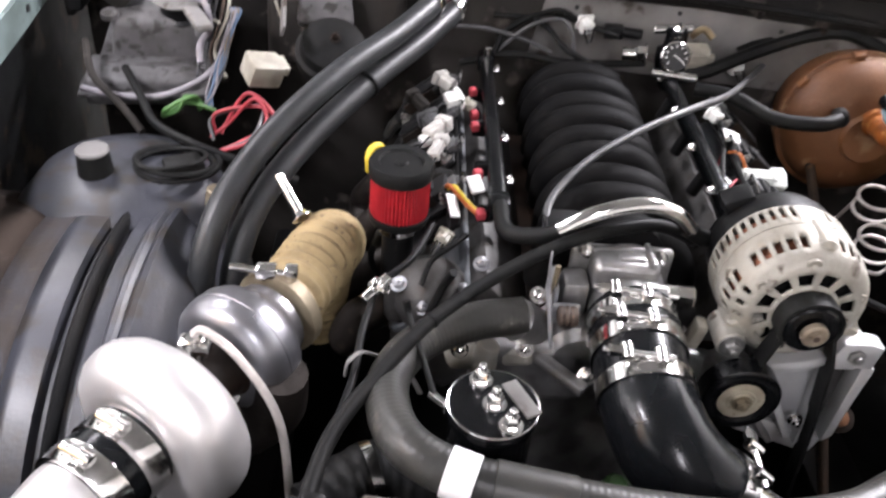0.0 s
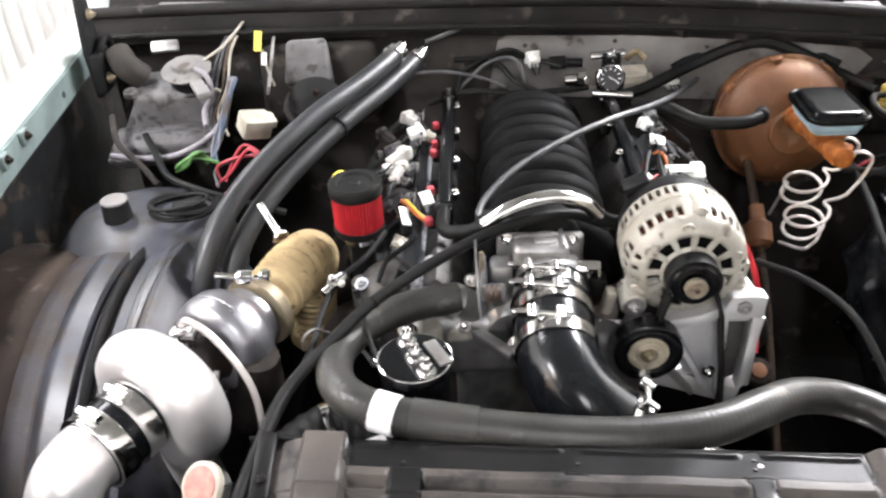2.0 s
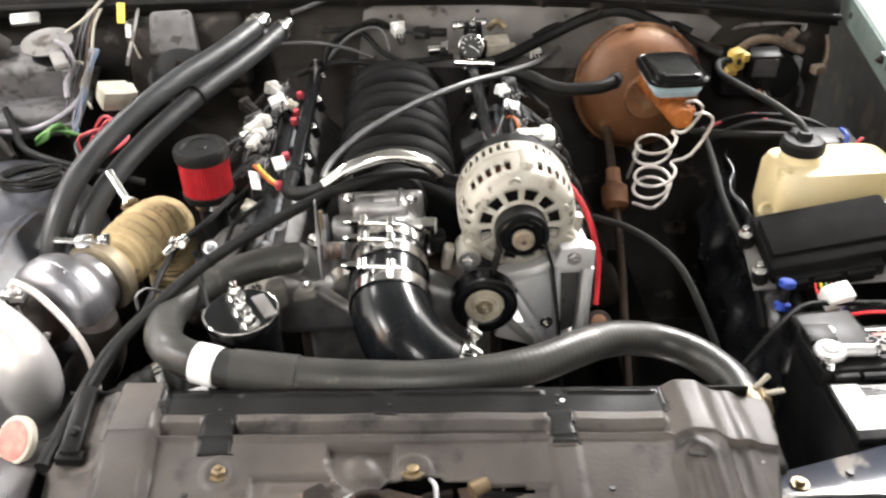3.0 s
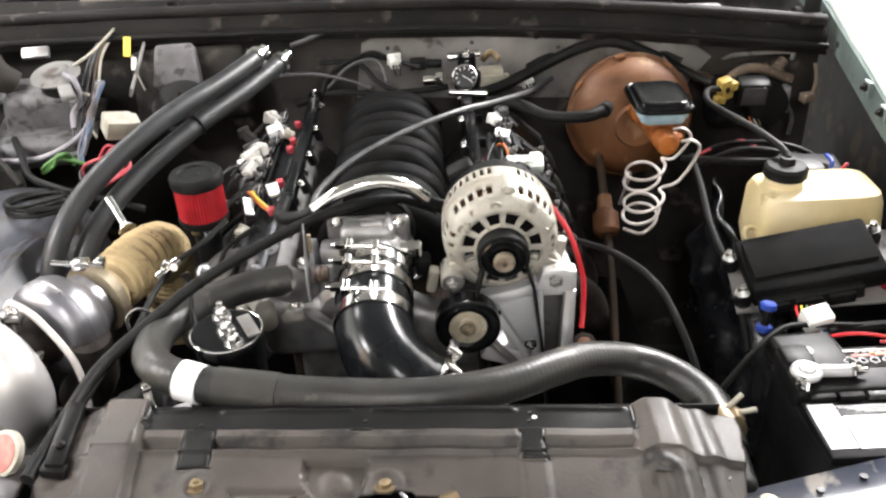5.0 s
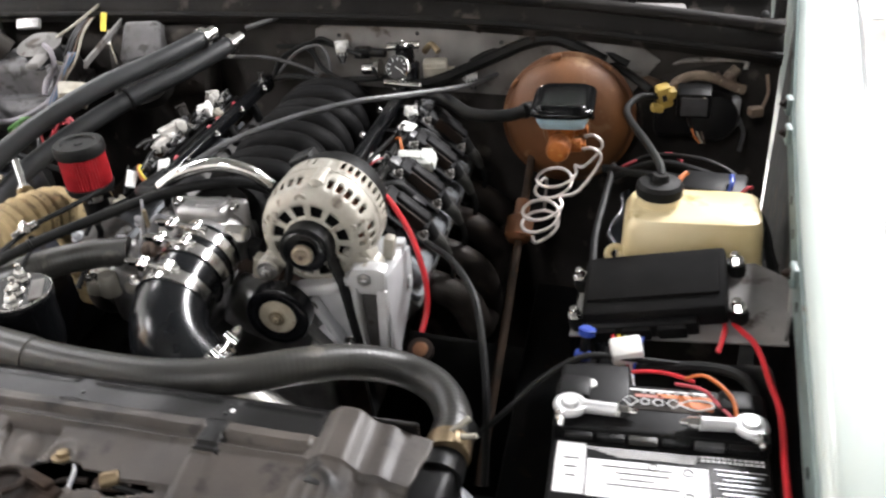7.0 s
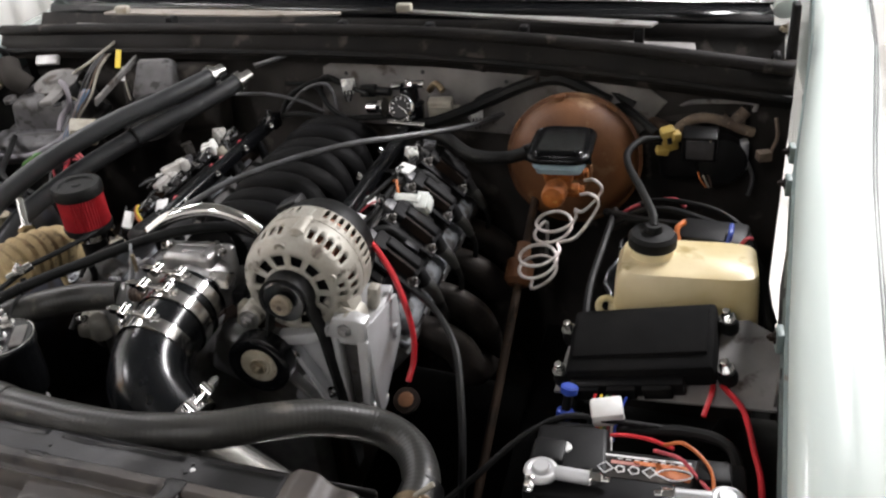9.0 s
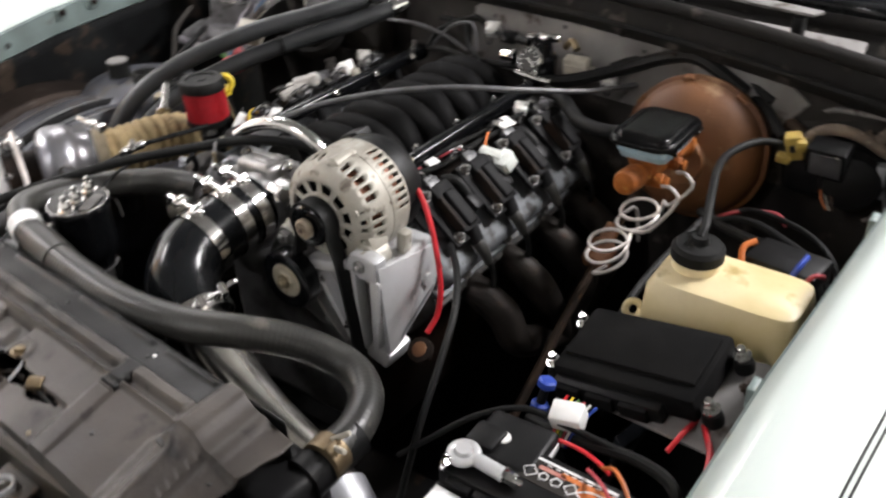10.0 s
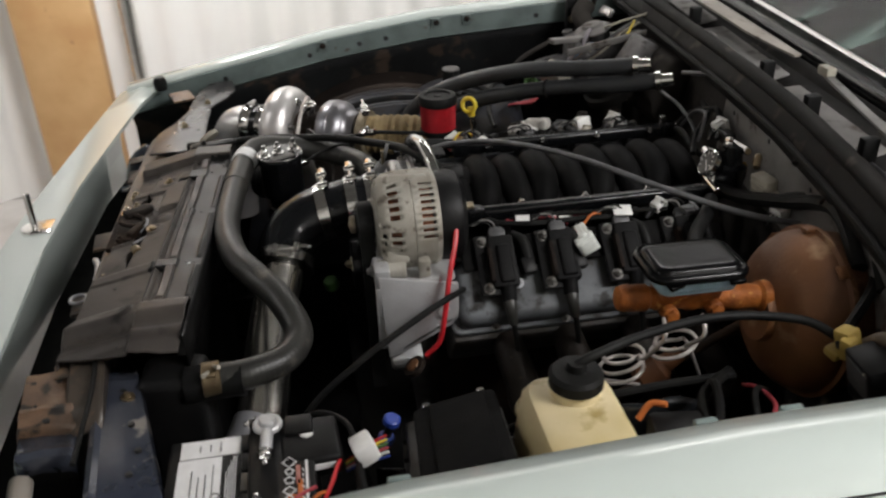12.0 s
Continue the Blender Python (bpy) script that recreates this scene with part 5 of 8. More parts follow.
def ribbon(pts, w, th):
    rows = []
    for i, p in enumerate(pts):
        d = (Vector(pts[min(i + 1, len(pts) - 1)]) - Vector(pts[max(i - 1, 0)])).normalized()
        n = d.cross(Vector((0, 1, 0))).normalized() * th / 2
        p = Vector(p)
        rows.append([p + n - Vector((0, w / 2, 0)), p + n + Vector((0, w / 2, 0)), p - n + Vector((0, w / 2, 0)), p - n - Vector((0, w / 2, 0))])
    return Shape().strip(rows, closed=True)
belt_pts = [(0.1455, 0.071, 0.905)]
for k in range(13):
    a = math.radians(215 - 20 * k)
    belt_pts.append((AX + 0.0315 * math.cos(a), 0.071, AZ + 0.0315 * math.sin(a)))
belt_pts += [(0.220, 0.071, 0.915), (0.232, 0.071, 0.82), (0.242, 0.071, 0.70)]
belt = single("drive_belt", ribbon(belt_pts, 0.022, 0.004), RUBBER, "black ribbed belt running over the alternator pulley", "belt")

# ---- turbocharger ----
turbo = thing("turbocharger", (-0.42, 0.02, 0.85), "large turbocharger with a pale blasted compressor housing", "turbocharger")
TA = Vector((0.47, 0.88, 0.015)).normalized()
TC = Vector((-0.446, -0.042, 0.896))
def ta(d, up=0.0):
    return TC + TA * d + Vector((0, 0, up))
cv = Shape()
m = Matrix.Translation(TC) @ TA.to_track_quat("Z", "X").to_matrix().to_4x4()
rows = []
for i in range(41):
    a = 2 * math.pi * i / 40
    small = 0.024 + 0.012 * i / 40
    big = 0.055 + 0.006 * i / 40
    rows.append([m @ Vector(((big + small * math.cos(t)) * math.cos(a + 2.6), (big + small * math.cos(t)) * math.sin(a + 2.6), small * 1.05 * math.sin(t))) for t in [2 * math.pi * k / 16 for k in range(16)]])
cv.strip(rows, closed=True)
cv.lathe(ta(-0.045), TA, [(0, 0.036), (0.006, 0.040), (0.02, 0.042), (0.035, 0.062), (0.06, 0.066), (0.072, 0.06)], 36)
part("compressor_housing", cv, COMP, turbo, "pale bead-blasted compressor scroll")
out = Shape().tube([m @ Vector((0.062 * math.cos(2.6), 0.062 * math.sin(2.6), 0)), ta(0.01) + Vector((0.0, 0.01, -0.10)), ta(0.02) + Vector((0.0, 0.02, -0.2))], 0.030, 20)
part("compressor_outlet", out, COMP, turbo)
hs = Shape().lathe(ta(0.084), TA, [(0, 0.036), (0.001, 0.050), (0.006, 0.059), (0.014, 0.0645), (0.024, 0.066), (0.044, 0.065), (0.054, 0.060), (0.061, 0.052), (0.065, 0.047), (0.074, 0.044), (0.082, 0.043)], 40)
part("turbine_housing", hs, HOT, turbo, "heat-tinted steel turbine housing")
part("turbine_inlet", Shape().tube([ta(0.11) + Vector((0.05, -0.03, 0.0)), ta(0.11) + Vector((0.04, -0.02, -0.06)), ta(0.115) + Vector((0.0, 0.0, -0.12))], [0.026, 0.03, 0.033], 18), SCORCHED, turbo, "scorched dark inlet below")
part("centre_section", Shape().lathe(ta(0.03), TA, [(0, 0.040), (0.01, 0.034), (0.05, 0.034), (0.06, 0.042)], 28), IRON, turbo, "dark centre section")
for k in range(6):
    a = 2 * math.pi * k / 6 + 0.4
    p = ta(0.032) + 0.062 * (math.cos(a) * TA.cross(Vector((0, 0, 1))) + math.sin(a) * Vector((0, 0, 1)))
    part("bolt", Shape().hexbolt(p, TA, 0.006), CHROME, turbo)
fit_ = Shape().rod(ta(0.055, 0.03), ta(0.055, 0.062), 0.010, 12)
fit_.box(tuple(ta(0.055, 0.052)), (0.03, 0.02, 0.014), bevel=0.003)
part("oil_fitting", fit_, CHROME, turbo, "bright oil fitting")
part("oil_line", Shape().tube([ta(0.055, 0.066), ta(0.05, 0.074) + Vector((0.015, 0, 0)), ta(0.045, 0.055) + Vector((0.05, -0.01, 0)), ta(0.035, 0.0) + Vector((0.09, -0.02, 0)), ta(0.02, -0.07) + Vector((0.11, -0.04, 0)), ta(0.0, -0.14) + Vector((0.12, -0.04, 0))], 0.0042, 12, 6), BRAKE_LINE, turbo, "pale metal oil line")

# intake pipe into the compressor
ip = thing("turbo_inlet_pipe", (-0.5, -0.2, 0.85), "polished intake pipe with a black coupler and clamps", "pipe")
part("coupler", Shape().lathe(ta(-0.10), TA, [(0, 0.042), (0.002, 0.044), (0.068, 0.044), (0.07, 0.042)], 32), SILICONE, ip, "black rubber coupler")
for d in (-0.087, -0.048):
    part("clamp", Shape().lathe(ta(d - 0.0125), TA, [(0, 0.044), (0.0005, 0.0465), (0.002, 0.0458), (0.0225, 0.0458), (0.024, 0.0465), (0.0245, 0.044)], 40), CHROME, ip, "wide bright band clamp")
    part("clamp_screw", Shape().rod(ta(d, 0.047) - 0.016 * TA.cross(Vector((0, 0, 1))), ta(d, 0.047) + 0.016 * TA.cross(Vector((0, 0, 1))), 0.006), CHROME, ip)
part("pipe", Shape().tube([ta(-0.085), ta(-0.112), ta(-0.132, -0.008), ta(-0.147, -0.032), ta(-0.152, -0.075), ta(-0.152, -0.13), ta(-0.15, -0.22)], 0.040, 28, 6), COMP, ip, "pale metal intake bend")

# wrapped downpipe with its v-band
dp = thing("downpipe", (-0.33, 0.2, 0.85), "downpipe bound in tan exhaust wrap", "pipe")
DP = [ta(0.185), (-0.345, 0.165, 0.898), (-0.331, 0.21, 0.898), (-0.320, 0.258, 0.886), (-0.325, 0.296, 0.85), (-0.34, 0.325, 0.78), (-0.35, 0.34, 0.68)]
part("wrapped_pipe", Shape().tube(DP, [0.038, 0.0405, 0.041, 0.040, 0.038, 0.038, 0.038], 28, 6, wave=0.0019, ribs=0.0155), WRAP, dp, "tan woven wrap in turns")
vb = Shape().lathe(ta(0.172), TA, [(0, 0.044), (0.003, 0.050), (0.017, 0.050), (0.02, 0.044)], 32)
part("v_band", vb, TAN, dp, "dull metal v-band clamp")
vs = Shape().rod(ta(0.182, 0.052) + Vector((-0.05, 0, 0.004)), ta(0.182, 0.052) + Vector((0.018, 0, -0.004)), 0.004)
vs.box(tuple(ta(0.182, 0.052) + Vector((-0.012, 0, 0))), (0.022, 0.016, 0.014), bevel=0.003)
vs.box(tuple(ta(0.182, 0.052) + Vector((0.014, 0, 0))), (0.014, 0.016, 0.014), bevel=0.003)
part("v_band_bolt", vs, CHROME, dp, "long bright clamp bolt")
sens = Shape().rod((-0.352, 0.245, 0.93), (-0.385, 0.285, 0.962), 0.0065)
sens.hexbolt((-0.352, 0.245, 0.93), (-0.6, 0.7, 0.6), 0.009)
part("oxygen_sensor", sens, CHROME, dp, "bright sensor stub")

# ---- blow-off valve ----
bov = thing("blow_off_valve", (-0.145, -0.055, 0.86), "gloss black blow-off valve with bright nuts on top", "valve")
part("body", Shape().lathe((-0.145, -0.057, 0.855), (0, 0, 1), [(0, 0.026), (0.02, 0.027), (0.024, 0.036), (0.04, 0.0385), (0.085, 0.0385), (0.092, 0.041), (0.102, 0.041), (0.105, 0.039)], 36), GLOSS, bov)
# the gloss highlight along the cap's rim is modelled as a chrome ring
part("cap_ring", Shape().torus((-0.145, -0.057, 0.9592), (0, 0, 1), 0.0406, 0.0008, 44, 8), CHROME, bov, "thin chrome ring standing in for the rim's highlight")
for x, y in ((-0.155, -0.031), (-0.144, -0.059), (-0.131, -0.083)):
    n_ = Shape().hexbolt((x, y, 0.960), (0, 0, 1), 0.0075, 0.012)
    part("nut", n_, CHROME, bov, "bright domed nut")
part("plate_label", Shape().box((-0.120, -0.052, 0.9615), (0.015, 0.044, 0.003), (0, 0, 28), bevel=0.0008), PALE_STEEL, bov, "small engraved metal plate")
part("flange", Shape().lathe((-0.145, -0.057, 0.80), (0, 0, 1), [(0, 0.02), (0.05, 0.02), (0.055, 0.03)], 24), ALU, bov)
part("port", Shape().rod((-0.172, -0.034, 0.917), (-0.198, -0.008, 0.915), 0.0048).hexbolt((-0.178, -0.028, 0.917), (-0.7, 0.7, 0), 0.007, 0.006), CHROME, bov)
rd = thing("rubber_duct", (-0.2, -0.06, 0.82), "black rubber duct below the blow-off valve", "duct")
part("duct", Shape().tube([(-0.30, -0.10, 0.84), (-0.25, -0.06, 0.85), (-0.19, -0.055, 0.845), (-0.14, -0.057, 0.835)], 0.035, 22, 6, wave=0.001, ribs=0.014), RUBBER, rd)
part("duct_clamp", ring_at(1, 0.0372, 0.012, [(-0.30, -0.10, 0.84), (-0.25, -0.06, 0.85), (-0.19, -0.055, 0.845)]), CHROME, rd)

# ---- breather filter ----
bf = thing("breather_filter", (-0.24, 0.255, 0.9), "small round red breather filter with black cap", "filter")
FX, FY = -0.240, 0.254
pl = Shape()
verts, faces = [], []
n = 96
for h in (0.942, 0.996):
    for k in range(n):
        r = 0.0345 if k % 2 else 0.0318
        verts.append((FX + r * math.cos(2 * math.pi * k / n), FY + r * math.sin(2 * math.pi * k / n), h))
for k in range(n):
    faces.append((k, (k + 1) % n, n + (k + 1) % n, n + k))
pl.add(verts, faces)
part("pleats", pl, RED, bf, "red pleated cloth", smooth=20)
part("cap", Shape().lathe((FX, FY, 0.994), (0, 0, 1), [(0, 0.0365), (0.004, 0.0375), (0.014, 0.0375), (0.018, 0.035), (0.018, 0.026), (0.015, 0.024), (0.015, 0.008), (0.017, 0.006)], 36), RUBBER, bf, "black rubber cap")
part("base", Shape().lathe((FX, FY, 0.932), (0, 0, 1), [(0, 0.02), (0.001, 0.034), (0.008, 0.0365), (0.012, 0.0365)], 32), RUBBER, bf)
part("clamp", Shape().lathe((FX, FY, 0.918), (0, 0, 1), [(0, 0.021), (0.001, 0.0235), (0.013, 0.0235), (0.014, 0.021)], 28), CHROME, bf, "bright worm clamp")
part("neck", Shape().lathe((FX, FY, 0.84), (0, 0, 1), [(0, 0.019), (0.095, 0.019)], 24), PLASTIC, bf)

# ---- dipstick ----
ds = thing("dipstick", (-0.278, 0.325, 0.9), "yellow ring handled oil dipstick", "dipstick")
dh = Shape().torus((-0.272, 0.322, 0.973), (0.8, -0.6, 0.2), 0.014, 0.0045, 24, 10)
dh.box((-0.277, 0.328, 0.957), (0.016, 0.014, 0.02), bevel=0.004)
part("handle", dh, YELLOW, ds)
part("tube", Shape().tube([(-0.277, 0.328, 0.952), (-0.27, 0.335, 0.9), (-0.25, 0.35, 0.80)], 0.005, 10), CHROME, ds, "metal guide tube")

# ---- heater hoses ----
H1 = [(-0.212, 0.645, 1.045), (-0.222, 0.622, 1.042), (-0.262, 0.552, 1.032), (-0.325, 0.46, 1.018), (-0.395, 0.355, 0.985), (-0.440, 0.275, 0.945), (-0.462, 0.225, 0.895), (-0.470, 0.20, 0.83), (-0.472, 0.19, 0.74)]
H2 = [(-0.178, 0.680, 1.022), (-0.188, 0.660, 1.018), (-0.230, 0.588, 1.004), (-0.295, 0.49, 0.985), (-0.362, 0.385, 0.955), (-0.408, 0.30, 0.92), (-0.430, 0.245, 0.875), (-0.438, 0.215, 0.81), (-0.440, 0.20, 0.73)]
for pts in (H1, H2):
    hh = thing("heater_hose", pts[3], "thick grey-black heater hose sweeping to the firewall", "hose", "heater hoses")
    part("hose_body", Shape().tube(pts, 0.0163, 18, 6), FOAM, hh)
    part("end_fitting", Shape().rod(pts[0], Vector(pts[0]) + (Vector(pts[0]) - Vector(pts[1])).normalized() * 0.03, 0.013), CHROME, hh, "bright end fitting")
    part("end_clamp", ring_at(0, 0.0198, 0.012, pts), CHROME, hh)
    if pts is H2:
        part("zip_tie", ring_at(3, 0.0196, 0.005, pts), PLASTIC, hh)

# ---- bare tube and thin hoses over the engine ----
cx_ = thing("crossover_tube", (0.02, 0.19, 1.0), "bare bright bent metal crossover tube", "tube")
part("tube", Shape().tube([(-0.066, 0.172, 0.986), (-0.03, 0.176, 1.008), (0.02, 0.184, 1.018), (0.06, 0.192, 1.005), (0.086, 0.199, 0.98)], 0.0095, 14, 6), CHROME, cx_)
part("end_hose", Shape().tube([(-0.058, 0.176, 0.986), (-0.085, 0.18, 0.972), (-0.118, 0.2, 0.962), (-0.121, 0.26, 0.955)], 0.0095, 12), RUBBER, cx_, "black rubber end")
part("end_hose", Shape().tube([(0.082, 0.198, 0.981), (0.105, 0.205, 0.965), (0.14, 0.22, 0.955), (0.163, 0.24, 0.952)], 0.0095, 12), RUBBER, cx_, "black rubber end")
VH = [(0.10, 0.215, 0.955), (0.05, 0.20, 0.982), (0.0, 0.178, 0.99), (-0.06, 0.155, 0.983), (-0.13, 0.115, 0.968), (-0.20, 0.05, 0.957), (-0.25, -0.02, 0.945), (-0.285, -0.085, 0.937), (-0.30, -0.16, 0.93), (-0.31, -0.24, 0.925)]
vh = thing("vacuum_hose", (-0.06, 0.155, 0.98), "black rubber hose slung across the engine front", "hose")
part("hose_body", Shape().tube(VH, 0.0074, 14, 6), RUBBER, vh)
part("zip_tie", ring_at(5, 0.0084, 0.005, VH), PLASTIC, vh)
part("end_clamp", ring_at(0, 0.0088, 0.008, VH), CHROME, vh)
bl = thing("bleed_line", (-0.26, 0.05, 0.93), "thin black line with a bright tee fitting", "hose")
part("line", Shape().tube([(-0.258, 0.114, 0.937), (-0.268, 0.06, 0.93), (-0.272, 0.0, 0.925), (-0.285, -0.07, 0.925), (-0.30, -0.13, 0.915)], 0.004, 10), RUBBER, bl)
te = Shape().rod((-0.27, 0.100, 0.934), (-0.246, 0.128, 0.944), 0.0065)
te.rod((-0.258, 0.114, 0.939), (-0.246, 0.104, 0.948), 0.006)
te.hexbolt((-0.258, 0.114, 0.943), (0, 0, 1), 0.006, 0.006)
part("tee", te, CHROME, bl, "bright tee fitting")
part("branch", Shape().tube([(-0.246, 0.128, 0.944), (-0.22, 0.16, 0.95), (-0.2, 0.22, 0.95)], 0.004, 8), RUBBER, bl)
single("vacuum_line", Shape().tube([(-0.226, 0.085, 0.950), (-0.222, 0.078, 0.937), (-0.214, 0.048, 0.935), (-0.204, 0.015, 0.928), (-0.194, -0.013, 0.916)], [0.0045, 0.0032, 0.003, 0.003, 0.0034], 10), RUBBER, "thin black line down to the blow-off valve", "hose")
single("hose_strap", Shape().tube([(-0.280, 0.002, 0.926), (-0.277, -0.002, 0.946), (-0.266, 0.004, 0.953), (-0.256, 0.020, 0.936), (-0.246, 0.030, 0.922), (-0.232, 0.036, 0.906), (-0.217, 0.040, 0.888), (-0.206, 0.036, 0.868)], 0.0038, 8, flat=0.4), DULL_GREY_STRAP, "grey strap tying the two hoses together", "strap")
single("throttle_cable", Shape().tube([(-0.073, 0.205, 0.966), (-0.07, 0.235, 0.975), (-0.05, 0.27, 0.985), (-0.01, 0.315, 0.997), (0.06, 0.375, 1.007), (0.14, 0.44, 1.008), (0.21, 0.52, 0.99), (0.28, 0.635, 0.962), (0.34, 0.72, 0.96)], 0.0048, 10, 6), GREY_TUBE, "grey throttle cable looping over the intake", "cable")

# ---- brake booster and master cylinder ----
bb = thing("brake_booster", (0.462, 0.62, 0.8), "rust brown brake booster on the firewall", "booster")
BC = Vector((0.462, 0.635, 0.905))
BAX = Vector((0.0, -1, 0.10)).normalized()
part("shell", Shape().lathe(BC - BAX * 0.09, BAX, [(0, 0.070), (0.014, 0.094), (0.035, 0.104), (0.075, 0.109), (0.086, 0.110), (0.088, 0.1165), (0.095, 0.1165), (0.097, 0.110), (0.108, 0.108), (0.120, 0.102), (0.132, 0.092), (0.141, 0.078), (0.147, 0.062), (0.150, 0.048), (0.152, 0.040), (0.162, 0.037)], 56), RUST, bb)
for k in range(8):
    a = 2 * math.pi * k / 8 + 0.2
    p = BC + 0.114 * Vector((math.cos(a), 0.0, math.sin(a)))
    part("crimp", Shape().box(tuple(p), (0.018, 0.014, 0.006), (0, -math.degrees(a) + 90, 0), bevel=0.002), RUST, bb)
part("check_valve", Shape().rod((0.405, 0.565, 0.95), (0.395, 0.54, 0.955), 0.013), RUBBER, bb, "black check valve")
mc = thing("master_cylinder", (0.465, 0.46, 0.94), "orange rusted master cylinder with a pale blue reservoir", "cylinder")
mb = Shape().lathe((0.465, 0.575, 0.938), (0, -1, 0.12), [(0, 0.021), (0.012, 0.021), (0.016, 0.0165), (0.04, 0.0165), (0.043, 0.018), (0.062, 0.0175), (0.066, 0.0155), (0.10, 0.0155), (0.104, 0.0175), (0.116, 0.0170), (0.120, 0.015), (0.150, 0.015), (0.153, 0.0168), (0.158, 0.0168), (0.160, 0.0150), (0.168, 0.0150), (0.171, 0.0178), (0.200, 0.0178), (0.208, 0.0150), (0.211, 0.008)], 32)
mb.slab((0.465, 0.462, 0.958), (0.050, 0.094), 0.014, [(0.010, -0.012), (0.006, 0), (0.003, 0.012), (0, 0.022)])
for y in (0.43, 0.49):
    mb.rod((0.470, y, 0.945), (0.497, y, 0.947), 0.0105, 16)
    mb.lathe((0.496, y, 0.947), (1, 0, 0.05), [(0, 0.0085), (0.006, 0.0085), (0.007, 0.006)], 6)
part("body", mb, ORANGE_RUST, mc)
part("reservoir", Shape().slab((0.467, 0.462, 0.988), (0.080, 0.112), 0.018, [(0.012, -0.011), (0.006, -0.009), (0.004, -0.003), (0.001, 0.0), (0, 0.016)], (-1, 0, 0)), PALE_BLUE, mc, "pale blue reservoir")
lid = Shape().slab((0.467, 0.460, 1.004), (0.096, 0.132), 0.026, [(0.004, -0.004), (0.0005, -0.002), (0, 0.003), (0.002, 0.0065), (0.005, 0.008), (0.0075, 0.0065), (0.009, 0.0062), (0.011, 0.010), (0.014, 0.0125), (0.020, 0.0130), (0.030, 0.0125)], (-1, 0, 0), 8)
lob = part("lid", lid, LID_BLACK, mc, "shiny black lid with a rounded rim")
part("lid_tab", Shape().box((0.505, 0.425, 0.999), (0.016, 0.022, 0.007), (0, 20, 20), bevel=0.002), LID_BLACK, lob)
part("lid_tab", Shape().box((0.507, 0.505, 0.998), (0.014, 0.020, 0.008), (0, 20, 0), bevel=0.002), LID_BLACK, lob)


def coil_line(start, knee, c, r, pitch, turns, end, lean):
    """A bare line that drops from its fitting to a knee, winds round in loops and leaves downwards."""
    pts = [Vector(start), Vector(start) + Vector((0.016, -0.006, 0.004)), Vector(start) + Vector((0.028, -0.010, -0.012)), Vector(knee)]
    n = int(turns * 12)
    for k in range(n + 1):
        a = 0.4 - 2 * math.pi * k / 12
        w = r * (1.0 + 0.06 * math.sin(k * 0.9))
        pts.append(Vector(c) + Vector((lean[0] * k / n, lean[1] * k / n, -pitch * k / 12)) + w * Vector((math.cos(a), 0.92 * math.sin(a), 0.30 * math.sin(a + 0.6))))
    return Shape().tube(pts + [Vector(end)], 0.0028, 8, 3)


single("brake_line", coil_line((0.499, 0.418, 0.946), (0.496, 0.398, 0.885), (0.440, 0.394, 0.862), 0.030, 0.020, 2.4, (0.42, 0.43, 0.78), (-0.006, 0.0)), BRAKE_LINE, "pale coiled steel brake line below the master cylinder", "brake line", "brake lines")
single("brake_line", coil_line((0.499, 0.470, 0.944), (0.500, 0.452, 0.90), (0.457, 0.460, 0.885), 0.030, 0.018, 1.8, (0.43, 0.52, 0.78), (-0.008, 0.0)), BRAKE_LINE, "pale coiled steel brake line below the master cylinder", "brake line", "brake lines")
single("booster_hose", Shape().tube([(0.395, 0.54, 0.955), (0.36, 0.53, 0.95), (0.30, 0.55, 0.945), (0.25, 0.59, 0.955), (0.2, 0.62, 0.95)], 0.011, 14), RUBBER, "black vacuum hose to the brake booster", "hose")

# ---- coolant reservoir ----
rv = thing("coolant_reservoir", (0.66, 0.25, 0.8), "yellowed translucent plastic coolant reservoir", "reservoir")
def loft(levels, seg=40):
    rows = []
    for z, cx, cy, hx, hy, p in levels:
        row = []
        for k in range(seg):
            a = 2 * math.pi * k / seg
            ca, sa = math.cos(a), math.sin(a)
            row.append((cx + hx * math.copysign(abs(ca) ** p, ca), cy + hy * math.copysign(abs(sa) ** p, sa), z))
        rows.append(row)
    sh = Shape().strip(rows, closed=True)
    sh.f.append(tuple(range(seg)))
    sh.f.append(tuple((len(rows) - 1) * seg + k for k in range(seg)))
    return sh
rb = loft([(z_, 0.655 + (x_ - 0.663), y_ + 0.012, hx_ * 0.93, hy_, p_) for z_, x_, y_, hx_, hy_, p_ in [(0.775, 0.672, 0.245, 0.082, 0.045, 0.35), (0.78, 0.672, 0.245, 0.092, 0.052, 0.35), (0.83, 0.668, 0.245, 0.096, 0.054, 0.32), (0.862, 0.663, 0.246, 0.099, 0.056, 0.32), (0.925, 0.663, 0.250, 0.095, 0.052, 0.32), (0.938, 0.665, 0.252, 0.090, 0.047, 0.35), (0.942, 0.667, 0.253, 0.08, 0.038, 0.4)]])
rb.lathe((0.610, 0.268, 0.935), (0, 0, 1), [(0, 0.03), (0.012, 0.0275), (0.03, 0.0265)], 28)
rob = part("bottle", rb, CREAM, rv, "aged cream translucent bottle")
tabs = Shape().torus((0.556, 0.223, 0.883), (0.1, -0.8, 0.55), 0.010, 0.0045, 24, 8)
tabs.tube([(0.560, 0.223, 0.880), (0.574, 0.226, 0.878), (0.592, 0.232, 0.880)], [0.010, 0.016, 0.026], 12, 5, flat=0.7)
part("mounting_tab", tabs, CREAM, rob)
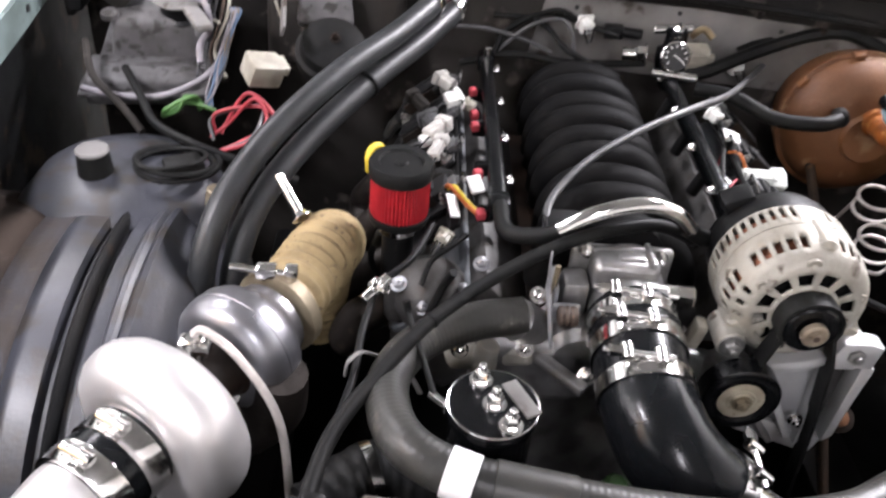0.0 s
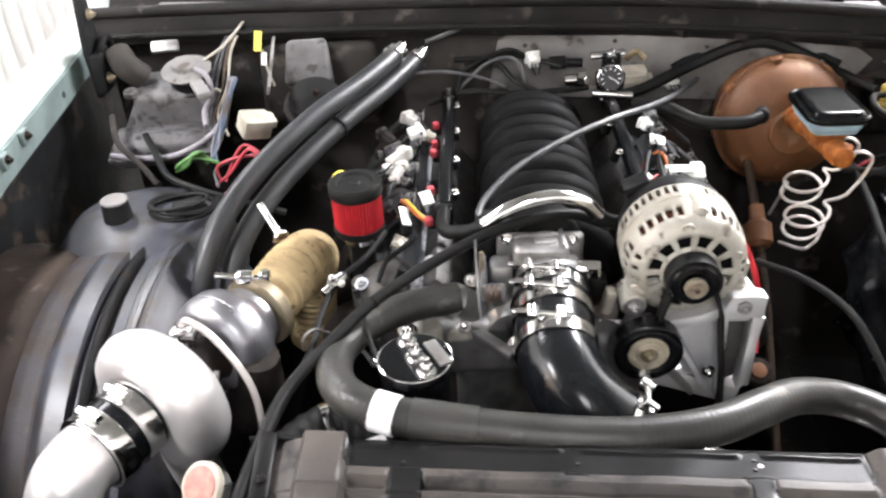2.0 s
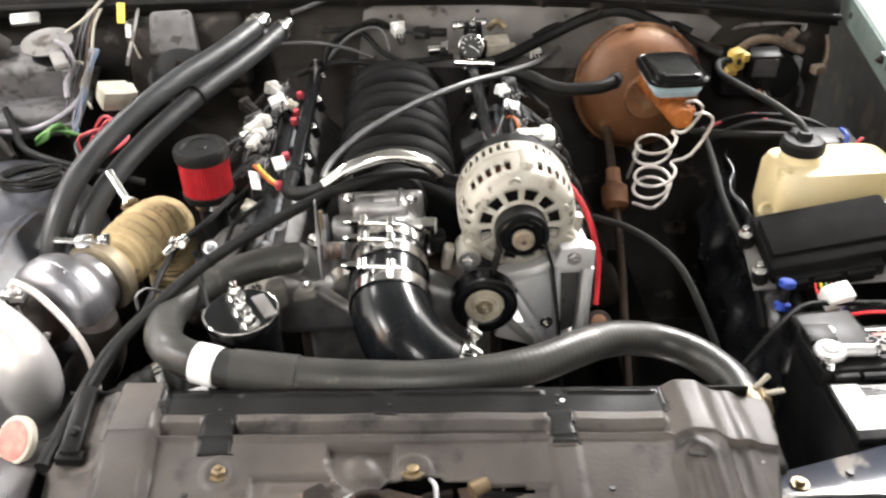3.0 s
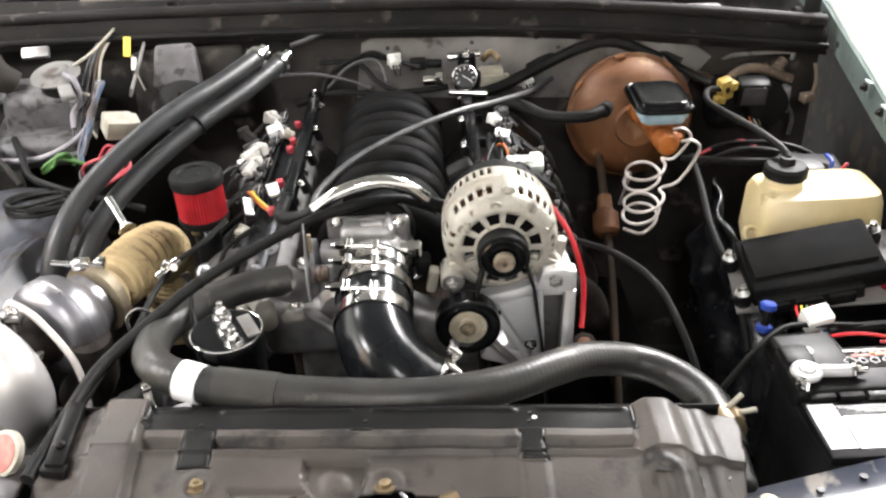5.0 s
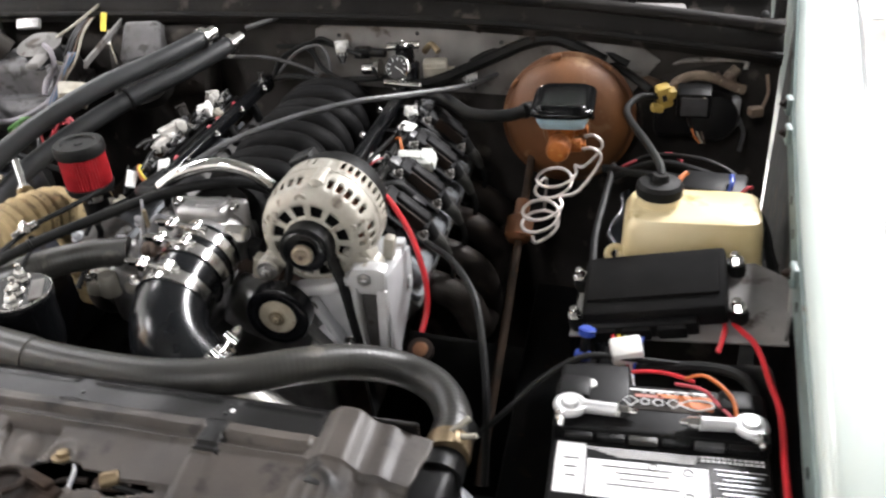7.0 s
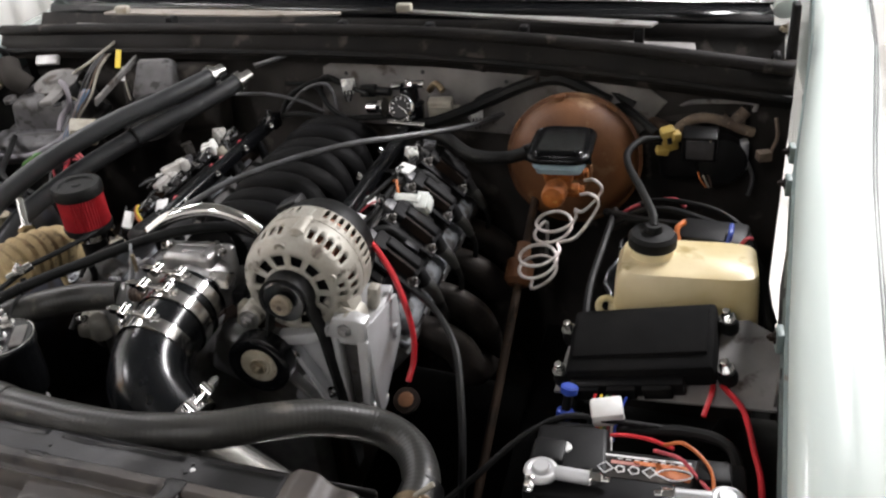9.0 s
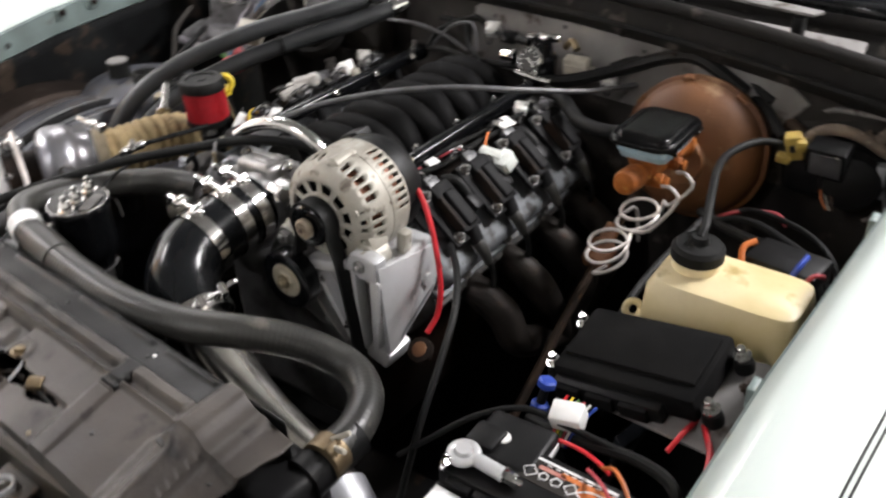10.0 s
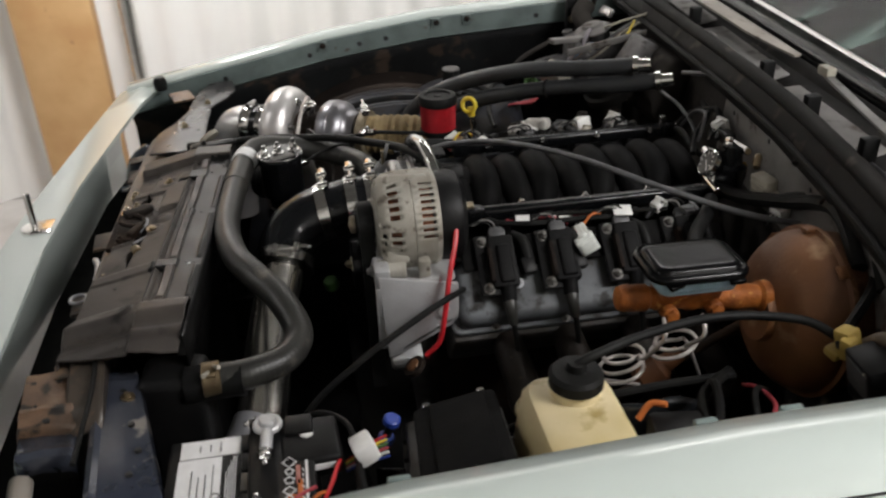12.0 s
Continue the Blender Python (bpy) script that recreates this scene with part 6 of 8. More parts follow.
part("cap", Shape().lathe((0.610, 0.268, 0.953), (0.02, 0.0, 1), [(0, 0.029), (0.002, 0.031), (0.014, 0.031), (0.019, 0.027), (0.021, 0.012), (0.03, 0.010)], 32), RUBBER, rv, "ribbed black rubber cap")
single("overflow_hose", Shape().tube([(0.611, 0.268, 0.98), (0.608, 0.29, 0.988), (0.59, 0.35, 0.992), (0.568, 0.43, 0.988), (0.562, 0.50, 0.980), (0.58, 0.56, 0.975), (0.61, 0.585, 0.967)], 0.0055, 12), RUBBER, "black hose arching from the reservoir cap", "hose")

# ---- engine control box on its plate ----
ec = thing("control_box", (0.61, 0.13, 0.86), "black plastic engine control box bolted to a bare plate", "control box")
EM = pose(0.608, 0.140, 0.884, 12, -12, -4)
bx = Shape().box((0, 0.0, 0), (0.175, 0.104, 0.034), bevel=0.006)
part("case", at_m(bx, EM), MATTE, ec)
part("lid", at_m(Shape().box((0, 0.004, 0.0185), (0.160, 0.07, 0.006), bevel=0.002), EM), MATTE, ec)
part("front_step", at_m(Shape().box((-0.015, -0.056, -0.006), (0.135, 0.018, 0.022), bevel=0.003), EM), PLASTIC, ec)
for k in range(3):
    part("port", at_m(Shape().box((-0.062 + 0.042 * k, -0.066, -0.006), (0.034, 0.01, 0.018), bevel=0.002), EM), MATTE, ec)
part("plate", at_m(Shape().prism([(-0.11, -0.05), (0.15, -0.085), (0.16, 0.02), (0.12, 0.055), (-0.10, 0.055)], -0.024, -0.020, None, bevel=0.001), EM), PALE_STEEL, ec, "bare bent metal plate")
for x, y in ((-0.098, 0.035), (-0.098, -0.035), (0.098, 0.040), (0.098, -0.04)):
    bs = Shape().rod((x, y, -0.02), (x, y, 0.014), 0.005)
    bs.hexbolt((x, y, 0.0), (0, 0, 1), 0.007, 0.007)
    part("bolt", at_m(bs, EM), CHROME, ec, "bright bolt on a rubber mount")
    part("rubber_mount", at_m(Shape().lathe((x, y, -0.02), (0, 0, 1), [(0, 0.011), (0.008, 0.012), (0.016, 0.010)], 18), EM), RUBBER, ec)
bp = thing("blue_plug", (0.523, 0.056, 0.835), "dark wire plug with two bright blue collars", "connector")
part("stalk", Shape().rod((0.523, 0.054, 0.828), (0.529, 0.066, 0.872), 0.0055), PLASTIC, bp)
for d in (0.10, 0.78):
    part("collar", Shape().lathe(Vector((0.523, 0.054, 0.828)) + d * Vector((0.006, 0.012, 0.044)), (0.006, 0.012, 0.044), [(0, 0.008), (0.002, 0.0105), (0.009, 0.0105), (0.011, 0.008)], 20), BLUE, bp, "bright blue collar")
wpz = thing("harness_plug", (0.574, 0.03, 0.87), "white plug with a tuft of coloured wires", "connector")
part("shell", Shape().box((0.576, 0.028, 0.872), (0.036, 0.026, 0.026), (20, -8, 10), bevel=0.004), WHITE, wpz)
for k, mt in enumerate((RED_WIRE, YELLOW, GREEN, PINK, WHITE, BLUE)):
    part("wire", Shape().tube([(0.560 + 0.007 * k, 0.055, 0.873), (0.559 + 0.0065 * k, 0.045, 0.868), (0.562 + 0.005 * k, 0.03, 0.862), (0.57 + 0.003 * k, 0.005, 0.850)], 0.0016, 6), mt, wpz)

# ---- battery ----
bt = thing("battery", (0.61, -0.12, 0.67), "black car battery with white labels and bright terminals", "battery")
BX0, BX1, BY0, BY1, BZ = 0.502, 0.722, -0.205, -0.030, 0.862
part("case", Shape().box(((BX0 + BX1) / 2, (BY0 + BY1) / 2, 0.757), (BX1 - BX0, BY1 - BY0, 0.185), bevel=0.006), PLASTIC, bt)
part("top", Shape().box(((BX0 + BX1) / 2, -0.068, BZ - 0.006), (BX1 - BX0, 0.076, 0.03), bevel=0.004), PLASTIC, bt)
part("shelf", Shape().box(((BX0 + BX1) / 2, -0.155, BZ - 0.012), (BX1 - BX0 - 0.006, 0.09, 0.018), bevel=0.003), PLASTIC, bt)
def lay(name, x, y, z, sx, sy, material, label="", rot=0.0):
    return part(name, Shape().box((x, y, z), (sx, sy, 0.001), (0, 0, rot), bevel=0.0002, seg=1), material, bt, label)
LZ = BZ - 0.0025
lay("label", 0.524, -0.152, LZ, 0.030, 0.070, LABEL, "white label strip")
lay("label", 0.600, -0.163, LZ, 0.118, 0.050, LABEL, "long white printed label")
part("plate_flange", at_m(Shape().box((0.158, -0.03, 0.0), (0.003, 0.10, 0.045), (0, 12, -8), bevel=0.001), EM), PALE_STEEL, ec)
for k in range(3):
    lay("print_bar", 0.525, -0.140 - 0.012 * k, LZ + 0.001, 0.016 - 0.003 * k, 0.0012, GREY_TUBE)
for k in range(4):
    lay("print_bar", 0.590 + 0.006 * (k % 2), -0.147 - 0.008 * k, LZ + 0.001, 0.070 - 0.018 * (k % 3), 0.0009, GREY_TUBE)
for x, y in ((0.606, -0.143), (0.640, -0.146), (0.640, -0.178)):
    part("print_ring", Shape().torus((x, y, LZ + 0.0008), (0, 0, 1), 0.0045, 0.0007, 20, 6), INK, bt)
for k in range(5):
    lay("print_bar", 0.592 + 0.004 * k, -0.1215 - 0.0026 * k, LZ, 0.118 - 0.010 * k, 0.0010, LABEL)
for j in range(2):
    for k in range(12):
        lay("print_dot", 0.655 + 0.0052 * k, -0.121 - 0.005 * j, LZ, 0.0034, 0.0030, LABEL)
for k in range(7):
    lay("print_bar", 0.690, -0.137 - 0.0062 * k, LZ, 0.050 - 0.007 * (k % 3), 0.0016 + 0.0014 * (k % 2), BRACKET)
TZ = BZ + 0.0096
lay("emblem_field", 0.622, -0.056, TZ - 0.0003, 0.096, 0.030, FIREWALL, "dark printed band")
lay("emblem_field", 0.640, -0.047, TZ, 0.060, 0.006, ORANGE, "orange printed streak")
lay("emblem_field", 0.650, -0.058, TZ, 0.036, 0.012, ORANGE, "orange printed flame", -10)
lay("emblem_field", 0.602, -0.049, TZ, 0.030, 0.005, FADED, "dull red printed streak")
lay("print_bar", 0.622, -0.0395, TZ, 0.092, 0.0028, LABEL)
for k in range(9):
    lay("print_bar", 0.596 + 0.0088 * k, -0.0435, TZ + 0.0004, 0.005, 0.0012, LABEL)
for x, sx, sy, a in ((0.582, 0.011, 0.008, -18), (0.597, 0.007, 0.010, 22), (0.611, 0.008, 0.011, 6), (0.627, 0.010, 0.007, -8)):
    part("emblem_outline", Shape().torus((x, -0.059, TZ + 0.0008), (0, 0, 1), sx * 0.72, 0.0008, 5 if sx < 0.009 else 4, 6), LABEL, bt, "white outlined emblem shape")
part("emblem_outline", Shape().tube([(0.632, -0.060, TZ + 0.001), (0.645, -0.052, TZ + 0.001), (0.664, -0.052, TZ + 0.001), (0.668, -0.060, TZ + 0.001), (0.650, -0.067, TZ + 0.001), (0.632, -0.060, TZ + 0.001)], 0.0009, 6), LABEL, bt, "white outlined emblem shape")
lay("emblem_dot", 0.556, -0.043, TZ, 0.012, 0.010, BRACKET)
for k in range(6):
    part("cell_cap", Shape().box((0.530 + 0.033 * k, -0.104, BZ + 0.001), (0.029, 0.020, 0.008), bevel=0.0015), GREY_TUBE if k == 4 else DUSTY_RUBBER if k == 2 else PLASTIC, bt)
for x, y in ((0.519, -0.083), (0.702, -0.092)):
    sgn = 1 if x < 0.6 else -1
    tm = Shape().lathe((x, y, BZ + 0.006), (0, 0, 1), [(0, 0.011), (0.018, 0.0095), (0.020, 0.008)], 20)
    tm.torus((x, y, BZ + 0.018), (0, 0, 1), 0.0135, 0.0048, 24, 10)
    tm.rod((x + sgn * 0.014, y, BZ + 0.018), (x + sgn * 0.05, y - 0.002, BZ + 0.018), 0.0075)
    trm = part("terminal", tm, PALE_BRACKET, bt, "cast metal battery clamp")
    part("clamp_bolt", Shape().hexbolt((x + sgn * 0.050, y - 0.002, BZ + 0.018), (sgn, 0, 0), 0.0068, 0.011), CHROME, trm)
    part("clamp_bolt", Shape().hexbolt((x - sgn * 0.009, y - 0.014, BZ + 0.015), (0, -1, 0), 0.0058, 0.008), CHROME, trm)
part("post_cover", Shape().box((0.690, -0.055, BZ + 0.012), (0.034, 0.03, 0.018), bevel=0.004), PLASTIC, bt)
part("hold_down", Shape().box((0.522, -0.047, BZ + 0.012), (0.034, 0.034, 0.010), bevel=0.004), PLASTIC, bt)

# ---- ignition coils, plug wires ----
def ignition(s, y):
    """A flat coil pack on its two bolts, with its tower, boot and hanging wire."""
    mx, mz = 0.022 + s * 0.231, 0.906
    m_ = pose(mx, y, mz, 0, s * 41, 0)
    c_ = thing("ignition_coil", (mx, y, mz), "dusty black ignition coil bolted above the valve cover", "coil", "ignition coils")
    q = Shape().box((0, 0.004, 0), (0.096, 0.034, 0.007), bevel=0.003)
    q.box((s * -0.002, 0.026, 0.006), (0.082, 0.040, 0.019), bevel=0.005)
    q.box((s * 0.004, 0.028, 0.016), (0.060, 0.022, 0.010), bevel=0.004, seg=3)
    q.rod((s * 0.034, 0.028, 0.006), (s * 0.058, 0.028, -0.004), 0.0115)
    part("case", at_m(q, m_), COIL, c_)
    core = Shape()
    for k in range(5):
        core.box((s * 0.004, 0.0045 + 0.0011 * k, 0.010), (0.052, 0.0008, 0.019 - 0.0005 * (k % 2)), bevel=0)
    part("core", at_m(core, m_), IRON, c_, "stack of dull iron plates")
    for u in (-0.037, 0.037):
        part("bolt", at_m(Shape().hexbolt((s * u, 0, 0.003), (0, 0, 1), 0.0062), m_), DULL_BOLT, c_, "dull steel bolt")
    sk = Shape().box((s * -0.046, 0.024, 0.004), (0.018, 0.026, 0.013), bevel=0.003)
    sk.box((s * -0.055, 0.024, 0.003), (0.008, 0.020, 0.010), bevel=0.002)
    part("socket", at_m(sk, m_), GREY_TUBE, c_, "dusty grey wire socket")
    for k in (-1, 0, 1):
        lead = [(s * -0.058, 0.024 + 0.005 * k, 0.003), (s * -0.066, 0.020 + 0.007 * k, 0.008 + 0.002 * k), (s * (-0.070 - 0.002 * k), 0.006 + 0.008 * k, 0.012), (s * -0.064, -0.012 + 0.004 * k, 0.008)]
        part("pigtail", at_m(Shape().tube(lead, 0.0016, 6, 4), m_), DULL_GREY_STRAP if k == 0 else RUBBER, c_)
    wy = y + 0.028
    w_ = thing("plug_wire", (mx + s * 0.05, wy, 0.85), "black spark plug wire hanging past the valve cover", "wire", "plug wires")
    part("wire", Shape().tube([(mx + s * 0.042, wy, 0.866), (mx + s * 0.056, wy + 0.001, 0.850), (mx + s * 0.066, wy + 0.004, 0.815), (mx + s * 0.058, wy + 0.008, 0.783), (mx + s * 0.034, wy + 0.004, 0.768)], 0.0045, 10), RUBBER, w_)
    part("boot", Shape().tube([(mx + s * 0.036, wy, 0.872), (mx + s * 0.050, wy, 0.858), (mx + s * 0.060, wy + 0.002, 0.836)], [0.011, 0.0095, 0.0068], 12), DUSTY_RUBBER, w_)
    part("tip", Shape().rod((mx + s * 0.048, wy + 0.007, 0.776), (mx + s * 0.024, wy + 0.003, 0.763), 0.008), BRACKET, w_, "metal heat sleeve")


for s in (-1, 1):
    part("coil_rail", Shape().box((0.022 + s * 0.208, 0.41 + (0.04 if s < 0 else 0), 0.914), (0.050, 0.40, 0.006), (0, s * 41, 0), bevel=0.002), MATTE, engine, "black coil bracket")
for y in (0.242, 0.337, 0.440, 0.540):
    ignition(1, y)
for y in (0.31, 0.405, 0.50, 0.595):
    ignition(-1, y - 0.012)


# ---- plugs and tags along the rails ----
def plug(c, s, rot, material, label):
    """A moulded plug with collar, lock tab and leads, or where it is thin a folded tag round a wire."""
    t = thing("wire_connector", c, label, "connector", "harness connectors")
    m_ = pose(*c, *rot)
    if s[2] <= 0.014:
        part("flag", at_m(Shape().box((0, 0, 0.0015), (s[0], s[1], 0.0014), (0, 4, 0), bevel=0.0004, seg=1).box((0, 0, -0.001), (s[0], s[1], 0.0014), (0, -5, 0), bevel=0.0004, seg=1), m_), material, t)
        part("lead", at_m(Shape().tube([(-s[0] * 0.5, -s[1] * 0.9, -0.004), (-s[0] * 0.5, 0, 0), (-s[0] * 0.5, s[1] * 0.9, -0.005)], 0.002, 8), m_), RUBBER, t)
        return t
    sh = Shape().box((0, 0, 0), (s[0] * 0.8, s[1], s[2] * 0.8), bevel=0.0025)
    sh.box((0, s[1] * 0.28, 0), (s[0], s[1] * 0.3, s[2]), bevel=0.002)
    part("shell", at_m(sh, m_), material, t)
    tab = Shape().box((0, -s[1] * 0.08, s[2] * 0.44), (s[0] * 0.32, s[1] * 0.7, s[2] * 0.14), bevel=0.001, seg=1)
    tab.box((0, s[1] * 0.2, s[2] * 0.54), (s[0] * 0.5, s[1] * 0.1, s[2] * 0.12), bevel=0.001, seg=1)
    part("lock_tab", at_m(tab, m_), material, t)
    for k in (-1, 0, 1):
        lead = [(k * s[0] * 0.22, -s[1] * 0.5, 0), (k * s[0] * 0.26, -s[1] * 0.8, -0.002), (k * s[0] * 0.1, -s[1] * 1.2, -0.012)]
        part("lead", at_m(Shape().tube(lead, 0.0015, 6), m_), RUBBER if k else GREY_TUBE, t)
    return t


plug((0.179, 0.380, 0.939), (0.020, 0.030, 0.012), (0, 10, 20), WHITE, "white wire tag by the fuel rail")
plug((0.186, 0.316, 0.942), (0.020, 0.022, 0.010), (0, 10, -8), WHITE, "small white wire tag by the rail")
plug((0.213, 0.468, 0.954), (0.024, 0.028, 0.012), (0, 10, -10), WHITE, "white wire tag above the coil")
plug((0.243, 0.398, 0.929), (0.030, 0.060, 0.026), (0, 30, -92), PALE_PLUG, "large grubby white harness connector on a coil")
plug((0.222, 0.575, 0.945), (0.024, 0.026, 0.020), (0, 10, 10), GREY_TUBE, "grey connector at the rail end")
plug((0.205, 0.53, 0.953), (0.022, 0.022, 0.018), (10, 10, 30), WHITE, "white connector at the rail end")
plug((-0.173, 0.525, 0.953), (0.030, 0.026, 0.020), (12, 8, -70), WHITE, "white boxy connector on the passenger harness")
plug((-0.196, 0.445, 0.950), (0.022, 0.048, 0.020), (6, -6, -38), CLEAR, "milky long plug on the passenger harness")
plug((-0.204, 0.430, 0.940), (0.018, 0.040, 0.016), (-8, 14, -52), WHITE, "white narrow plug on the passenger harness")
plug((-0.194, 0.408, 0.942), (0.020, 0.046, 0.018), (10, -14, -22), CLEAR, "milky long plug on the passenger harness")
plug((-0.186, 0.592, 0.948), (0.024, 0.036, 0.020), (10, 10, 48), CLEAR, "milky plug behind the passenger coils")
plug((-0.205, 0.490, 0.935), (0.030, 0.034, 0.022), (5, -15, 25), GREY_TUBE, "grey connector on the passenger harness")
plug((-0.225, 0.540, 0.940), (0.020, 0.04, 0.018), (15, -10, 40), FIREWALL, "dark grey connector on the passenger harness")
plug((-0.152, 0.529, 0.944), (0.018, 0.020, 0.016), (10, 0, 60), OFFWHITE, "pale small plug on the passenger rail")
plug((-0.148, 0.318, 0.945), (0.018, 0.026, 0.012), (20, -10, 15), WHITE, "white wire tag on the passenger rail")
plug((-0.177, 0.268, 0.945), (0.015, 0.030, 0.012), (30, 20, 24), WHITE, "white wire tag beside the breather filter")
plug((-0.186, 0.240, 0.918), (0.020, 0.022, 0.016), (0, 20, -20), OFFWHITE, "pale plug beside the breather filter")
for y in (0.264, 0.354, 0.478, 0.512, 0.584):
    single("red_clip", Shape().box((-0.143, y, 0.938), (0.012, 0.014, 0.012), (0, 0, 15), bevel=0.003), PINK, "bright red locking clip on an injector plug", "clip", "red clips")
single("red_clip", Shape().box((0.170, 0.299, 0.935), (0.011, 0.013, 0.010), bevel=0.003), PINK, "bright red locking clip on an injector plug", "clip", "red clips")


def wire(pts, r, material, label):
    return single("wire", Shape().tube(pts, r, 8, 6), material, label, "wire")


wire([(-0.186, 0.318, 0.935), (-0.182, 0.305, 0.95), (-0.172, 0.285, 0.952), (-0.160, 0.270, 0.946), (-0.147, 0.264, 0.938)], 0.0026, ORANGE, "orange loop of wire beside the filter")
wire([(-0.182, 0.312, 0.938), (-0.176, 0.300, 0.953), (-0.168, 0.282, 0.955), (-0.158, 0.272, 0.949), (-0.146, 0.268, 0.939)], 0.002, YELLOW, "yellow wire beside the filter")
wire([(0.202, 0.436, 0.947), (0.209, 0.428, 0.953), (0.214, 0.416, 0.952), (0.219, 0.403, 0.939)], 0.0022, ORANGE, "orange wire into the grey connector")
wire([(0.172, 0.33, 0.94), (0.178, 0.37, 0.943), (0.19, 0.42, 0.946), (0.205, 0.47, 0.95), (0.215, 0.54, 0.95)], 0.0035, RUBBER, "black taped loom along the rail")
wire([(0.178, 0.40, 0.938), (0.192, 0.43, 0.945), (0.20, 0.455, 0.95)], 0.002, PINK, "red wire along the rail")
wire([(0.239, 0.202, 0.980), (0.262, 0.195, 0.955), (0.285, 0.182, 0.918), (0.302, 0.170, 0.86), (0.303, 0.160, 0.815), (0.298, 0.14, 0.79)], 0.0040, RED_WIRE, "bright red charging cable from the alternator")
wire([(0.30, 0.20, 0.90), (0.345, 0.15, 0.905), (0.385, 0.09, 0.895), (0.405, 0.03, 0.865), (0.418, -0.03, 0.82), (0.42, -0.08, 0.74)], 0.0046, RUBBER, "black rubber hose drooping past the bracket")
wire([(0.40, -0.05, 0.78), (0.44, -0.04, 0.82), (0.485, -0.015, 0.858), (0.53, 0.012, 0.872), (0.58, 0.018, 0.868), (0.64, 0.022, 0.862)], 0.0038, RUBBER, "black cable running past the battery")
wire([(0.575, 0.0, 0.862), (0.60, -0.006, 0.871), (0.625, -0.012, 0.874), (0.65, -0.022, 0.874)], 0.0022, RED_WIRE, "red wire behind the battery")
wire([(0.64, -0.02, 0.876), (0.66, -0.03, 0.89), (0.685, -0.055, 0.885), (0.69, -0.09, 0.878)], 0.002, ORANGE, "orange red wire bunch at the battery")
wire([(0.63, -0.03, 0.876), (0.655, -0.05, 0.888), (0.67, -0.06, 0.88), (0.688, -0.085, 0.878)], 0.002, PINK, "faded red wire at the battery")
wire([(0.70, 0.09, 0.875), (0.722, 0.05, 0.874), (0.731, -0.01, 0.870), (0.735, -0.06, 0.874), (0.732, -0.12, 0.868), (0.729, -0.18, 0.862), (0.726, -0.25, 0.83)], 0.0034, RED_WIRE, "red power cable along the fender")
wire([(0.52, 0.04, 0.83), (0.58, 0.02, 0.85), (0.66, 0.02, 0.862), (0.71, 0.0, 0.86), (0.72, -0.06, 0.83)], 0.0065, RUBBER, "black taped harness before the control box")
wire([(0.690, 0.095, 0.872), (0.688, 0.07, 0.878), (0.68, 0.045, 0.865)], 0.003, RED_WIRE, "short red lead on the control box")
wire([(0.52, 0.66, 1.0), (0.44, 0.68, 1.03), (0.38, 0.69, 1.02), (0.30, 0.69, 0.985), (0.22, 0.66, 0.96), (0.16, 0.64, 0.955)], 0.011, RUBBER, "black loom behind the booster")
wire([(0.56, 0.67, 0.99), (0.46, 0.70, 1.04), (0.37, 0.71, 1.025), (0.28, 0.70, 0.98)], 0.009, RUBBER, "black loom behind the booster")
wire([(0.60, 0.60, 0.97), (0.55, 0.66, 0.985), (0.50, 0.70, 0.99)], 0.007, RUBBER, "black wire bundle at the firewall")
wire([(-0.05, 0.74, 1.0), (-0.01, 0.72, 1.02), (0.03, 0.71, 1.005), (0.08, 0.68, 1.0)], 0.004, RUBBER, "black wire to the white sensor plug")
wire([(-0.11, 0.742, 0.997), (-0.04, 0.72, 1.0), (0.0, 0.68, 0.975), (0.04, 0.66, 0.96)], 0.005, RUBBER, "black line behind the intake")
wire([(-0.11, 0.69, 0.945), (-0.09, 0.71, 0.985), (-0.03, 0.73, 1.01), (0.02, 0.72, 1.005)], 0.005, RUBBER, "black line looping from the rail")
wire([(-0.16, 0.72, 1.04), (0.0, 0.768, 1.07), (0.3, 0.765, 1.068), (0.55, 0.745, 1.05), (0.70, 0.715, 1.03)], 0.0045, GREY_TUBE, "grey cable along the cowl seam")
wire([(0.05, 0.77, 1.09), (0.3, 0.755, 1.05), (0.45, 0.74, 1.03)], 0.003, RUBBER, "thin dark cable on the firewall")
wire([(0.53, 0.50, 0.875), (0.60, 0.43, 0.90), (0.68, 0.40, 0.905), (0.745, 0.33, 0.90), (0.76, 0.2, 0.87)], 0.007, RUBBER, "black taped harness along the fender")
wire([(0.54, 0.47, 0.87), (0.60, 0.445, 0.912), (0.66, 0.42, 0.918), (0.735, 0.375, 0.90), (0.765, 0.24, 0.865)], 0.0055, RUBBER, "black taped harness along the fender")
wire([(0.56, 0.54, 0.86), (0.61, 0.49, 0.905), (0.69, 0.45, 0.915), (0.74, 0.41, 0.895), (0.752, 0.34, 0.87)], 0.0042, RUBBER, "thin black harness behind the fuse block")
wire([(0.548, 0.512, 0.864), (0.572, 0.513, 0.880), (0.60, 0.510, 0.892), (0.634, 0.503, 0.902), (0.652, 0.49, 0.895)], 0.0028, PINK, "faded red wire behind the reservoir")

fb = thing("fuse_block", (0.69, 0.37, 0.88), "black fuse block with coloured wires", "fuse block")
part("case", Shape().box((0.69, 0.365, 0.905), (0.09, 0.06, 0.045), (0, 0, -8), bevel=0.006), PLASTIC, fb)
part("lead", Shape().tube([(0.705, 0.325, 0.925), (0.710, 0.335, 0.938), (0.712, 0.36, 0.938)], 0.0035, 8), BLUE, fb, "blue lead")
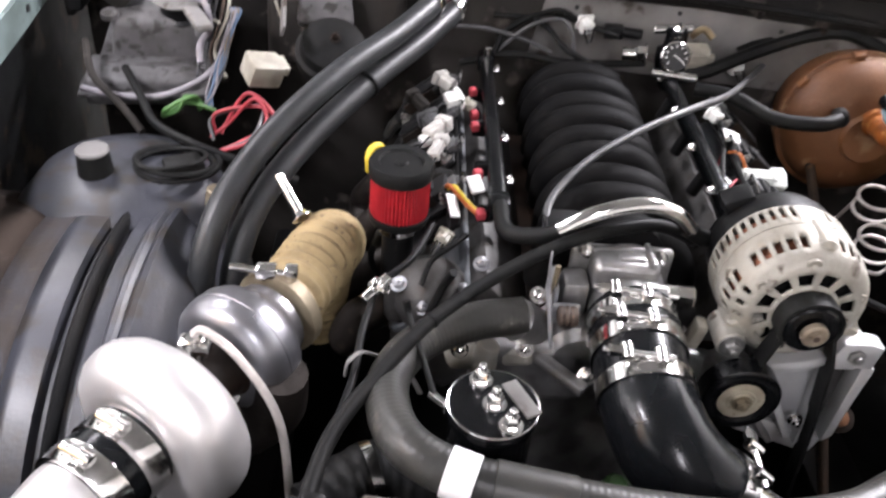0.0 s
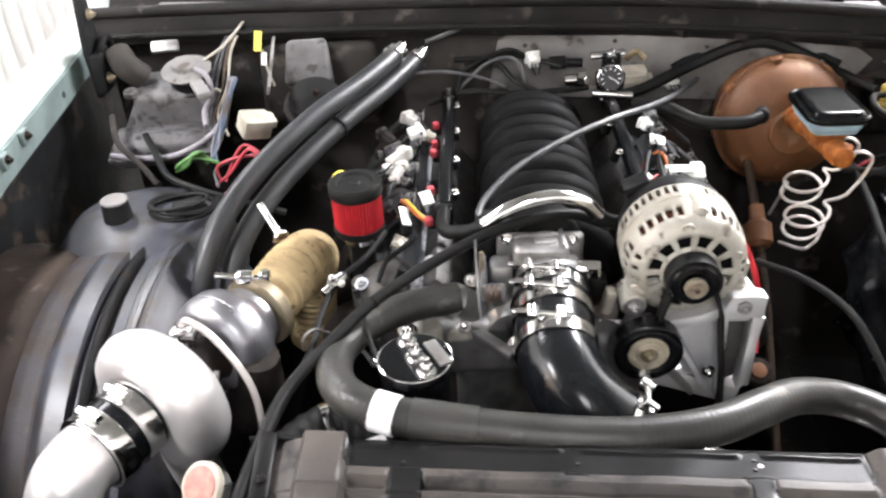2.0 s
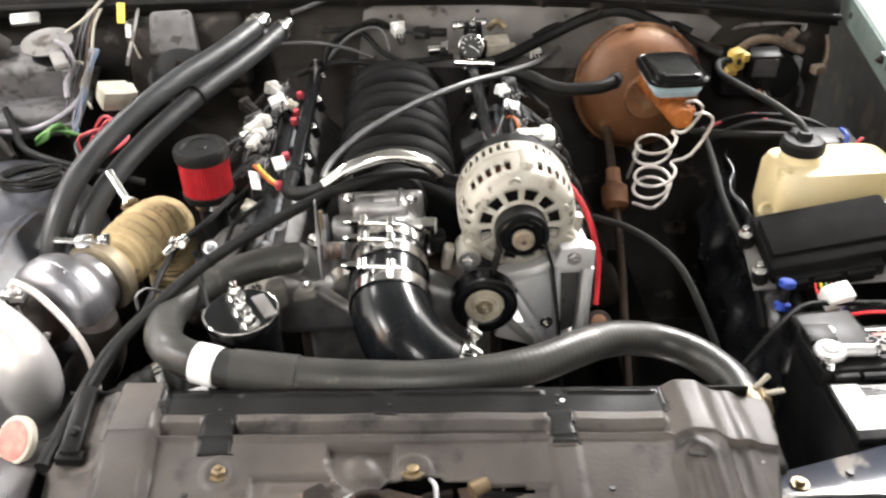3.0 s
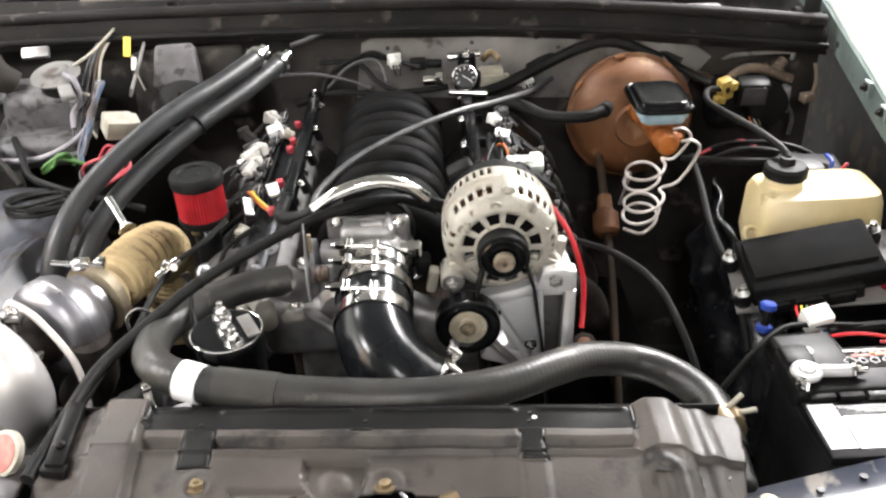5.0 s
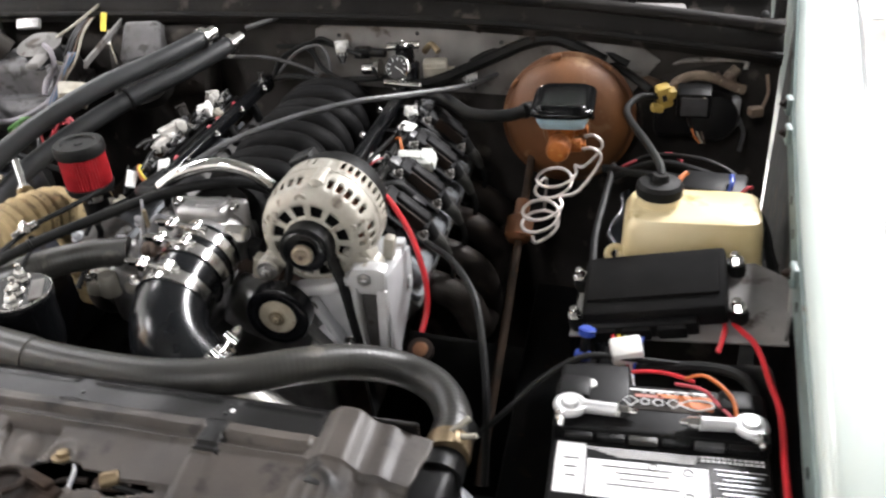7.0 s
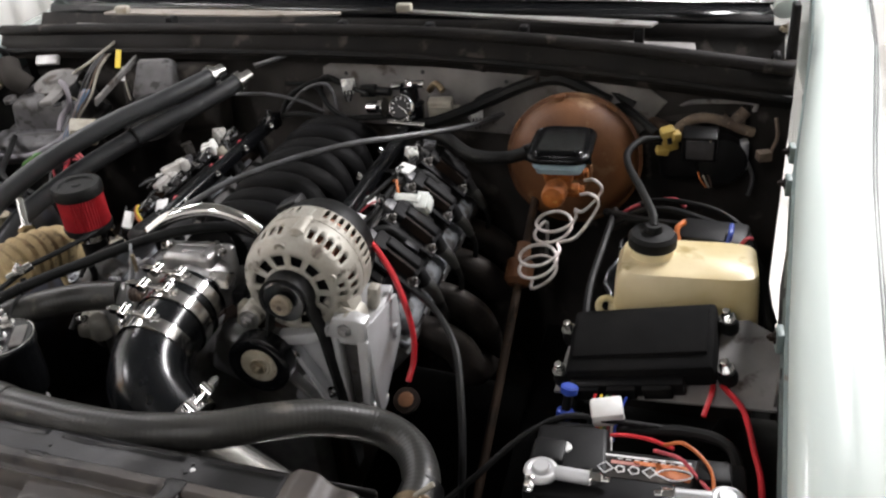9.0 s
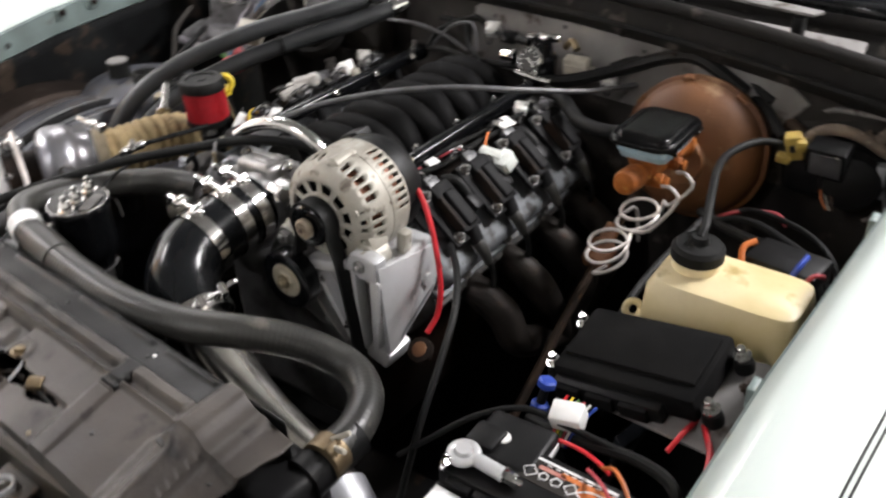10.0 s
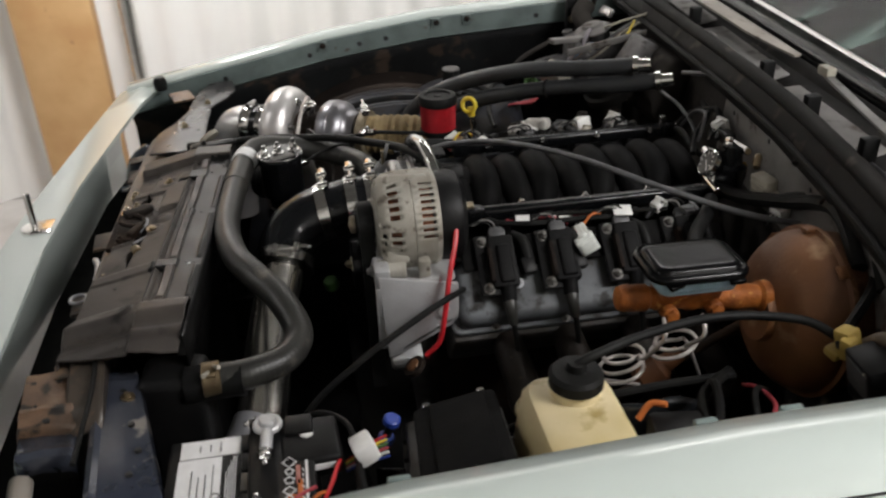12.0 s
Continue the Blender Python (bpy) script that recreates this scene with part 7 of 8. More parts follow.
part("lead", Shape().tube([(0.72, 0.33, 0.92), (0.73, 0.33, 0.934), (0.738, 0.34, 0.93)], 0.0028, 8), PINK, fb, "pink lead")
part("lead", Shape().tube([(0.645, 0.33, 0.92), (0.64, 0.345, 0.935), (0.65, 0.36, 0.94)], 0.004, 8), ORANGE, fb, "orange lead")

# ---- fuel regulator with gauge on the firewall ----
fr = thing("fuel_regulator", (0.16, 0.64, 0.98), "fuel pressure regulator with a round gauge and fittings", "regulator")
part("body", Shape().lathe((0.165, 0.665, 0.955), (0, 0, 1), [(0, 0.022), (0.02, 0.026), (0.035, 0.026), (0.04, 0.018), (0.07, 0.016)], 28), GLOSS, fr)
g = Shape().lathe((0.160, 0.637, 0.991), (-0.05, -0.85, 0.5), [(0, 0.02), (0.003, 0.0225), (0.012, 0.0225), (0.014, 0.0205), (0.012, 0.019)], 32)
gauge = part("gauge", g, CHROME, fr, "chrome rimmed gauge")
GD = Vector((-0.05, -0.85, 0.5)).normalized()
GP = Vector((0.160, 0.637, 0.991)) + GD * 0.0125
part("dial", Shape().lathe(GP, GD, [(0, 0.0195), (0.0006, 0.0195)], 28), INK, gauge, "black dial")
gu = GD.cross(Vector((1, 0, 0))).normalized()
gs = gu.cross(GD).normalized()
for k in range(9):
    a = math.radians(-130 + 32.5 * k)
    d = math.sin(a) * gs - math.cos(a) * gu if gu.z < 0 else math.sin(a) * gs + math.cos(a) * gu
    part("tick", Shape().rod(GP + GD * 0.0008 + d * 0.013, GP + GD * 0.0008 + d * 0.0175, 0.0008, 6), LABEL, gauge)
part("needle", Shape().rod(GP + GD * 0.001 - gs * 0.004 + gu * 0.002, GP + GD * 0.001 + gs * 0.012 - gu * 0.008, 0.0007, 6), LABEL, gauge)
ft = Shape().rod((0.12, 0.655, 0.985), (0.085, 0.66, 0.982), 0.010)
ft.hexbolt((0.12, 0.655, 0.985), (-1, 0.1, 0), 0.012, 0.014)
part("fitting", ft, CHROME, fr, "bright hose fitting")
part("fitting", Shape().rod((0.13, 0.675, 1.018), (0.19, 0.678, 1.022), 0.007), CHROME, fr, "bright cross tube")
part("fitting", Shape().rod((0.13, 0.635, 0.966), (0.20, 0.630, 0.962), 0.0065), CHROME, fr, "bright cross tube")
part("adjuster", Shape().hexbolt((0.165, 0.66, 1.018), (0, 0, 1), 0.008, 0.01), CHROME, fr)
part("elbow", Shape().tube([(0.195, 0.69, 1.005), (0.21, 0.685, 1.02), (0.225, 0.675, 1.01)], 0.006, 10), BRASS, fr, "brass elbow")
fs = thing("firewall_sensor", (0.211, 0.703, 0.966), "yellowed white square sensor on the firewall", "sensor")
fs_m = pose(0.211, 0.703, 0.966, 8, 0, 6)
part("case", at_m(Shape().box((0, 0, 0), (0.045, 0.024, 0.040), bevel=0.004), fs_m), SENSOR_CREAM, fs)
part("rib", at_m(Shape().box((0, -0.0125, 0.008), (0.036, 0.003, 0.005), bevel=0.001).box((0, -0.0125, -0.006), (0.036, 0.003, 0.005), bevel=0.001), fs_m), SENSOR_CREAM, fs)
part("socket", at_m(Shape().box((0.028, 0.002, -0.006), (0.016, 0.016, 0.020), bevel=0.003), fs_m), SENSOR_CREAM, fs)
part("brass_fitting", Shape().lathe((0.166, 0.655, 0.984), (0.12, 1, 0.05), [(0, 0.011), (0.006, 0.011), (0.007, 0.015), (0.016, 0.015), (0.017, 0.010), (0.034, 0.009)], 6), OLD_BRASS, fr, "old brass fitting behind the gauge")
plug((0.278, 0.694, 0.958), (0.028, 0.024, 0.022), (10, 0, 20), WHITE, "white plug on the firewall loom")
plug((0.032, 0.709, 1.004), (0.026, 0.024, 0.024), (20, 0, 15), WHITE, "white sensor plug above the intake rear")
sensor = Shape().rod((0.09, 0.70, 1.0), (0.12, 0.695, 1.0), 0.008)
sensor.box((0.075, 0.70, 1.0), (0.03, 0.02, 0.02), bevel=0.003)
single("map_sensor", sensor, PLASTIC, "black pressure sensor behind the intake", "sensor")

# ---- wiper motor corner, driver side ----
wm = thing("wiper_motor", (0.68, 0.63, 0.92), "black wiper motor under a pale bracket with brown hoses", "motor")
part("case", Shape().box((0.672, 0.640, 0.925), (0.13, 0.07, 0.085), bevel=0.014, seg=3), PLASTIC, wm)
part("drum", Shape().lathe((0.70, 0.615, 0.925), (0.1, -1, 0.15), [(0, 0.042), (0.02, 0.042), (0.03, 0.036), (0.034, 0.014)], 28), PLASTIC, wm)
part("box", Shape().box((0.668, 0.590, 0.958), (0.054, 0.035, 0.048), (14, 0, -4), bevel=0.004), PLASTIC, wm, "black square relay on the motor")
part("box_face", Shape().box((0.668, 0.5725, 0.954), (0.042, 0.002, 0.036), (14, 0, -4), bevel=0.0008, seg=1), GREY_TUBE, wm, "grey scuffed face")
part("box_rib", Shape().box((0.683, 0.5715, 0.956), (0.004, 0.003, 0.036), (14, 0, -4), bevel=0.001, seg=1), OFFWHITE, wm)
part("bracket", Shape().prism([(-0.085, -0.02), (0.080, -0.02), (0.085, 0.028), (0.03, 0.034), (-0.082, 0.024)], 0, 0.006, pose(0.662, 0.662, 0.978, 48, -8, -14), bevel=0.002), FIREWALL, wm, "dark dusty bracket")
part("bracket_edge", Shape().tube([(0.578, 0.688, 0.974), (0.590, 0.684, 0.992), (0.62, 0.674, 0.998), (0.635, 0.668, 0.994), (0.66, 0.66, 1.002), (0.742, 0.634, 1.012), (0.748, 0.630, 0.998)], 0.0042, 8), PALE_STEEL, wm, "pale folded edge")
part("hose", Shape().tube([(0.590, 0.668, 0.962), (0.604, 0.654, 0.962), (0.622, 0.648, 0.955)], 0.010, 12), BROWN_RUST, wm, "dusty brown hose")
part("hose", Shape().tube([(0.625, 0.612, 0.965), (0.645, 0.612, 0.985), (0.67, 0.615, 0.992), (0.70, 0.618, 0.986), (0.73, 0.618, 0.973), (0.748, 0.622, 0.966)], 0.0085, 12), TAN_HOSE, wm, "dusty tan hose")
part("hose", Shape().tube([(0.715, 0.622, 0.972), (0.722, 0.625, 0.985), (0.735, 0.632, 0.998)], 0.010, 12), TAN_HOSE, wm, "dusty tan hose")
part("hose", Shape().tube([(0.70, 0.635, 0.988), (0.712, 0.63, 0.978), (0.735, 0.625, 0.975)], 0.007, 10), TAN_HOSE, wm, "dusty tan hose")
pk = Shape().box((0.620, 0.590, 0.966), (0.024, 0.022, 0.040), (10, -14, 15), bevel=0.005)
pk.box((0.630, 0.582, 0.974), (0.014, 0.018, 0.016), (10, 0, 25), bevel=0.003)
pk.box((0.610, 0.582, 0.948), (0.020, 0.016, 0.012), (10, 10, 15), bevel=0.003)
part("plug", pk, DULL_YELLOW, wm, "dusty yellow plug")
part("plug_mouth", Shape().box((0.621, 0.5775, 0.966), (0.007, 0.004, 0.010), (10, -14, 15), bevel=0.001), INK, wm)
for k in range(3):
    part("lead", Shape().tube([(0.668 + 0.006 * k, 0.584, 0.912), (0.672 + 0.007 * k, 0.576, 0.902), (0.682 + 0.004 * k, 0.572, 0.890)], 0.0018, 8), (ORANGE, OFFWHITE, BROWN_RUST)[k], wm)
part("side_clip", Shape().box((0.735, 0.605, 0.935), (0.014, 0.02, 0.05), (0, 0, 8), bevel=0.003), BRACKET, wm, "dull metal side clip")
part("side_cable", Shape().tube([(0.742, 0.600, 0.925), (0.752, 0.595, 0.90), (0.748, 0.59, 0.87)], 0.0035, 8), GREY_TUBE, wm)
single("fender_tag", Shape().box((0.764, 0.578, 0.946), (0.022, 0.018, 0.016), (0, 0, 20), bevel=0.003).tube([(0.774, 0.582, 0.95), (0.782, 0.592, 0.972), (0.778, 0.60, 1.0)], 0.003, 8), TAN_HOSE, "dull brown clip with a bent rod on the inner fender", "clip")
ss = thing("steering_shaft", (0.39, 0.36, 0.7), "rusty steering shaft running down beside the engine", "shaft")
part("shaft", Shape().tube([(0.37, 0.12, 0.52), (0.385, 0.30, 0.66), (0.39, 0.36, 0.71), (0.40, 0.55, 0.83), (0.405, 0.75, 0.93)], 0.0072, 14), DARK_RUST, ss)
part("joint", Shape().lathe((0.393, 0.44, 0.763), (0.05, 0.75, 0.6), [(0, 0.016), (0.008, 0.023), (0.04, 0.023), (0.048, 0.014), (0.075, 0.012)], 20), RUST, ss, "rusty swollen joint")
oc = thing("oil_cap", (0.30, 0.125, 0.765), "dark cap with a rusty face low beside the bracket", "cap")
part("rim", Shape().lathe((0.30, 0.125, 0.768), (0.0, -0.6, 0.8), [(0, 0.015), (0.002, 0.018), (0.010, 0.018), (0.011, 0.012)], 20), IRON, oc)
part("face", Shape().lathe((0.30, 0.1186, 0.7767), (0.0, -0.6, 0.8), [(0, 0.011), (0.0015, 0.0105), (0.0025, 0.006)], 18), RUST, oc, "rusty red face")

# ---- passenger firewall: heater case, relay, wires ----
hb = thing("heater_case", (-0.6, 0.66, 0.9), "dusty pale grey heater case on the passenger firewall", "heater case")
part("case", Shape().box((-0.625, 0.705, 0.950), (0.16, 0.12, 0.085), (6, 0, 8), bevel=0.014, seg=3, taper=0.86), GREY_BOX, hb)
part("case_rim", Shape().box((-0.625, 0.690, 0.926), (0.185, 0.14, 0.012), (6, 0, 8), bevel=0.004), GREY_BOX, hb)
part("case_step", Shape().box((-0.64, 0.625, 0.900), (0.17, 0.075, 0.05), (8, 0, 8), bevel=0.012, seg=3), GREY_BOX, hb)
part("case_rim", Shape().box((-0.635, 0.604, 0.899), (0.19, 0.05, 0.008), (8, 0, 8), bevel=0.003), GREY_BOX, hb)
part("case_boss", Shape().lathe((-0.69, 0.655, 0.985), (0, -0.2, 1), [(0, 0.014), (0.008, 0.013), (0.010, 0.006)], 16), GREY_BOX, hb)
part("case_boss", Shape().lathe((-0.555, 0.655, 0.968), (0, -0.2, 1), [(0, 0.012), (0.012, 0.011), (0.014, 0.005)], 16), GREY_BOX, hb)
part("motor", Shape().lathe((-0.590, 0.695, 0.980), (0, -0.25, 1), [(0, 0.040), (0.008, 0.041), (0.012, 0.036), (0.034, 0.035), (0.040, 0.030)], 30), PLASTIC, hb, "black round motor")
part("motor_cap", Shape().lathe((-0.592, 0.686, 1.016), (0, -0.25, 1), [(0, 0.044), (0.003, 0.045), (0.006, 0.040), (0.010, 0.026), (0.016, 0.022), (0.018, 0.010)], 28), PALE_STEEL, hb, "scuffed grey cap")
part("tube", Shape().tube([(-0.572, 0.672, 1.022), (-0.548, 0.655, 1.015), (-0.540, 0.64, 0.985), (-0.552, 0.622, 0.965), (-0.548, 0.60, 0.945)], 0.0052, 10), LILAC, hb, "pale lilac tube")
part("tube", Shape().tube([(-0.72, 0.575, 0.905), (-0.66, 0.560, 0.905), (-0.60, 0.556, 0.910), (-0.545, 0.575, 0.930), (-0.515, 0.60, 0.955)], 0.0052, 10), LILAC, hb, "pale lilac tube")
part("cover", Shape().box((-0.36, 0.745, 0.965), (0.22, 0.06, 0.14), (-14, 0, 4), bevel=0.02, seg=3), FIREWALL, hb, "dark case cover")
part("cover_top", Shape().box((-0.375, 0.712, 1.012), (0.088, 0.05, 0.082), (-30, 0, 5), bevel=0.010, seg=3, taper=0.82), GREY_BOX, hb, "dusty grey cover top")
part("canister", Shape().lathe((-0.36, 0.655, 0.94), (0.1, -0.5, 0.9), [(0, 0.055), (0.022, 0.057), (0.026, 0.050), (0.042, 0.047), (0.048, 0.036), (0.050, 0.014)], 32), BAY, hb, "black round blower motor")
part("canister_nut", Shape().hexbolt((-0.352, 0.626, 0.988), (0.1, -0.5, 0.9), 0.006), IRON, hb)
part("pipe_stub", Shape().tube([(-0.68, 0.70, 1.0), (-0.70, 0.69, 1.025), (-0.72, 0.71, 1.045)], 0.024, 18), FIREWALL, hb, "dark crumpled sleeve")
part("bright_tag", Shape().box((-0.64, 0.735, 1.045), (0.05, 0.012, 0.022), (-40, 0, 10), bevel=0.004), ALU, hb, "crumpled bright foil tag")
single("relay", Shape().box((-0.447, 0.548, 0.968), (0.050, 0.042, 0.036), (16, 14, 34), bevel=0.005).box((-0.424, 0.556, 0.972), (0.02, 0.03, 0.014), (16, 14, 34), bevel=0.002), OFFWHITE, "yellowed white square relay", "relay")
mk = thing("marker", (-0.46, 0.73, 1.03), "yellow and white paper tag on a thin stem", "tag")
part("stem", Shape().tube([(-0.460, 0.728, 1.035), (-0.452, 0.715, 1.0), (-0.440, 0.70, 0.975)], 0.0022, 8), OFFWHITE, mk)
part("tag", Shape().box((-0.466, 0.730, 1.050), (0.015, 0.0016, 0.036), (-24, 0, -12), bevel=0.0006, seg=1), YELLOW, mk, "yellow paper tag")
part("tag", Shape().box((-0.457, 0.720, 1.020), (0.011, 0.0016, 0.024), (-20, 0, -14), bevel=0.0006, seg=1), WHITE, mk, "creased white tag")
part("case_flange", Shape().box((-0.432, 0.664, 1.030), (0.005, 0.19, 0.017), (7.7, 18, 9.7), bevel=0.0015), PALE_STEEL, hb, "pale edge of the case")
random.seed(4)
for k in range(9):
    mt = (LILAC, DULL_BLUE, GREY_TUBE, TAN_HOSE, DULL_BLUE, DULL_BLUE, TAN_HOSE, LILAC, DULL_BLUE)[k]
    j = [random.uniform(-0.008, 0.008) for _ in range(6)]
    wire([(-0.505 + j[0], 0.66, 1.01), (-0.50 + j[1], 0.64 + j[2], 1.005), (-0.515 + j[3], 0.60, 0.96), (-0.525 + j[4], 0.565 + j[5], 0.925), (-0.53 + j[2], 0.545, 0.905)], 0.0018, mt, "cut wire in a loose bunch")
for k in range(3):
    j = [random.uniform(-0.012, 0.012) for _ in range(6)]
    wire([(-0.53 + j[0], 0.55 + j[1], 0.90), (-0.55 + j[2], 0.53, 0.925 + j[3]), (-0.575 + j[4], 0.52, 0.91), (-0.59, 0.535 + j[5], 0.895)], 0.0035, GREEN, "green loop of cut wire")
for k in range(4):
    j = [random.uniform(-0.012, 0.012) for _ in range(6)]
    wire([(-0.51 + j[0], 0.50 + j[1], 0.88), (-0.505 + j[5], 0.52, 0.905 + j[2]), (-0.46 + j[3], 0.52 + j[0], 0.93 + j[4]), (-0.435 + j[1], 0.50, 0.915), (-0.455, 0.47 + j[2], 0.90), (-0.50, 0.46, 0.88)], 0.0028, PINK if k < 3 else GREY_TUBE, "red loop of cut wire")
single("harness_ring", Shape().torus((-0.532, 0.372, 0.917), (0.1, 0.2, 1), 0.048, 0.0045, 36, 8).torus((-0.530, 0.376, 0.911), (0.0, 0.1, 1), 0.052, 0.004, 36, 8).torus((-0.536, 0.368, 0.923), (-0.1, 0.25, 1), 0.044, 0.003, 36, 8).box((-0.525, 0.382, 0.905), (0.05, 0.035, 0.02), (0, 0, 30), bevel=0.006), RUBBER, "black coiled loop of harness on the wheel housing", "harness")
wire([(-0.66, 0.60, 0.93), (-0.62, 0.53, 0.925), (-0.58, 0.46, 0.92), (-0.52, 0.42, 0.915), (-0.44, 0.40, 0.90), (-0.38, 0.40, 0.88)], 0.006, RUBBER, "black loom crossing the wheel housing")
wire([(-0.72, 0.62, 0.96), (-0.69, 0.55, 0.94), (-0.64, 0.50, 0.925), (-0.60, 0.46, 0.905)], 0.0055, FIREWALL, "dusty loom with a taped end")
st = thing("shock_mount", (-0.626, 0.348, 0.88), "dark shock mount with a pale cap", "mount")
part("post", Shape().lathe((-0.626, 0.348, 0.86), (0, 0, 1), [(0, 0.03), (0.02, 0.024), (0.08, 0.020)], 24), RUBBER, st)
part("cap", Shape().lathe((-0.626, 0.348, 0.938), (0, 0, 1), [(0, 0.020), (0.003, 0.021), (0.005, 0.019)], 24), PALE_STEEL, st, "dull grey cap")
single("wire_stub", Shape().rod((-0.475, 0.325, 0.885), (-0.47, 0.325, 0.91), 0.012), TAN, "dull bolt stub on the wheel housing", "bolt")
rc = thing("round_tag", (-0.33, -0.19, 0.87), "flat round faded red and cream tag", "tag")
RN = Vector((-0.42, -0.58, 0.70)).normalized()
RP = Vector((-0.345, -0.20, 0.922))
part("disc", Shape().lathe(RP, RN, [(0, 0.022), (0.001, 0.024), (0.008, 0.024), (0.009, 0.022)], 28), OFFWHITE, rc)
part("face", Shape().lathe(RP + RN * 0.0085, RN, [(0, 0.0195), (0.0015, 0.0195), (0.002, 0.018)], 28), FADED, rc, "faded red face")

single("green_cap", Shape().lathe((0.009, 0.013, 0.755), (0.3, -0.2, 0.9), [(0, 0.012), (0.003, 0.014), (0.016, 0.014), (0.02, 0.011)], 18), GREEN, "small bright green cap by the polished pipe", "cap")

# the pale strut, plugs and looms at the passenger corner
single("pale_strut", Shape().box((-0.59, 0.70, 1.0), (0.024, 0.30, 0.012), (-6, 0, 25), bevel=0.004), PALE_STEEL, "pale flat steel strut at the cowl corner", "strut")
for k, (dx, material, label) in enumerate(((0.0, GREY_TUBE, "grey wire hanging at the firewall"), (0.008, BROWN_RUST, "brown wire hanging at the firewall"), (0.014, OFFWHITE, "yellowed wire hanging at the firewall"), (-0.007, GREY_TUBE, "grey wire hanging at the firewall"))):
    wire([(-0.52 + dx, 0.80, 1.06), (-0.535 + dx, 0.74, 1.03), (-0.545 + dx * 1.5, 0.69, 0.985), (-0.55 + dx, 0.64, 0.94 + 0.004 * k), (-0.54 + dx * 2, 0.60, 0.925)], 0.0028, material, label)
wire([(-0.50, 0.78, 1.07), (-0.53, 0.72, 1.045), (-0.57, 0.70, 1.02), (-0.565, 0.68, 0.99), (-0.53, 0.66, 0.985)], 0.003, OFFWHITE, "pale wire looping at the firewall")
# a black relay box between battery and control box
rb = thing("relay_box", (0.55, -0.03, 0.84), "small black plastic relay box with a white cap", "box")
part("case", Shape().box((0.545, -0.035, 0.858), (0.078, 0.072, 0.030), (0, 0, 4), bevel=0.007, seg=3), PLASTIC, rb)
part("label", Shape().box((0.5855, -0.030, 0.862), (0.0012, 0.05, 0.008), (0, 0, 4), bevel=0.0003, seg=1), LABEL, rb, "narrow white label")
part("cap", Shape().lathe((0.537, -0.038, 0.8715), (0, 0, 1), [(0, 0.008), (0.003, 0.008), (0.004, 0.006)], 18), WHITE, rb, "small white cap")
plug((0.184, 0.196, 0.948), (0.016, 0.018, 0.010), (0, 10, 20), WHITE, "white wire tag by the alternator")

# castings, strap and solenoid at the front of the engine
cast = Shape().lathe((-0.138, 0.10, 0.855), (0.1, -0.2, 1), [(0, 0.016), (0.012, 0.014), (0.03, 0.0125), (0.034, 0.009)], 18)
cast.box((-0.155, 0.115, 0.858), (0.05, 0.04, 0.03), (10, 15, 20), bevel=0.009, seg=3)
cast.box((-0.105, 0.115, 0.862), (0.05, 0.035, 0.026), (0, -20, -15), bevel=0.008, seg=3)
part("pump_boss", cast, ALTCASE, engine, "rough tan-grey casting")
part("pump_arm", Shape().box((-0.058, 0.080, 0.866), (0.075, 0.016, 0.012), (0, 0, -47), bevel=0.004), ALU, engine)
for x, y, z in ((-0.083, 0.135, 0.925), (-0.165, 0.10, 0.872), (-0.095, 0.10, 0.878), (-0.03, 0.07, 0.87)):
    part("bolt", Shape().hexbolt((x, y, z), (0, -0.5, 0.8), 0.007), CHROME, engine)
strap = thing("cable_strap", (-0.075, 0.10, 0.92), "dull metal strap hanging beside the throttle", "strap")
part("band", Shape().tube([(-0.077, 0.136, 0.985), (-0.077, 0.128, 0.96), (-0.075, 0.110, 0.935), (-0.073, 0.092, 0.915), (-0.071, 0.080, 0.898)], [0.003, 0.004, 0.007, 0.007, 0.004], 8, flat=0.35), BRACKET, strap)
sol = thing("solenoid", (-0.054, 0.10, 0.93), "small ribbed copper-brown solenoid", "solenoid")
part("coil", Shape().lathe((-0.066, 0.098, 0.93), (1, 0, 0), [(0, 0.010), (0.003, 0.0115), (0.006, 0.010), (0.009, 0.0115), (0.012, 0.010), (0.015, 0.0115), (0.02, 0.010)], 20), BROWN_RUST, sol)
part("bracket", Shape().box((-0.056, 0.112, 0.922), (0.03, 0.008, 0.024), bevel=0.002), BRACKET, sol)
wire([(0.176, 0.345, 0.937), (0.188, 0.36, 0.944), (0.196, 0.372, 0.943), (0.204, 0.384, 0.936)], 0.0018, PINK, "faded red wire in the driver side harness")
wire([(0.213, 0.47, 0.944), (0.206, 0.41, 0.945), (0.203, 0.35, 0.943), (0.196, 0.305, 0.942), (0.18, 0.27, 0.94)], 0.0045, RUBBER, "black taped loom above the coils")
# thin cables over the firewall
wire([(-0.26, 0.71, 0.985), (-0.191, 0.70, 0.99), (-0.125, 0.70, 0.99), (-0.061, 0.70, 0.976), (-0.017, 0.695, 0.959)], 0.0035, GREY_TUBE, "thin grey cable along the firewall")
wire([(-0.115, 0.69, 0.94), (-0.099, 0.70, 0.959), (-0.055, 0.70, 1.0), (-0.012, 0.70, 1.013), (0.007, 0.69, 1.0), (0.015, 0.68, 0.97)], 0.003, GREY_TUBE, "thin grey cable bent up the firewall")
wire([(-0.16, 0.70, 0.93), (-0.08, 0.69, 0.955), (0.0, 0.68, 0.952), (0.08, 0.68, 0.955), (0.13, 0.68, 0.96)], 0.006, RUBBER, "black loom behind the intake")

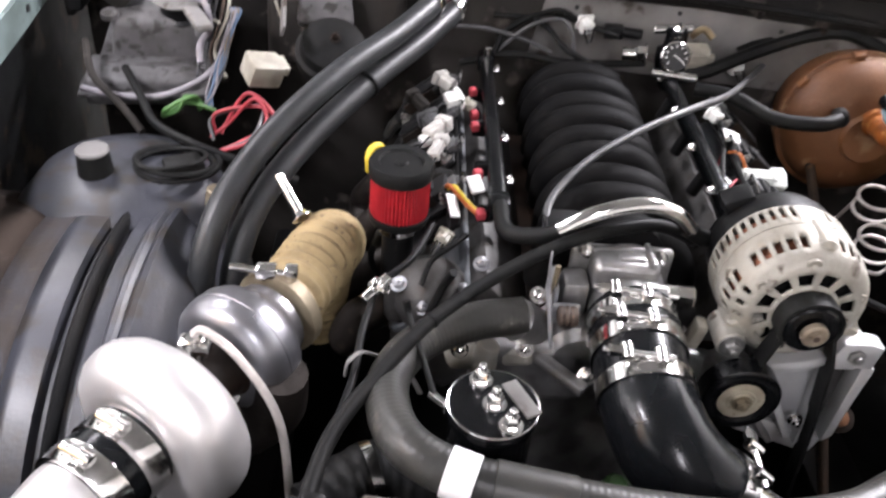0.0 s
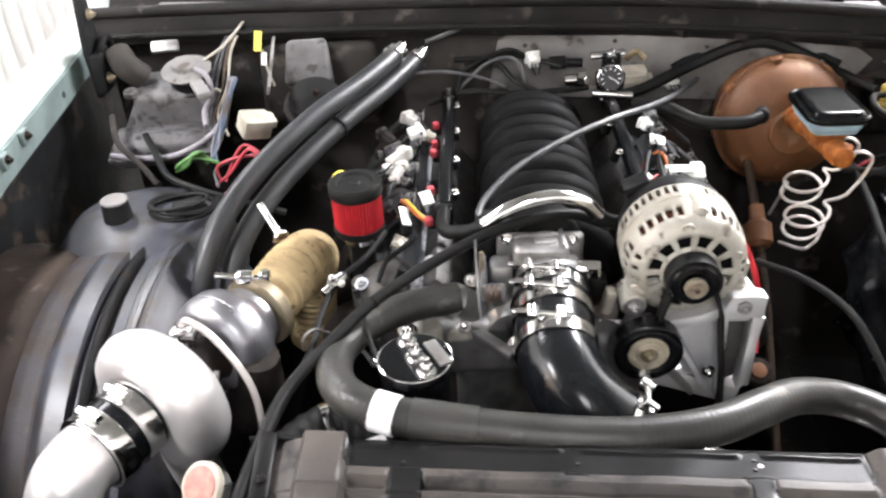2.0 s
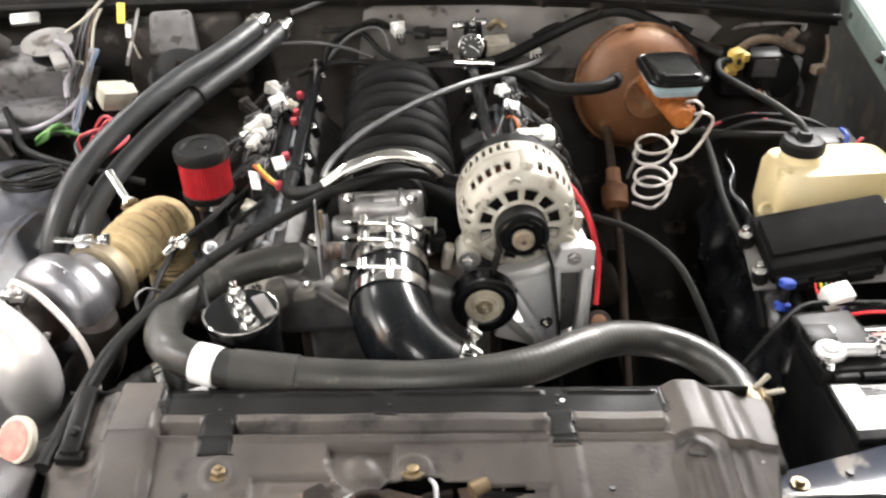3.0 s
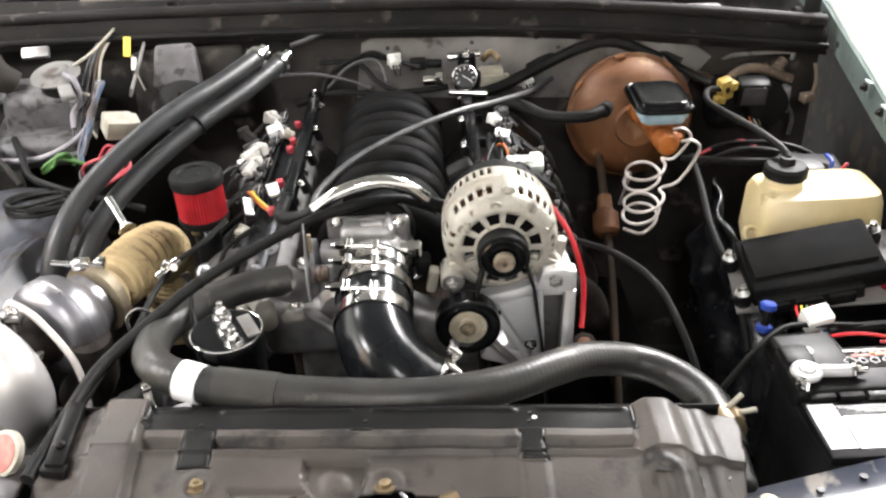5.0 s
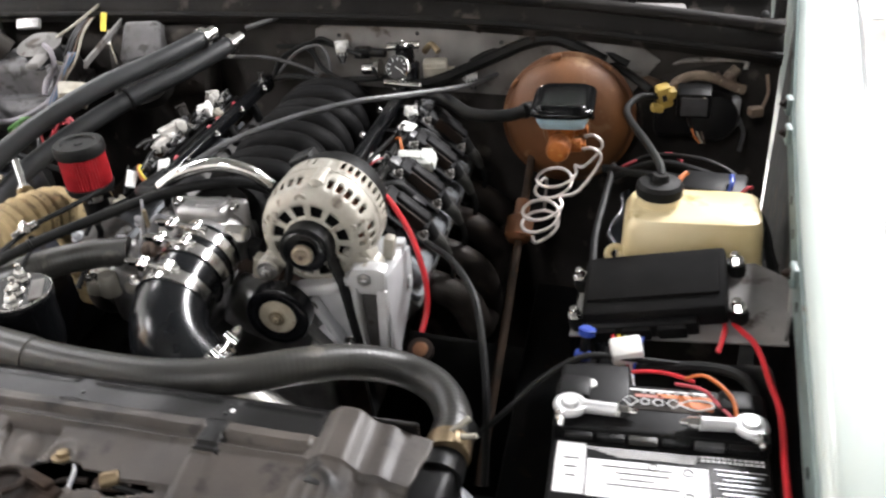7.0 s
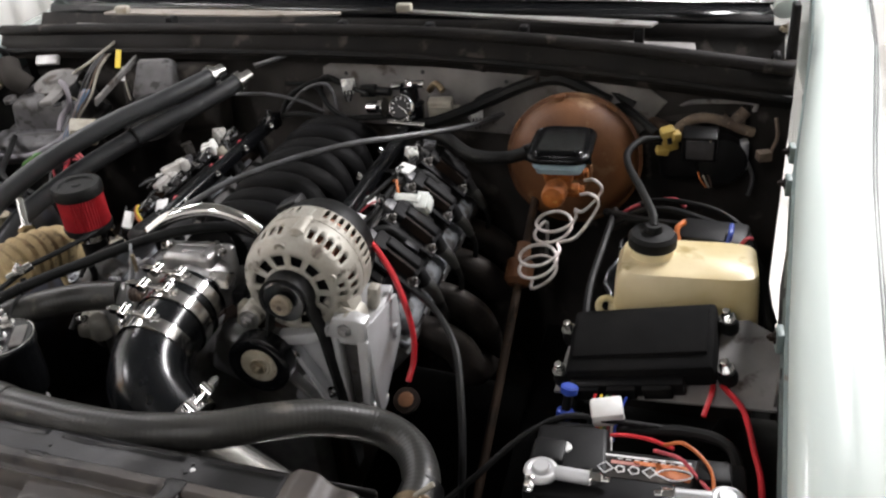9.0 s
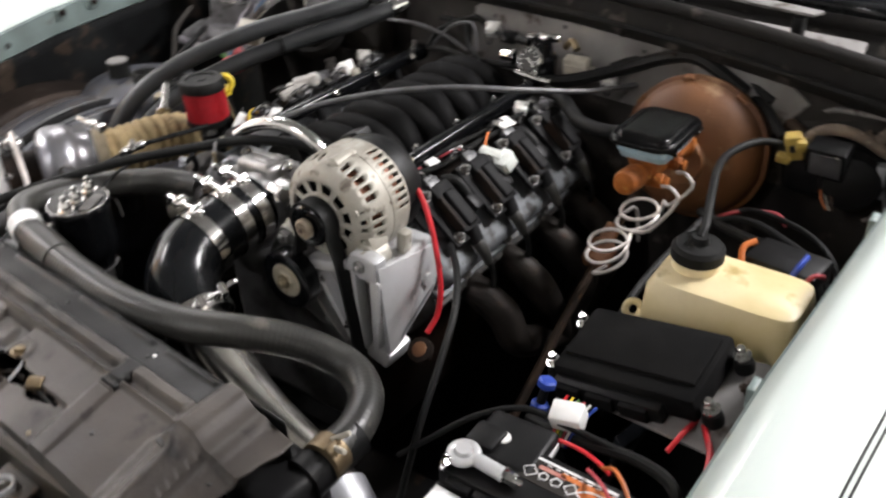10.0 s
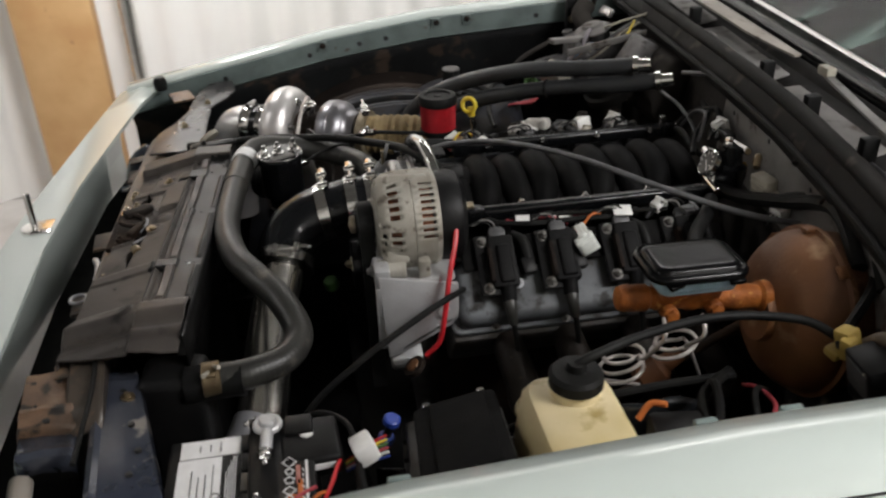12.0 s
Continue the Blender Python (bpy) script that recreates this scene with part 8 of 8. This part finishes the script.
for s, ys in ((1, (0.303, 0.382, 0.492, 0.59)), (-1, (0.357, 0.452, 0.548, 0.64))):
    for y in ys:
        cx = 0.022 + s * 0.215
        jn = thing("harness_joint", (cx, y, 0.93), "black taped harness joint between two coils", "harness", "harness joints")
        part("sleeve", Shape().tube([(cx - s * 0.02, y - 0.012, 0.936), (cx - s * 0.002, y, 0.932), (cx + s * 0.016, y + 0.004, 0.914), (cx + s * 0.026, y + 0.004, 0.896)], [0.007, 0.009, 0.009, 0.006], 10), RUBBER, jn)
        part("shell", Shape().box((cx + s * 0.026, y + 0.002, 0.904), (0.026, 0.022, 0.018), (0, s * 40, 8), bevel=0.003), PLASTIC, jn)
        part("bolt", Shape().hexbolt((cx + s * 0.038, y - 0.016, 0.884), (s * 0.6, 0, 0.8), 0.006), BRACKET, jn, "dull bolt")

# crumpled black liner and harness on the driver side of the bay
rows = []
for i in range(43):
    u = i / 42
    row = []
    for k in range(31):
        v = k / 30
        w = 0.012 * math.sin(7 * u + 9 * v) + 0.008 * abs(math.sin(13 * u - 8 * v + 1.2)) + 0.005 * abs(math.sin(17 * v + 9 * u)) + 0.003 * math.sin(37 * u + 21 * v)
        row.append((0.535 + 0.02 * v + w, 0.44 - 0.40 * u, 0.60 + 0.27 * v - 0.05 * u * v + 0.006 * math.sin(13 * u)))
    rows.append(row)
single("splash_liner", Shape().strip(rows), LINER, "crumpled shiny black plastic liner beside the engine", "liner", solid=0.003)
wire([(0.545, 0.50, 0.88), (0.535, 0.40, 0.87), (0.525, 0.30, 0.85), (0.53, 0.18, 0.82), (0.52, 0.08, 0.78)], 0.0055, RUBBER, "black taped harness down the liner")
part("crease", Shape().lathe(ta(0.112), TA, [(0, 0.0655), (0.001, 0.0664), (0.003, 0.0664), (0.004, 0.0655)], 40), HOT, turbo)
part("v_band_tab", Shape().box((-0.341, 0.121, 0.882), (0.012, 0.018, 0.034), (0, 20, 28), bevel=0.003), CHROME, dp, "bright clamp tab")
for x, z in ((0.30, 1.045), (0.40, 1.03), (0.47, 1.02)):
    part("firewall_bolt", at_m(Shape().hexbolt((x, -0.008, z), (0, -1, 0), 0.006), FW), IRON, firewall)

# rounded castings and bolts at the front of the passenger head
hd = Shape().lathe((-0.195, 0.205, 0.855), (-0.25, -0.35, 0.9), [(0, 0.046), (0.02, 0.045), (0.035, 0.038), (0.045, 0.026), (0.05, 0.010)], 28)
hd.box((-0.165, 0.20, 0.848), (0.06, 0.05, 0.05), (0, -30, 10), bevel=0.014, seg=3)
hd.rod((-0.235, 0.20, 0.83), (-0.235, 0.20, 0.885), 0.017)
part("head_casting", hd, HEAD, engine, "rounded grey casting at the head front")
for x, y, z in ((-0.235, 0.185, 0.888), (-0.16, 0.18, 0.888), (-0.205, 0.165, 0.872), (-0.14, 0.21, 0.905)):
    part("bolt", Shape().hexbolt((x, y, z), (-0.2, -0.4, 0.9), 0.007), BRACKET, engine)
wire([(-0.175, 0.16, 0.93), (-0.185, 0.17, 0.90), (-0.20, 0.15, 0.87), (-0.21, 0.12, 0.84)], 0.005, RUBBER, "black lead beside the passenger head")
wire([(-0.16, 0.225, 0.935), (-0.18, 0.205, 0.93), (-0.20, 0.19, 0.92), (-0.21, 0.17, 0.90)], 0.0035, RUBBER, "thin black lead at the passenger head")
